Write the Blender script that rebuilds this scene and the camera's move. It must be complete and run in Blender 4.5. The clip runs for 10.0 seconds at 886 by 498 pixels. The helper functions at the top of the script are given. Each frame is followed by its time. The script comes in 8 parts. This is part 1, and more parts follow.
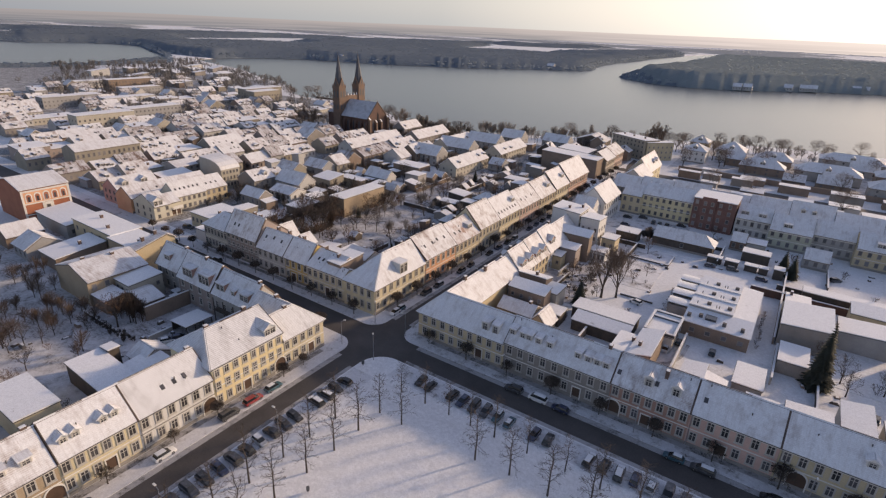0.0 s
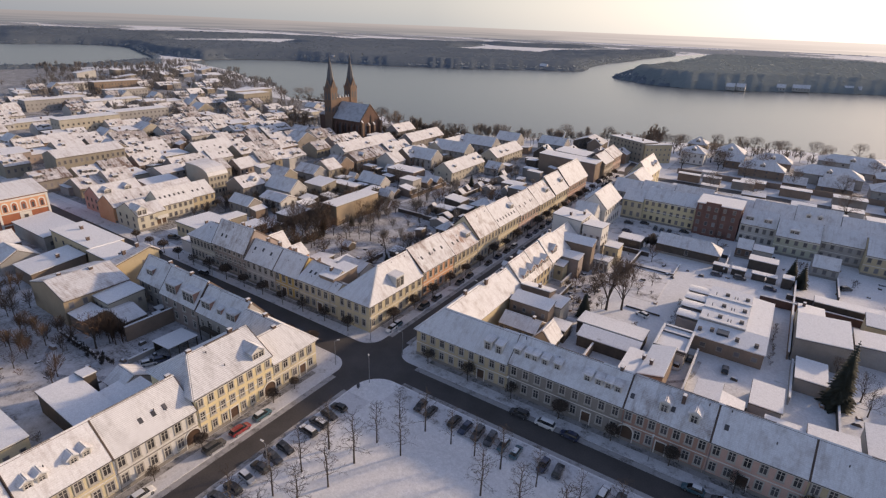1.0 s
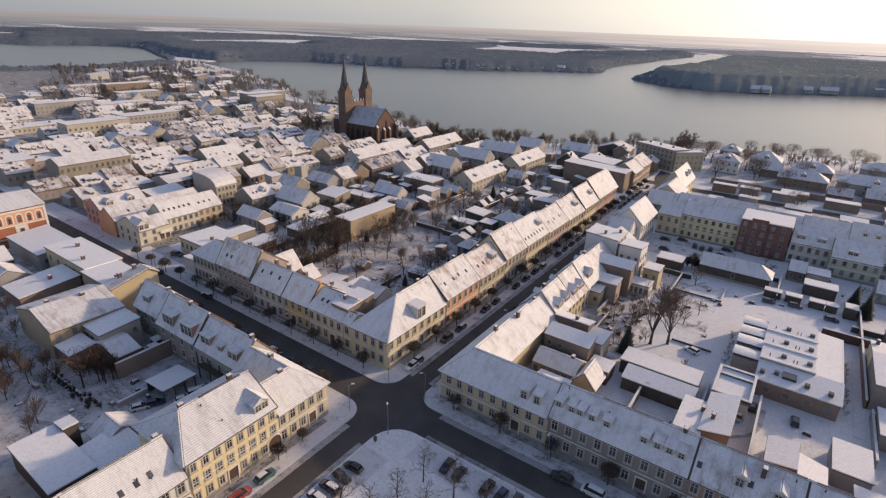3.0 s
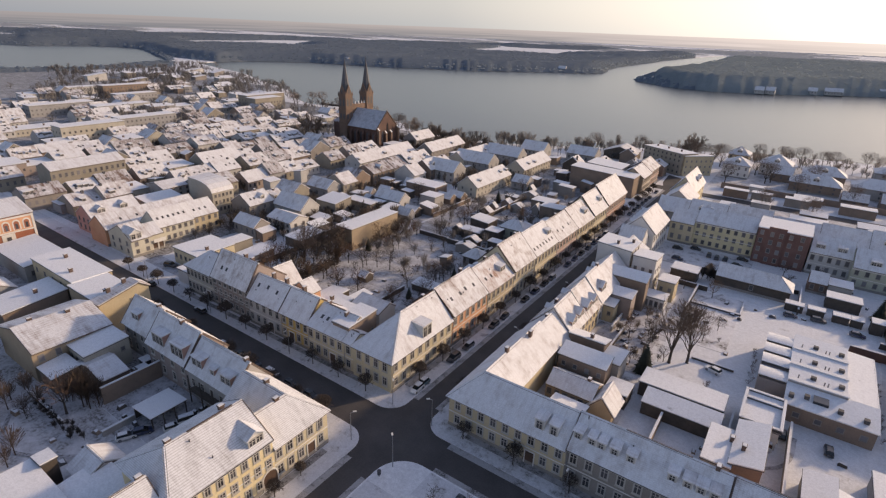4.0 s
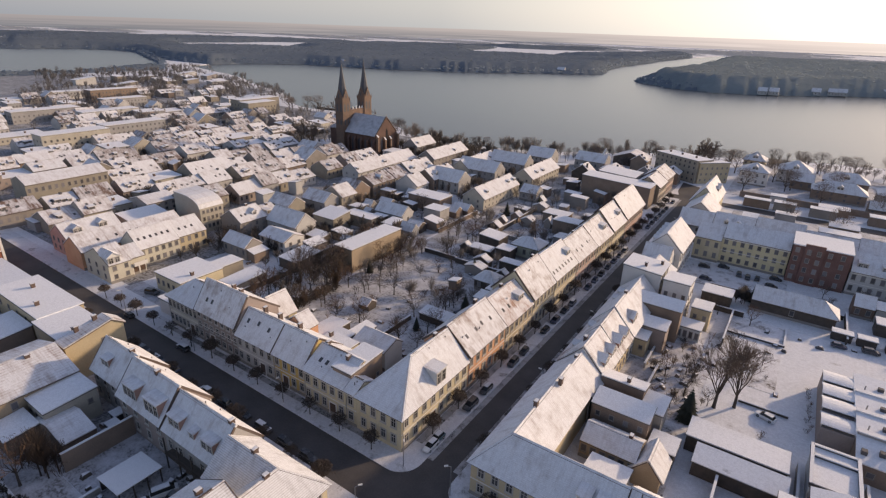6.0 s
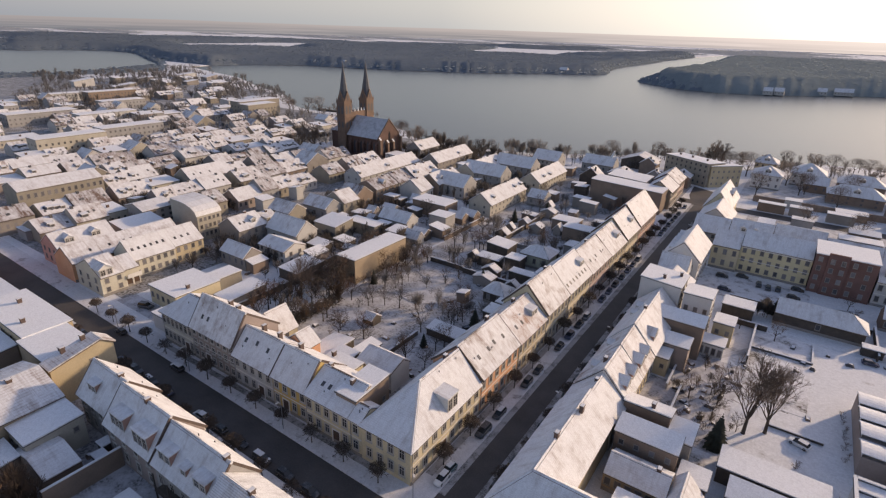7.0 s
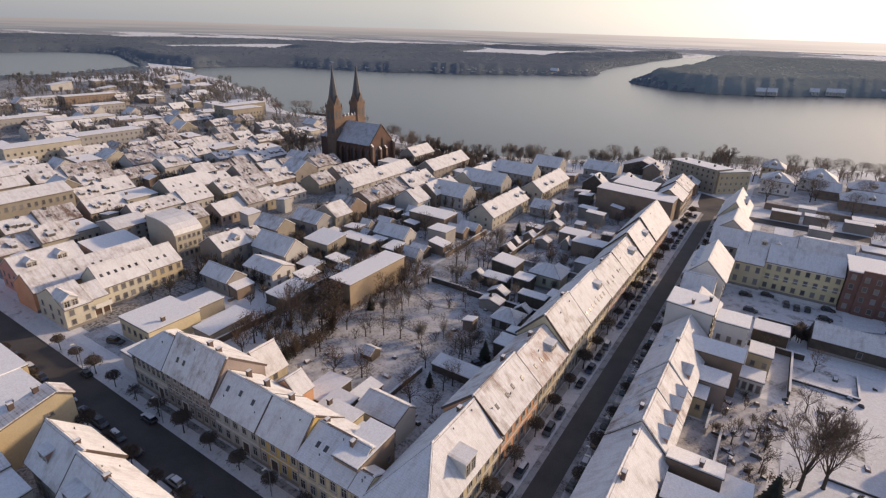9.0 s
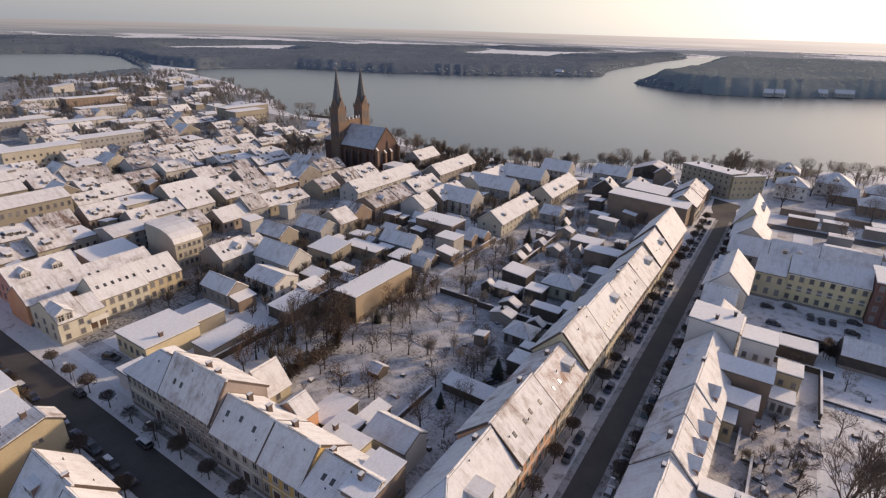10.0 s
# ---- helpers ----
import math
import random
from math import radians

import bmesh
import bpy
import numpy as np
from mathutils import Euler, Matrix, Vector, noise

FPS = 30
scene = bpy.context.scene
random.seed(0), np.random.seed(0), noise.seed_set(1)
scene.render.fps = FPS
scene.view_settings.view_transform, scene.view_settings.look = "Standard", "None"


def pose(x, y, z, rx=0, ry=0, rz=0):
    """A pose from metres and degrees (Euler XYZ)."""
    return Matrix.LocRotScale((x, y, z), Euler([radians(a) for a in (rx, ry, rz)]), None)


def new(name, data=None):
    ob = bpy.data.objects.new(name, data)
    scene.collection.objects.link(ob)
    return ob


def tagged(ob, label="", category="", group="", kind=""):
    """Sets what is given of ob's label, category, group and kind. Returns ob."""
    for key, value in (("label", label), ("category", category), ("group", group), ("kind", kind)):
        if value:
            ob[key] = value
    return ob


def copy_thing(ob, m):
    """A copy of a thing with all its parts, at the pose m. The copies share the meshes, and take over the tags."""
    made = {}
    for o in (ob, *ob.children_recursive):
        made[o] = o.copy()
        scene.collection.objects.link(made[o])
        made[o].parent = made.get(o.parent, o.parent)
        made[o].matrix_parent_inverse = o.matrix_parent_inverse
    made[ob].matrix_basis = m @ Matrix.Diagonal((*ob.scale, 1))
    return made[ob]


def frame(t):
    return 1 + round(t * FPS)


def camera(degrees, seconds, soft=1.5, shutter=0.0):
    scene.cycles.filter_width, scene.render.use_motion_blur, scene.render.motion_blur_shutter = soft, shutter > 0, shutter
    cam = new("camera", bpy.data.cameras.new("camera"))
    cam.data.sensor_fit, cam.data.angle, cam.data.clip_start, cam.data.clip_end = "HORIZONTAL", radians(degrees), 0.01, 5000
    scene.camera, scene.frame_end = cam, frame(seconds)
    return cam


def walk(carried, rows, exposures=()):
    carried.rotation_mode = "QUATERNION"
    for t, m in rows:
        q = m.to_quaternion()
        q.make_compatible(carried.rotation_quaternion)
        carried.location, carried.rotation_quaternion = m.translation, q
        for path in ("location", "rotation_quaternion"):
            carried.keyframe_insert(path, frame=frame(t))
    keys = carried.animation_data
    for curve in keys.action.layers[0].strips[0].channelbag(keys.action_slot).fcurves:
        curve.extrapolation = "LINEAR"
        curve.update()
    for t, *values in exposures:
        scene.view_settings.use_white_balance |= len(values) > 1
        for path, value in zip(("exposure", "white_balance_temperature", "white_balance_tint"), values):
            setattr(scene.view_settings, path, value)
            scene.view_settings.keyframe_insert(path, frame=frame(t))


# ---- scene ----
EXPO = 0.315
cam = camera(79.5, 10.0, soft=1.25)
SIZE = 1.25     # metres to one unit of the plan below
METRES, EYE, TILT, LEAN, TURN = 71.66 * SIZE, 65.0 * SIZE, 0.0, 0.0, 33.4
ROWS = [
    (0.0, 0.0, 0.0, 0.0, 0.92, -22.79, -2.19),
    (0.5, -0.0103, 0.0508, 0.0013, 0.22, -22.76, -2.15),
    (1.0, -0.0191, 0.0973, 0.0024, 0.06, -22.74, -2.11),
    (1.5, -0.0288, 0.1439, 0.0029, 0.41, -22.74, -2.09),
    (2.0, -0.0398, 0.1955, 0.0026, 1.01, -22.74, -2.06),
    (2.5, -0.0517, 0.247, 0.0028, 1.4, -22.75, -2.04),
    (4.0, -0.0857, 0.3955, 0.0028, 1.43, -22.67, -2.02),
    (4.5, -0.098, 0.4481, 0.0032, 1.23, -22.63, -2.0),
    (5.0, -0.1104, 0.4969, 0.0038, 1.05, -22.61, -1.95),
    (5.5, -0.1239, 0.5497, 0.0028, 0.93, -22.56, -1.88),
    (7.0, -0.1624, 0.6984, 0.0022, 1.0, -22.54, -1.7),
    (7.5, -0.1749, 0.7451, 0.0015, 0.86, -22.52, -1.67),
    (8.0, -0.1888, 0.7944, 0.0002, 0.45, -22.48, -1.65),
    (8.5, -0.2012, 0.8428, 0.001, -0.03, -22.48, -1.63),
    (9.0, -0.2141, 0.8893, 0.001, -0.29, -22.44, -1.6),
    (9.5, -0.2254, 0.9312, 0.0013, -0.25, -22.4, -1.57),
    (10.0, -0.2371, 0.9711, 0.0023, -0.01, -22.36, -1.53),
]
walk(cam, [(t, pose(0, 0, EYE, TILT, LEAN, TURN) @ pose(METRES * x, METRES * y, METRES * z, 90 + pitch, roll, yaw)) for t, x, y, z, yaw, pitch, roll in ROWS],
     exposures=[(0.0, EXPO, 7200.0, 26.5), (10.0, EXPO, 7200.0, 26.5)])

# ---------------------------------------------------------------- light
SUN_AZ, SUN_EL = 32.0, 17.0        # degrees from +y towards +x, and above the horizon
world = bpy.data.worlds.new("winter_sky")
scene.world = world
world.use_nodes = True
wn = world.node_tree.nodes
sky = wn.new("ShaderNodeTexSky")
sky.sky_type = "NISHITA"
sky.sun_disc = False
sky.sun_elevation, sky.sun_rotation = radians(SUN_EL), radians(SUN_AZ)
sky.air_density, sky.dust_density, sky.ozone_density = 1.0, 1.2, 1.5
wn["Background"].inputs["Strength"].default_value = 0.152
# winter haze: pale and thick near the horizon, thin overhead
pale = wn.new("ShaderNodeHueSaturation")
pale.inputs["Saturation"].default_value, pale.inputs["Value"].default_value = 0.35, 1.1
where = wn.new("ShaderNodeTexCoord")
split_z = wn.new("ShaderNodeSeparateXYZ")
thick = wn.new("ShaderNodeMapRange")
thick.inputs["From Min"].default_value, thick.inputs["From Max"].default_value = 0.0, 0.42
thick.inputs["To Min"].default_value, thick.inputs["To Max"].default_value = 1.0, 0.0
low, veil = wn.new("ShaderNodeMix"), wn.new("ShaderNodeMix")
low.data_type = veil.data_type = "RGBA"
low.inputs[0].default_value = 0.82
wl = world.node_tree.links
# the haze glows towards the sun
toward = wn.new("ShaderNodeVectorMath")
toward.operation = "DOT_PRODUCT"
toward.inputs[1].default_value = (math.sin(radians(SUN_AZ)), math.cos(radians(SUN_AZ)), 0.1)
half = wn.new("ShaderNodeMapRange")
half.inputs["From Min"].default_value, half.inputs["From Max"].default_value = -1.0, 1.0
glow = wn.new("ShaderNodeValToRGB")
stops = glow.color_ramp.elements
stops[0].position, stops[0].color = 0.30, (0.150, 0.195, 0.230, 1)
stops[1].position, stops[1].color = 1.0, (0.68, 0.67, 0.58, 1)
for at, tone in ((0.70, (0.264, 0.322, 0.325, 1)), (0.93, (0.575, 0.62, 0.54, 1))):
    stops.new(at).color = tone
lift = wn.new("ShaderNodeVectorMath")
lift.operation = "SCALE"
lift.inputs["Scale"].default_value = 9.6
wl.new(where.outputs["Generated"], toward.inputs[0])
wl.new(toward.outputs["Value"], half.inputs["Value"])
wl.new(half.outputs["Result"], glow.inputs["Fac"])
wl.new(glow.outputs["Color"], lift.inputs[0])
wl.new(lift.outputs[0], low.inputs[7])
wl.new(where.outputs["Generated"], split_z.inputs[0])
wl.new(split_z.outputs["Z"], thick.inputs["Value"])
wl.new(thick.outputs["Result"], veil.inputs[0])
wl.new(sky.outputs["Color"], pale.inputs["Color"])
wl.new(pale.outputs["Color"], low.inputs[6])
wl.new(sky.outputs["Color"], veil.inputs[6])
wl.new(low.outputs[2], veil.inputs[7])
wl.new(veil.outputs[2], wn["Background"].inputs["Color"])
sun_data = bpy.data.lights.new("sun", "SUN")
sun_data.energy, sun_data.angle, sun_data.color = 2.93, radians(2.2), (1.0, 0.84, 0.56)
sun = new("sun", sun_data)
az, el = radians(SUN_AZ), radians(SUN_EL)
to_sun = Vector((math.sin(az) * math.cos(el), math.cos(az) * math.cos(el), math.sin(el)))
sun.matrix_world = Matrix.Translation((0, 0, 200)) @ to_sun.to_track_quat("Z", "Y").to_matrix().to_4x4()

# ---------------------------------------------------------------- materials
def nodes_of(name):
    m = bpy.data.materials.new(name)
    m.use_nodes = True
    nt = m.node_tree
    return m, nt, nt.nodes["Principled BSDF"]


def ramp(nt, fac, stops):
    r = nt.nodes.new("ShaderNodeValToRGB")
    e = r.color_ramp.elements
    e[0].position, e[0].color = stops[0][0], (*stops[0][1], 1)
    e[1].position, e[1].color = stops[-1][0], (*stops[-1][1], 1)
    for p, c in stops[1:-1]:
        k = e.new(p)
        k.color = (*c, 1)
    nt.links.new(fac, r.inputs["Fac"])
    return r.outputs["Color"]


def noise_tex(nt, scale, detail=4.0, rough=0.55, coord="Object", stretch=None):
    tc = nt.nodes.new("ShaderNodeTexCoord") if coord != "World" else nt.nodes.new("ShaderNodeNewGeometry")
    n = nt.nodes.new("ShaderNodeTexNoise")
    n.inputs["Scale"].default_value, n.inputs["Detail"].default_value, n.inputs["Roughness"].default_value = scale, detail, rough
    out = tc.outputs["Position"] if coord == "World" else tc.outputs[coord]
    if stretch:
        mp = nt.nodes.new("ShaderNodeMapping")
        mp.inputs["Scale"].default_value = stretch
        nt.links.new(out, mp.inputs["Vector"])
        out = mp.outputs["Vector"]
    nt.links.new(out, n.inputs["Vector"])
    return n.outputs["Fac"]


def mix(nt, fac, a, b, mode="MIX"):
    m = nt.nodes.new("ShaderNodeMix")
    m.data_type, m.blend_type = "RGBA", mode
    for key, val in ((0, fac), (6, a), (7, b)):
        if isinstance(val, (int, float)):
            m.inputs[key].default_value = val
        elif isinstance(val, tuple):
            m.inputs[key].default_value = (*val, 1)
        else:
            nt.links.new(val, m.inputs[key])
    return m.outputs[2]


def bump(nt, bsdf, height, strength=0.3, dist=0.05):
    b = nt.nodes.new("ShaderNodeBump")
    b.inputs["Strength"].default_value, b.inputs["Distance"].default_value = strength, dist
    nt.links.new(height, b.inputs["Height"])
    nt.links.new(b.outputs["Normal"], bsdf.inputs["Normal"])


def surface(name, dark, light, rough=0.8, scale=0.4, fine=6.0, metal=0.0, bump_s=0.2, tint=0.0, coord="World"):
    """A weathered surface: broad stains between two colours, fine grain and bump."""
    m, nt, b = nodes_of(name)
    broad = noise_tex(nt, scale, 5, 0.6, coord)
    grain = noise_tex(nt, fine, 3, 0.6, coord)
    col = ramp(nt, broad, [(0.3, dark), (0.68, light)])
    col = mix(nt, 0.35, col, ramp(nt, grain, [(0.25, tuple(0.6 * c for c in dark)), (0.7, light)]))
    if tint:
        info = nt.nodes.new("ShaderNodeObjectInfo")
        col = mix(nt, tint, col, ramp(nt, info.outputs["Random"], [(0.0, (0.62, 0.6, 0.6)), (1.0, (1.0, 0.97, 0.92))]), "MULTIPLY")
    nt.links.new(col, b.inputs["Base Color"])
    b.inputs["Roughness"].default_value, b.inputs["Metallic"].default_value = rough, metal
    if bump_s:
        bump(nt, b, grain, bump_s)
    return m


def snow(name, under, cover=0.3, scale=0.35, courses=0.0, tone=(0.80, 0.81, 0.83), soft=0.06, most=1.0, even=False, streaks=0.0):
    """Snow through which the surface below shows in patches; courses gives faint rows of tiles, streaks slides of snow down a slope."""
    m, nt, b = nodes_of(name)
    broad = noise_tex(nt, scale, 6, 0.65, "World")
    fine = noise_tex(nt, scale * 9, 4, 0.6, "World")
    grain = noise_tex(nt, scale * 30, 3, 0.6, "World")
    middle = noise_tex(nt, scale * 3.3, 4, 0.7, "World")
    col = mix(nt, ramp(nt, fine, [(0.35, (0, 0, 0)), (0.72, (1, 1, 1))]), tone, tuple(0.80 * c for c in tone))
    col = mix(nt, ramp(nt, grain, [(0.42, (0, 0, 0)), (0.75, (0.7, 0.7, 0.7))]), col, tuple(0.66 * c for c in tone))
    col = mix(nt, ramp(nt, middle, [(0.48, (0, 0, 0)), (0.72, (0.42, 0.42, 0.42))]), col, tuple(0.62 * t + 0.10 * u for t, u in zip(tone, under)))
    info = nt.nodes.new("ShaderNodeObjectInfo")
    thr = nt.nodes.new("ShaderNodeMath")
    thr.operation = "MULTIPLY_ADD"
    nt.links.new(info.outputs["Random"], thr.inputs[0])
    thr.inputs[1].default_value, thr.inputs[2].default_value = 0.10, 0.0
    add = nt.nodes.new("ShaderNodeMath")
    nt.links.new(broad, add.inputs[0]), nt.links.new(thr.outputs[0], add.inputs[1])
    spots = ramp(nt, add.outputs[0], [(cover - soft, (most, most, most)), (cover + soft, (0, 0, 0))])
    breakup = ramp(nt, fine, [(0.38, (1, 1, 1)), (0.62, (0.15, 0.15, 0.15))])
    fac = mix(nt, 1.0, spots, breakup, "MULTIPLY")
    if courses:
        geo = nt.nodes.new("ShaderNodeNewGeometry")
        sep = nt.nodes.new("ShaderNodeSeparateXYZ")
        nt.links.new(geo.outputs["Position"], sep.inputs[0])
        s1 = nt.nodes.new("ShaderNodeMath")
        s1.operation, s1.inputs[1].default_value = "MULTIPLY", 2 * math.pi / 0.22
        s2 = nt.nodes.new("ShaderNodeMath")
        s2.operation = "SINE"
        nt.links.new(sep.outputs["Z"], s1.inputs[0]), nt.links.new(s1.outputs[0], s2.inputs[0])
        lines = ramp(nt, s2.outputs[0], [(0.55, (0, 0, 0)), (1.0, (courses, courses, courses))])
        if not even:
            lines = mix(nt, 1.0, lines, ramp(nt, broad, [(0.4, (1, 1, 1)), (0.6, (0.1, 0.1, 0.1))]), "MULTIPLY")
        fac = mix(nt, 1.0, fac, lines, "ADD")
    if streaks:
        # across the slope and up it, whichever way the roof faces
        face = nt.nodes.new("ShaderNodeNewGeometry")
        across = nt.nodes.new("ShaderNodeVectorMath")
        across.operation, across.inputs[1].default_value = "CROSS_PRODUCT", (0, 0, 1)
        unit = nt.nodes.new("ShaderNodeVectorMath")
        unit.operation = "NORMALIZE"
        along = nt.nodes.new("ShaderNodeVectorMath")
        along.operation = "DOT_PRODUCT"
        height = nt.nodes.new("ShaderNodeSeparateXYZ")
        flat = nt.nodes.new("ShaderNodeCombineXYZ")
        nt.links.new(face.outputs["True Normal"], across.inputs[0])
        nt.links.new(across.outputs[0], unit.inputs[0])
        nt.links.new(unit.outputs[0], along.inputs[0])
        nt.links.new(face.outputs["Position"], along.inputs[1])
        nt.links.new(face.outputs["Position"], height.inputs[0])
        nt.links.new(along.outputs["Value"], flat.inputs["X"])
        nt.links.new(height.outputs["Z"], flat.inputs["Y"])
        nt.links.new(info.outputs["Random"], flat.inputs["Z"])
        for stretch, lo, hi, much in (((1.5, 0.22, 9.0), 0.50, 0.68, 0.55), ((0.35, 0.30, 9.0), 0.52, 0.70, 1.0), ((5.0, 0.9, 9.0), 0.54, 0.72, 0.5)):
            mp = nt.nodes.new("ShaderNodeMapping")
            mp.inputs["Scale"].default_value = stretch
            n = nt.nodes.new("ShaderNodeTexNoise")
            n.inputs["Scale"].default_value, n.inputs["Detail"].default_value, n.inputs["Roughness"].default_value = 1.0, 5.0, 0.62
            nt.links.new(flat.outputs[0], mp.inputs["Vector"])
            nt.links.new(mp.outputs["Vector"], n.inputs["Vector"])
            k = much * streaks
            fac = mix(nt, 1.0, fac, ramp(nt, n.outputs["Fac"], [(lo, (0, 0, 0)), (hi, (k, k, k))]), "ADD")
    col = mix(nt, fac, col, under)
    nt.links.new(col, b.inputs["Base Color"])
    b.inputs["Roughness"].default_value = 0.7
    b.inputs["Specular IOR Level"].default_value = 0.25
    bump(nt, b, fine, 0.35, 0.08)
    return m


TILE = (0.24, 0.10, 0.06)
MAT = {
    "snow_roof": snow("snow_roof", (0.20, 0.13, 0.10), 0.40, 0.42, 0.18, soft=0.12, most=0.4, streaks=0.28),
    "snow_worn": snow("snow_roof_worn", (0.19, 0.115, 0.085), 0.44, 0.30, 0.34, soft=0.13, most=0.6, streaks=0.5),
    "snow_courses": snow("snow_roof_with_tile_courses", (0.13, 0.11, 0.10), 0.36, 0.4, 0.42, soft=0.1, most=0.5, even=True, streaks=0.3),
    "snow_thin": snow("snow_roof_thin_rusty", (0.27, 0.135, 0.085), 0.52, 0.28, 0.4, soft=0.12, most=0.75, streaks=0.6),
    "snow_bare": snow("snow_roof_half_bare", (0.15, 0.10, 0.08), 0.56, 0.22, 0.4, tone=(0.70, 0.71, 0.74), soft=0.12, most=0.8, streaks=0.8),
    "snow_flat": snow("snow_flat_roof", (0.14, 0.14, 0.14), 0.30, 0.35, tone=(0.87, 0.88, 0.90)),
    "snow_ground": snow("snow_ground", (0.16, 0.13, 0.10), 0.36, 0.14, tone=(0.78, 0.79, 0.81)),
    "snow_yard": snow("snow_yard", (0.10, 0.085, 0.07), 0.46, 0.13, tone=(0.78, 0.78, 0.80)),
    # thin snow on slate, its tone dimmed and blued for the roof's shade
    "snow_slate": snow("snow_on_church_slate", (0.085, 0.095, 0.11), 0.50, 0.35, 0.3, tone=(0.52, 0.55, 0.60), soft=0.14, most=0.7),
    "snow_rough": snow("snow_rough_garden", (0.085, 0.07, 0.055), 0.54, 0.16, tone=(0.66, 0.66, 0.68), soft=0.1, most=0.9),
    # bare ground in patches, and the courts' shadows lowered into the tone
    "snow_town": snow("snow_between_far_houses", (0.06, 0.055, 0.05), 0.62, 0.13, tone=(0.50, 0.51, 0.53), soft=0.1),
    "snow_square": snow("snow_square", (0.30, 0.29, 0.28), 0.30, 0.12, tone=(0.80, 0.80, 0.81)),
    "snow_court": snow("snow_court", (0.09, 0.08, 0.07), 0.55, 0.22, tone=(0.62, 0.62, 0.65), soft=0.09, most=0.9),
    "snow_walk": snow("snow_trodden", (0.17, 0.155, 0.145), 0.45, 0.30, tone=(0.69, 0.69, 0.71)),
    "snow_cap": snow("snow_cap", (0.5, 0.5, 0.5), 0.2, 0.8),
    "asphalt": surface("wet_asphalt", (0.038, 0.034, 0.033), (0.090, 0.080, 0.076), 0.75, 0.12, 3.0, bump_s=0.1),
    "slush": snow("slush_edge", (0.07, 0.065, 0.06), 0.52, 0.35, tone=(0.42, 0.41, 0.41)),
    "tile": surface("roof_tile_edge", (0.08, 0.06, 0.054), (0.14, 0.10, 0.08)),
    "tar": surface("dark_roofing", (0.06, 0.06, 0.065), (0.11, 0.11, 0.115)),
    "stone": surface("plinth_stone", (0.20, 0.19, 0.18), (0.30, 0.28, 0.26)),
    "trim": surface("painted_trim", (0.58, 0.56, 0.52), (0.74, 0.72, 0.68), 0.7),
    "frame_paint": surface("window_frame_paint", (0.36, 0.34, 0.31), (0.50, 0.48, 0.44), 0.6),
    "frame_dull": surface("dull_window_frame", (0.20, 0.19, 0.17), (0.30, 0.28, 0.26), 0.7),
    "door": surface("door_wood", (0.06, 0.035, 0.025), (0.12, 0.07, 0.045), 0.6),
    "brickchim": surface("chimney_brick", (0.07, 0.052, 0.046), (0.14, 0.092, 0.075), fine=12),
    "bark": surface("bark", (0.045, 0.036, 0.03), (0.10, 0.08, 0.065), 0.9, 1.0, 8.0),
    "twig": surface("twigs", (0.042, 0.033, 0.028), (0.10, 0.075, 0.06), 0.9, 1.0, 8.0),
    "twig_pale": surface("frosted_twigs", (0.13, 0.12, 0.115), (0.24, 0.225, 0.215), 0.9, 1.0, 8.0),
    "twig_brown": surface("old_tree_twigs", (0.12, 0.085, 0.065), (0.22, 0.165, 0.13), 0.9, 1.0, 8.0),
    "twig_red": surface("twigs_brown", (0.09, 0.05, 0.032), (0.17, 0.10, 0.06), 0.9, 1.0, 8.0),
    "needle": surface("needles", (0.012, 0.015, 0.011), (0.034, 0.042, 0.03), 0.9, 1.0, 6.0),
    "timber": surface("dark_timber", (0.05, 0.042, 0.036), (0.11, 0.09, 0.075), 0.85, 0.6, 9.0),
    "tyre": surface("tyre_rubber", (0.012, 0.012, 0.012), (0.03, 0.03, 0.03), 0.85),
    "rim": surface("wheel_rim", (0.35, 0.35, 0.36), (0.5, 0.5, 0.5), 0.35, metal=0.9, bump_s=0),
    "steel": surface("grey_steel", (0.25, 0.26, 0.27), (0.4, 0.4, 0.41), 0.45, metal=0.7, bump_s=0),
    "copper": surface("spire_slate", (0.035, 0.04, 0.05), (0.09, 0.095, 0.11), 0.5),
    "redbrick": surface("red_brick", (0.12, 0.08, 0.06), (0.20, 0.13, 0.096), 0.85, 0.3, 9.0),
    "blockbrick": surface("red_brown_block_brick", (0.13, 0.068, 0.057), (0.21, 0.115, 0.098), 0.85, 0.3, 9.0),
    "darkbrick": surface("dark_red_brick", (0.075, 0.043, 0.035), (0.135, 0.074, 0.057), 0.85, 0.3, 9.0),
}
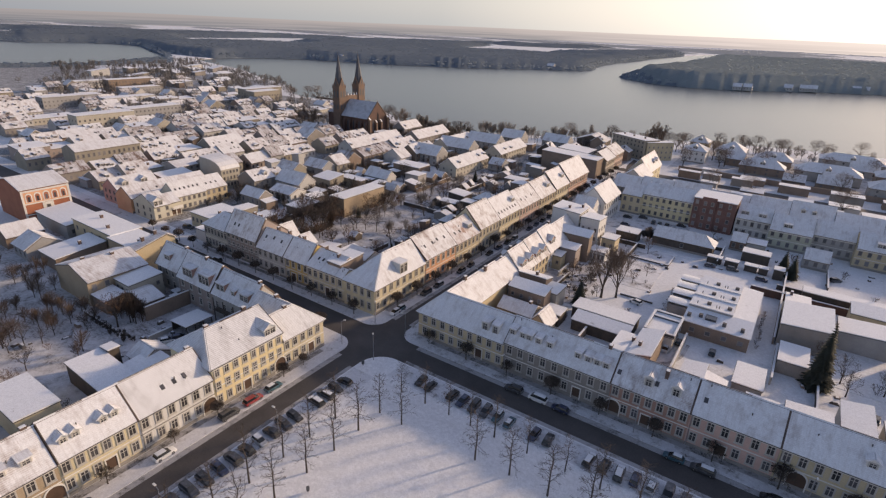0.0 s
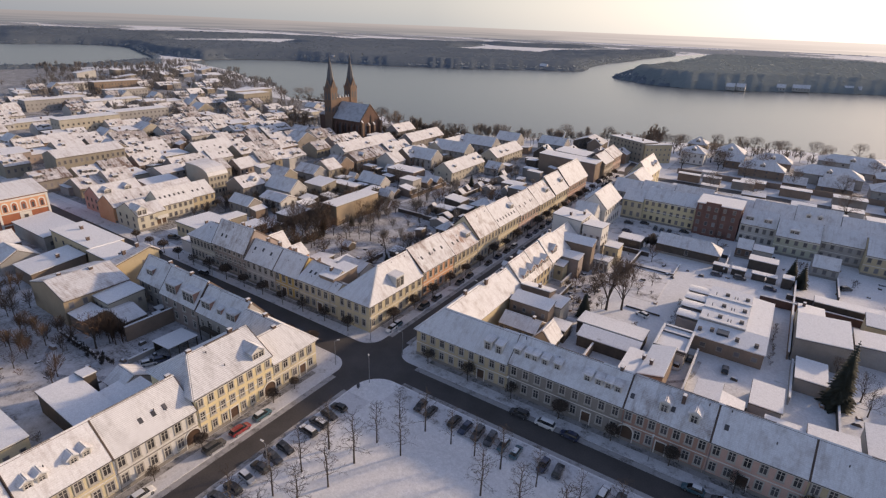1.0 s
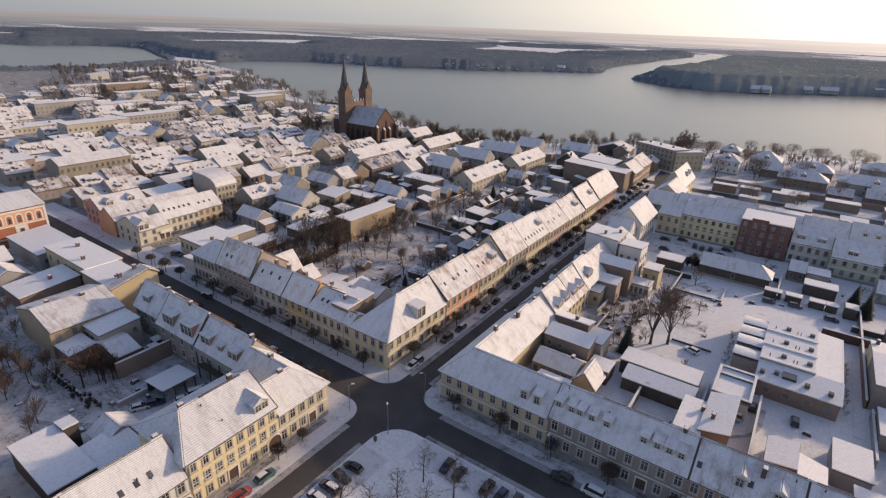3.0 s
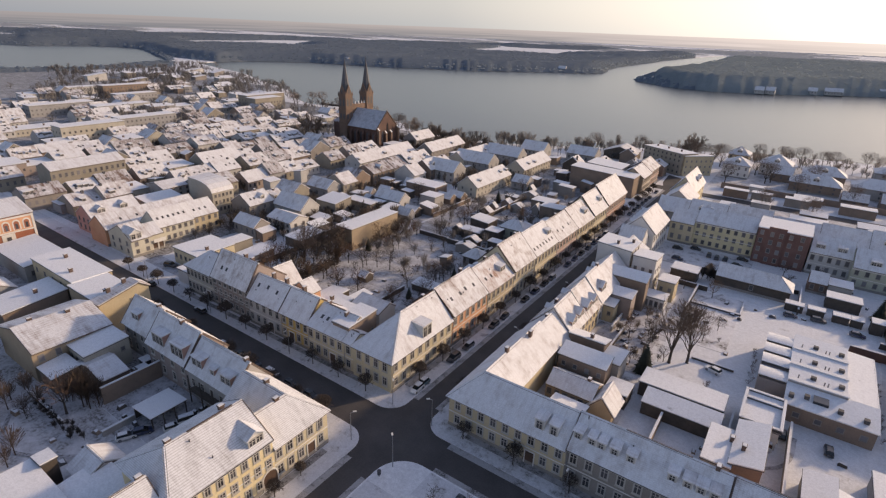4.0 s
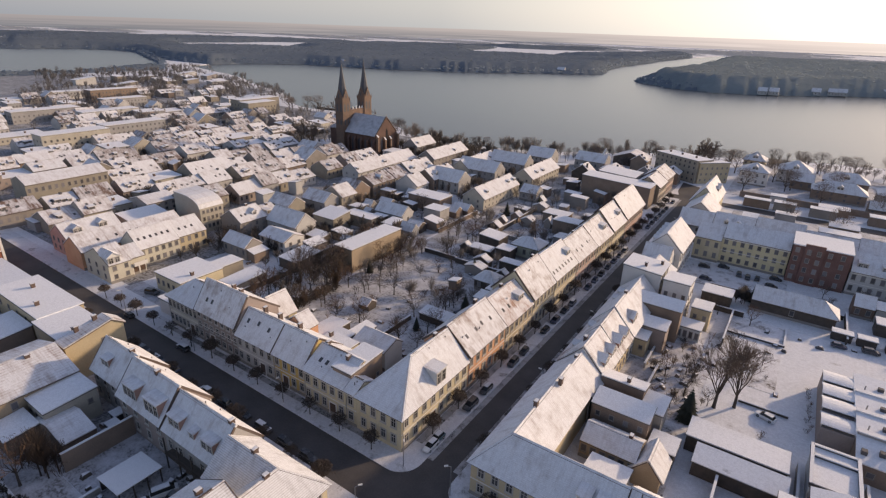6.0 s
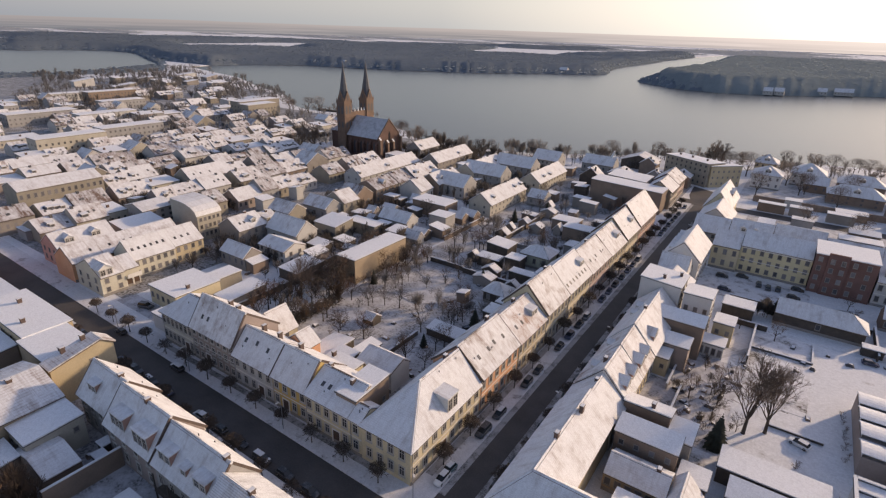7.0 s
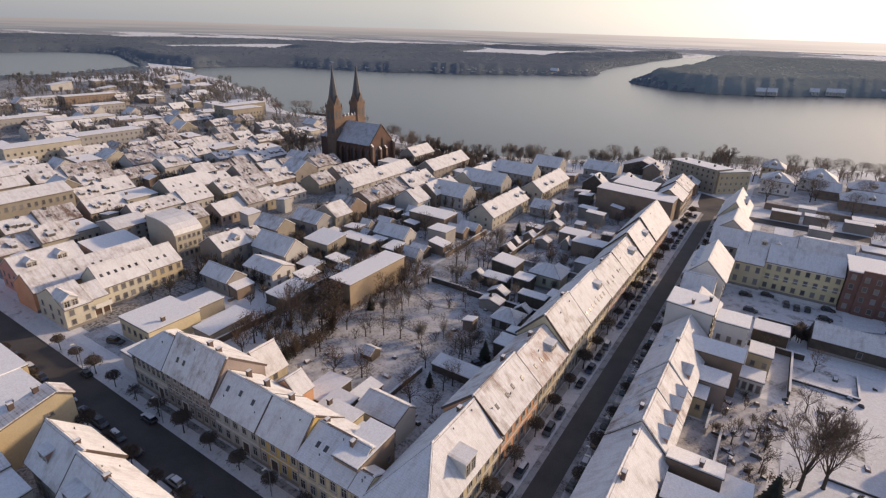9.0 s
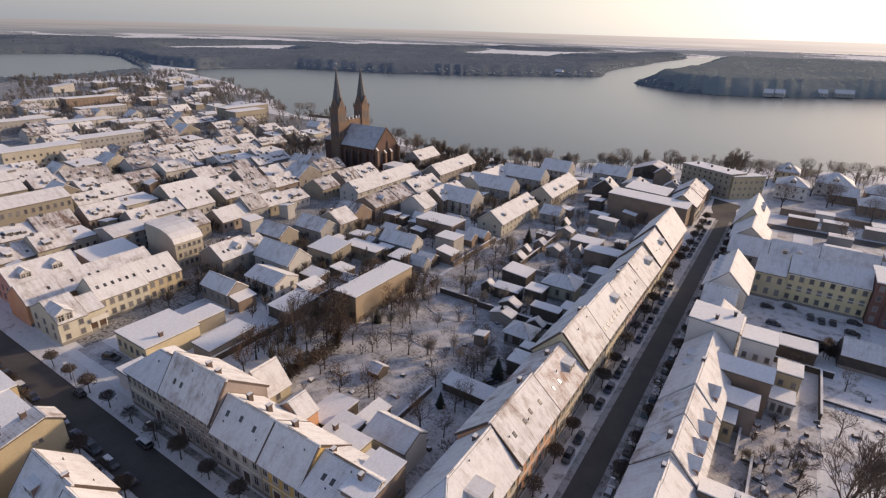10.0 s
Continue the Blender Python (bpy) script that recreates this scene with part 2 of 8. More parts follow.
WALLS = {
    "cream": ((0.52, 0.45, 0.30), (0.68, 0.60, 0.42)), "yellow": ((0.64, 0.53, 0.31), (0.80, 0.68, 0.43)),
    "ochre": ((0.52, 0.35, 0.12), (0.64, 0.46, 0.17)), "orange": ((0.60, 0.31, 0.17), (0.74, 0.42, 0.26)),
    "pink": ((0.50, 0.33, 0.28), (0.63, 0.43, 0.37)), "grey": ((0.30, 0.29, 0.28), (0.42, 0.41, 0.39)),
    "beige": ((0.46, 0.38, 0.25), (0.58, 0.49, 0.33)), "white": ((0.56, 0.55, 0.53), (0.70, 0.69, 0.67)),
    "tan": ((0.32, 0.25, 0.17), (0.43, 0.34, 0.24)), "brown": ((0.19, 0.14, 0.11), (0.29, 0.22, 0.17)),
    "rose": ((0.36, 0.21, 0.165), (0.46, 0.28, 0.22)), "green": ((0.37, 0.38, 0.30), (0.48, 0.49, 0.39)),
    "paleyellow": ((0.50, 0.475, 0.39), (0.63, 0.60, 0.50)),
    "brickred": ((0.30, 0.105, 0.06), (0.42, 0.16, 0.09)),
    "lemon": ((0.56, 0.50, 0.31), (0.70, 0.63, 0.41)),
    # duller plaster of the old town
    "khaki": ((0.245, 0.22, 0.18), (0.335, 0.305, 0.25)), "dun": ((0.225, 0.205, 0.185), (0.32, 0.295, 0.27)), "ash": ((0.26, 0.258, 0.255), (0.37, 0.367, 0.365)),
    "offwhite": ((0.42, 0.415, 0.40), (0.56, 0.55, 0.53)), "oldrose": ((0.28, 0.23, 0.21), (0.37, 0.31, 0.28)), "straw": ((0.38, 0.355, 0.30), (0.49, 0.46, 0.39)),
}
for key, (lo, hi) in WALLS.items():
    MAT[key] = surface("plaster_" + key, lo, hi, 0.88, 0.25, 5.0, bump_s=0.12, tint=0.12)


def glass_dark(name, tone, rough):
    m, nt, b = nodes_of(name)
    info = nt.nodes.new("ShaderNodeObjectInfo")
    nt.links.new(ramp(nt, info.outputs["Random"], [(0, tuple(0.5 * c for c in tone)), (1, tuple(1.8 * c for c in tone))]), b.inputs["Base Color"])
    b.inputs["Roughness"].default_value, b.inputs["IOR"].default_value = rough, 1.5
    return m


MAT["glass"] = glass_dark("window_glass", (0.065, 0.062, 0.066), 0.10)
# paler than near panes: distant haze put into the glass colour
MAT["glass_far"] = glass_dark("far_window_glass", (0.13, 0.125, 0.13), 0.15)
MAT["car_glass"] = glass_dark("car_glass", (0.02, 0.022, 0.025), 0.05)
for key, c in {"black": (0.012, 0.012, 0.014), "anthracite": (0.05, 0.052, 0.057), "silver": (0.45, 0.46, 0.47), "navy": (0.02, 0.03, 0.07), "carred": (0.27, 0.02, 0.024), "carwhite": (0.75, 0.75, 0.74), "teal": (0.03, 0.10, 0.13)}.items():
    m, nt, b = nodes_of("car_paint_" + key)
    nt.links.new(mix(nt, ramp(nt, noise_tex(nt, 1.5, 4, 0.6, "World"), [(0.45, (0, 0, 0)), (0.75, (0.35, 0.35, 0.35))]), c, (0.35, 0.35, 0.35)), b.inputs["Base Color"])
    b.inputs["Roughness"].default_value, b.inputs["Metallic"].default_value = 0.35, 0.3 if key == "silver" else 0.0
    b.inputs["Coat Weight"].default_value = 0.4
    MAT["paint_" + key] = m

m, nt, b = nodes_of("lake_water")
b.inputs["Base Color"].default_value = (0.08, 0.092, 0.094, 1)
b.inputs["Roughness"].default_value = 0.225
b.inputs["IOR"].default_value = 1.33
bump(nt, b, noise_tex(nt, 0.35, 5, 0.6, "World"), 0.06, 0.2)
MAT["water"] = m


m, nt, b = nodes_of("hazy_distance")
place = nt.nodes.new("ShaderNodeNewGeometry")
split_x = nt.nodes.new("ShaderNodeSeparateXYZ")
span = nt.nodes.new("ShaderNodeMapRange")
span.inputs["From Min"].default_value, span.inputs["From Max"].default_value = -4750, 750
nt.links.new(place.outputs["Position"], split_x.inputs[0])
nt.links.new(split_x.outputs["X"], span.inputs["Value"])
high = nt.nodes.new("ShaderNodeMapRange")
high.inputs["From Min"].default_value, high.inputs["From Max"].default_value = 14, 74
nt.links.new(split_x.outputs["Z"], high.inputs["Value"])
# painted haze glow: far fields and woods belts below, pale sky veil above
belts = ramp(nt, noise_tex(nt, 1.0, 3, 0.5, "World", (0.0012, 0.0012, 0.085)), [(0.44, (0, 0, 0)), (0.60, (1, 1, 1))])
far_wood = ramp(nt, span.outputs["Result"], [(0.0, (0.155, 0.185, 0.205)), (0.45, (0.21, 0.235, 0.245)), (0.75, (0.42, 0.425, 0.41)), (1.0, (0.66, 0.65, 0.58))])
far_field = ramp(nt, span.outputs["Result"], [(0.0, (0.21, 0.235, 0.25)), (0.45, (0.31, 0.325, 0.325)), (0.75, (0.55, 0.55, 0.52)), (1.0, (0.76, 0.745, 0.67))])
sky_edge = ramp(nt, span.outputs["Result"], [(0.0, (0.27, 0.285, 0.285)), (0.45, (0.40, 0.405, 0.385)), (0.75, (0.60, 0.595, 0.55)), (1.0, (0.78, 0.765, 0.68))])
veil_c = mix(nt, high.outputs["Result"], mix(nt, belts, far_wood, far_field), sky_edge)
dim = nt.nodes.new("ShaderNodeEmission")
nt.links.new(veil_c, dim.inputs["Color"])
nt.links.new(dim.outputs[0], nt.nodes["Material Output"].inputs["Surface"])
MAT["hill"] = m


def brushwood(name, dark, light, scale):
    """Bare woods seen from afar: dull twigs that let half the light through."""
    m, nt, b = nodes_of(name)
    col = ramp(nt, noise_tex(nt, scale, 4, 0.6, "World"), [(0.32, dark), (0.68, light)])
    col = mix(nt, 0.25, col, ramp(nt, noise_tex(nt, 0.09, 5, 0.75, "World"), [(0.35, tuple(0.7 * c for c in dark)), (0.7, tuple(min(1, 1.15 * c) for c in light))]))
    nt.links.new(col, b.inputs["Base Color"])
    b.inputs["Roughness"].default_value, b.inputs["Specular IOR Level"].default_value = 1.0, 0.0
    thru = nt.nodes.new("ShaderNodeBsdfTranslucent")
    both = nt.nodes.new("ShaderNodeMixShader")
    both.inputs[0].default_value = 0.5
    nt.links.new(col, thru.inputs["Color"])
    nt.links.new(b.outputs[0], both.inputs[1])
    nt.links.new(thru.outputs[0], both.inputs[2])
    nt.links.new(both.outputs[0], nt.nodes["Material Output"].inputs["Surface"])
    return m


# distant haze is mixed into the base colours of these three woods
MAT["woods"] = brushwood("haze_paled_far_woods", (0.235, 0.285, 0.335), (0.28, 0.33, 0.375), 0.006)
MAT["woods_hazy"] = brushwood("haze_paled_peninsula_woods", (0.34, 0.395, 0.41), (0.385, 0.435, 0.44), 0.008)
MAT["woods_pale"] = brushwood("haze_paled_horizon_woods", (0.50, 0.53, 0.55), (0.58, 0.60, 0.61), 0.006)
MAT["park_brown"] = brushwood("brown_garden_scrub", (0.085, 0.062, 0.048), (0.18, 0.135, 0.105), 0.10)
MAT["park_frost"] = brushwood("frosted_garden_trees", (0.20, 0.205, 0.215), (0.42, 0.425, 0.44), 0.10)
MAT["park_dark"] = brushwood("bare_scrub", (0.07, 0.062, 0.056), (0.17, 0.15, 0.135), 0.10)
MAT["park_grey"] = brushwood("bare_park_trees", (0.10, 0.094, 0.09), (0.25, 0.235, 0.225), 0.10)


# ---------------------------------------------------------------- mesh tools
class Shape:
    """Collects polygons in world metres for one mesh."""

    def __init__(self):
        self.v, self.f, self.m = [], [], []

    def poly(self, pts, mi=0):
        n = len(self.v)
        self.v += [tuple(p) for p in pts]
        self.f.append(tuple(range(n, n + len(pts))))
        self.m.append(mi)

    def box(self, lo, hi, mi=0):
        (x0, y0, z0), (x1, y1, z1) = lo, hi
        x0, x1, y0, y1 = min(x0, x1), max(x0, x1), min(y0, y1), max(y0, y1)
        n = len(self.v)
        self.v += [(x0, y0, z0), (x1, y0, z0), (x1, y1, z0), (x0, y1, z0), (x0, y0, z1), (x1, y0, z1), (x1, y1, z1), (x0, y1, z1)]
        for q in ((0, 3, 2, 1), (4, 5, 6, 7), (0, 1, 5, 4), (1, 2, 6, 5), (2, 3, 7, 6), (3, 0, 4, 7)):
            self.f.append(tuple(n + i for i in q))
            self.m.append(mi)

    def slab(self, pts, thick, inset=0.0, mi=0, lift=0.0):
        """A plate over the flat polygon pts, on its upper side."""
        p = [Vector(q) for q in pts]
        c = sum(p, Vector()) / len(p)
        nrm = Vector()
        for i in range(len(p)):
            nrm += (p[i] - c).cross(p[(i + 1) % len(p)] - c)
        nrm.normalize()
        if nrm.z < 0:
            nrm = -nrm
            p.reverse()
        if inset:
            q = []
            for i in range(len(p)):
                e0, e1 = (p[i] - p[i - 1]).normalized(), (p[(i + 1) % len(p)] - p[i]).normalized()
                n0, n1 = nrm.cross(e0), nrm.cross(e1)
                k = 1 + n0.dot(n1)
                q.append(p[i] + (n0 + n1) * (inset / max(k, 0.3)))
            p = q
        a = [v + nrm * lift for v in p]
        b = [v + nrm * (lift + thick) for v in p]
        self.poly(a[::-1], mi)
        self.poly(b, mi)
        for i in range(len(p)):
            j = (i + 1) % len(p)
            self.poly((a[i], a[j], b[j], b[i]), mi)

    def solid(self, outline, z0, z1, mi=0):
        """An upright prism over an outline of (x, y)."""
        n = len(outline)
        lo, hi = [(x, y, z0) for x, y in outline], [(x, y, z1) for x, y in outline]
        self.poly(hi, mi)
        self.poly(lo[::-1], mi)
        for i in range(n):
            j = (i + 1) % n
            self.poly((lo[i], lo[j], hi[j], hi[i]), mi)

    def tube(self, a, b, r0, r1, sides=5, mi=0, cap=True):
        a, b = Vector(a), Vector(b)
        d = (b - a).normalized()
        u = d.orthogonal().normalized()
        w = d.cross(u)
        n = len(self.v)
        for c, r in ((a, r0), (b, r1)):
            for k in range(sides):
                t = 2 * math.pi * k / sides
                self.v.append(tuple(c + r * (math.cos(t) * u + math.sin(t) * w)))
        for k in range(sides):
            j = (k + 1) % sides
            self.f.append((n + k, n + j, n + sides + j, n + sides + k))
            self.m.append(mi)
        if cap:
            self.f.append(tuple(n + sides + k for k in range(sides)))
            self.m.append(mi)

    def mesh(self, name, mats, off=(0, 0, 0)):
        me = bpy.data.meshes.new(name)
        ox, oy, oz = off
        me.from_pydata([(x - ox, y - oy, z - oz) for x, y, z in self.v], [], self.f)
        for k in mats:
            me.materials.append(MAT[k])
        if len(mats) > 1:
            me.polygons.foreach_set("material_index", self.m)
        me.update()
        return me


def thing(name, at, label, category, group="", kind=""):
    ob = new(name)
    ob.location = at
    ob.empty_display_size = 0.5
    return tagged(ob, label, category, group, kind)


def part(name, shape, mats, parent, label=""):
    """One mesh under a thing; its shape is in world metres, the thing unturned."""
    off = parent.location if parent.parent is None else parent.location + parent.parent.location
    ob = new(name, shape.mesh(name, [mats] if isinstance(mats, str) else mats, off))
    ob.parent = parent
    return tagged(ob, label)


def alone(name, shape, mats, label, category, kind="", group=""):
    ob = new(name, shape.mesh(name, [mats] if isinstance(mats, str) else mats))
    return tagged(ob, label, category, group, kind)


def lay(face, plane, s, d, z):
    """World place from the run along a front, the depth behind it and the height."""
    return {"E": (plane - d, s, z), "W": (plane + d, s, z), "S": (s, plane + d, z), "N": (s, plane - d, z)}[face]


SPIN = {"S": 0.0, "E": 90.0, "N": 180.0, "W": -90.0}

# ---------------------------------------------------------------- windows and doors
PIECES = {}


def window_meshes(w, h, sash="frame_paint"):
    key = (round(w, 2), round(h, 2), sash)
    if key not in PIECES:
        s = Shape()
        o, i, y = 0.14, 0.07, -0.09
        X, Z, x, z = w / 2 + o, h / 2 + o, w / 2 - i, h / 2 - i
        out = [(-X, -Z), (X, -Z), (X, Z), (-X, Z)]
        inn = [(-x, -z), (x, -z), (x, z), (-x, z)]
        for k in range(4):
            j = (k + 1) % 4
            s.poly([(*out[k][:1], y, out[k][1]), (*out[j][:1], y, out[j][1]), (*inn[j][:1], y, inn[j][1]), (*inn[k][:1], y, inn[k][1])])
            s.poly([(out[k][0], 0, out[k][1]), (out[j][0], 0, out[j][1]), (out[j][0], y, out[j][1]), (out[k][0], y, out[k][1])])
            s.poly([(inn[k][0], y, inn[k][1]), (inn[j][0], y, inn[j][1]), (inn[j][0], -0.01, inn[j][1]), (inn[k][0], -0.01, inn[k][1])])
        s.poly([(-0.05, -0.07, -z), (0.05, -0.07, -z), (0.05, -0.07, z), (-0.05, -0.07, z)])
        zt = z * 0.38
        s.poly([(-x, -0.075, zt - 0.05), (x, -0.075, zt - 0.05), (x, -0.075, zt + 0.05), (-x, -0.075, zt + 0.05)])
        s.box((-X - 0.06, -0.2, -Z - 0.1), (X + 0.06, 0, -Z))
        p = Shape()
        p.poly([(-x, -0.03, -z), (x, -0.03, -z), (x, -0.03, z), (-x, -0.03, z)])
        PIECES[key] = (s.mesh("window", [sash]), p.mesh("pane", ["glass"]))
    return PIECES[key]


FAR = [False]      # far houses get windows of one mesh each


def small_window(w, h):
    key = ("far", round(w, 1), round(h, 1))
    if key not in PIECES:
        s = Shape()
        s.box((-w / 2 - 0.12, -0.06, -h / 2 - 0.12), (w / 2 + 0.12, 0, h / 2 + 0.12), 0)
        s.poly([(-w / 2, -0.066, -h / 2), (w / 2, -0.066, -h / 2), (w / 2, -0.066, h / 2), (-w / 2, -0.066, h / 2)], 1)
        s.box((-w / 2 - 0.15, -0.2, -h / 2 - 0.2), (w / 2 + 0.15, 0, -h / 2 - 0.122), 0)
        # toned frame and haze-paled glass keep far windows faint
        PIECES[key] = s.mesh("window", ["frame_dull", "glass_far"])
    return PIECES[key]


def put_window(root, face, plane, s, z, w, h, sash="frame_paint", d=0.0):
    if FAR[0]:
        w, h = 0.8 * w, 0.8 * h
    fm, pm = window_meshes(w, h, sash)
    ob = new("window", small_window(w, h) if FAR[0] else fm)
    ob.parent = root
    ob.location = Vector(lay(face, plane, s, d, z)) - root.location
    ob.rotation_euler = (0, 0, radians(SPIN[face]))
    if FAR[0]:
        return ob
    pane = new("pane", pm)
    pane.parent = ob
    return ob


def put_windows(root, face, plane, a, b, cols, floors, w=1.05, skip=(), sash="frame_paint"):
    """Rows of windows; floors is a list of (middle height, window height)."""
    step = (b - a) / cols
    if FAR[0] == 2:
        # too small to tell apart: one joined part
        g = Shape()
        w *= 0.8
        for fi, (z, h) in enumerate(floors):
            h *= 0.8
            for c in range(cols):
                m = a + step * (c + 0.5)
                g.poly([lay(face, plane, m + u, -0.05, z + v) for u, v in ((-w / 2, -h / 2), (w / 2, -h / 2), (w / 2, h / 2), (-w / 2, h / 2))])
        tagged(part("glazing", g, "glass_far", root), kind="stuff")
        return
    for fi, (z, h) in enumerate(floors):
        for c in range(cols):
            if (c, fi) not in skip:
                put_window(root, face, plane, a + step * (c + 0.5), z, w, h, sash)


def put_door(root, face, plane, s, w=1.5, h=2.7, arch=False, mats=("door", "trim")):
    g = Shape()
    z1 = h - (w / 2 if arch else 0)
    pts = [(-w / 2, 0.25), (w / 2, 0.25), (w / 2, z1)]
    if arch:
        pts += [(w / 2 * math.cos(t * math.pi / 8), z1 + w / 2 * math.sin(t * math.pi / 8)) for t in range(1, 8)]
    pts += [(-w / 2, z1)]
    flat = [lay(face, plane, s + u, -0.02, z) for u, z in pts]
    g.poly(flat, 0)
    n = len(pts)
    big = [(u * (1 + 0.36 / w), z + (0.2 if z > 0.3 else 0)) for u, z in pts]
    for k in range(1, n):
        j = (k + 1) % n
        q = [(pts[k], -0.02), (pts[j], -0.02), (pts[j], -0.12), (pts[k], -0.12)]
        g.poly([lay(face, plane, s + u, d, z) for (u, z), d in q], 1)
        q = [(pts[k], -0.12), (pts[j], -0.12), (big[j], -0.12), (big[k], -0.12)]
        g.poly([lay(face, plane, s + u, d, z) for (u, z), d in q], 1)
        q = [(big[k], -0.12), (big[j], -0.12), (big[j], 0), (big[k], 0)]
        g.poly([lay(face, plane, s + u, d, z) for (u, z), d in q], 1)
    return part("door", g, list(mats), root)


def put_chimney(root, x, y, z0, z1, w=0.58, l=0.8):
    g = Shape()
    g.box((x - w / 2, y - l / 2, z0), (x + w / 2, y + l / 2, z1))
    g.box((x - w / 2 - 0.08, y - l / 2 - 0.08, z1), (x + w / 2 + 0.08, y + l / 2 + 0.08, z1 + 0.12))
    g.box((x - w / 2, y - l / 2, z1 + 0.124), (x + w / 2, y + l / 2, z1 + 0.22), 1)
    part("chimney", g, ["brickchim", "snow_cap"], root)


def put_skylight(root, face, plane, s, d, z, slope, w=0.66, l=0.95):
    """A roof window lying on a slope that rises inwards by slope."""
    g = Shape()
    k = 1 / math.hypot(1, slope)
    pts = [lay(face, plane, s + u, d + v * k, z + v * k * slope) for u, v in ((-w / 2, -l / 2), (w / 2, -l / 2), (w / 2, l / 2), (-w / 2, l / 2))]
    g.slab(pts, 0.12, 0, 0, 0.26)
    g.slab(pts, 0.03, 0.1, 1, 0.385)
    part("skylight", g, ["tar", "glass"], root)


def put_dormer(root, face, plane, s, d, z, slope, w=1.6, h=1.5, kind="gable", wall="white", roof="snow_roof"):
    """A dormer whose front stands d behind the eave, on a slope that rises inwards."""
    g = Shape()
    z0 = z + 0.1
    top = z0 + h
    rise = 0.7 * w / 2 if kind == "gable" else 0.25
    back = (h + (0 if kind == "gable" else 0.2)) / slope
    P = lambda u, v, t: lay(face, plane, s + u, d + v, t)
    x = w / 2
    g.poly([P(-x, 0, z0 - 0.4), P(x, 0, z0 - 0.4), P(x, 0, top), P(-x, 0, top)])
    for q in (-x, x):
        g.poly([P(q, 0, z0 - 0.4), P(q, 0, top), P(q, back, z0 + back * slope + 0.05), P(q, 0.05, z0)])
    r = Shape()
    if kind == "gable":
        g.poly([P(-x, 0, top), P(x, 0, top), P(0, 0, top + rise)])
        rb = (h + rise) / slope
        for q in (-1, 1):
            r.slab([P(q * (x + 0.2), -0.2, top - 0.14), P(0, -0.2, top + rise), P(0, rb, top + rise), P(q * (x + 0.2), back, top - 0.14)], 0.2)
    else:
        r.slab([P(-x - 0.15, -0.2, top), P(x + 0.15, -0.2, top), P(x + 0.15, back + 0.3, top + rise), P(-x - 0.15, back + 0.3, top + rise)], 0.22)
    ob = part("dormer", g, wall, root)
    part("dormer_roof", r, roof, ob)
    n = max(1, round(w / 1.3))
    fm, pm = window_meshes(min(1.1, w * 0.62), h * 0.78)
    for k in range(n):
        wi = new("window", fm)
        wi.parent = ob
        u = (k + 0.5) / n * w - x
        wi.location = Vector(P(u, 0, z0 + h * 0.5)) - root.location
        wi.rotation_euler = (0, 0, radians(SPIN[face]))
        # the pane lies in the dormer's window, two levels down
        pane = new("pane", pm)
        pane.parent = ob
        pane.location, pane.rotation_euler = wi.location, wi.rotation_euler


# ---------------------------------------------------------------- houses
FOOT = []      # ground plans of the buildings


def free(x0, x1, y0, y1, margin=0.6):
    return all(x1 + margin < a or x0 - margin > b or y1 + margin < c or y0 - margin > d for a, b, c, d in FOOT)


def upward(pts):
    n = (Vector(pts[1]) - Vector(pts[0])).cross(Vector(pts[2]) - Vector(pts[1])).normalized()
    return n if n.z > 0 else -n


def roof_plates(root, slopes, snow_key="snow_roof", thick=0.22, hidden="tile", split=False):
    under, over = Shape(), Shape()
    for pts in slopes:
        under.slab(pts, 0.14)
    roof = part("roof", under, hidden, root)
    for pts in slopes:
        over.slab(pts, thick, 0.06, 0, 0.144)
        if split:
            part("snow_cover", over, snow_key, roof)
            over = Shape()
    # snow closes over ridges and hips
    h = 0.144 + thick * 0.93
    for i in range(len(slopes)):
        for j in range(i):
            both = [Vector(v) for v in slopes[i] if any((Vector(v) - Vector(w)).length < 0.01 for w in slopes[j])]
            if len(both) != 2:
                continue
            n1, n2 = upward(slopes[i]), upward(slopes[j])
            mid = sum((Vector(v) for v in slopes[j]), Vector()) / len(slopes[j])
            if (mid - both[0]).dot(n1) > -0.01:
                continue
            up = (n1 + n2) * (h / (1 + n1.dot(n2)))
            c, d = both
            for n in (n1, n2):
                over.poly([c + n * h, d + n * h, d + up, c + up])
            for v in (c, d):
                over.poly([v, v + n1 * h, v + up, v + n2 * h])
    if over.v:
        part("ridge_snow" if split else "snow_cover", over, snow_key, roof)
    return roof


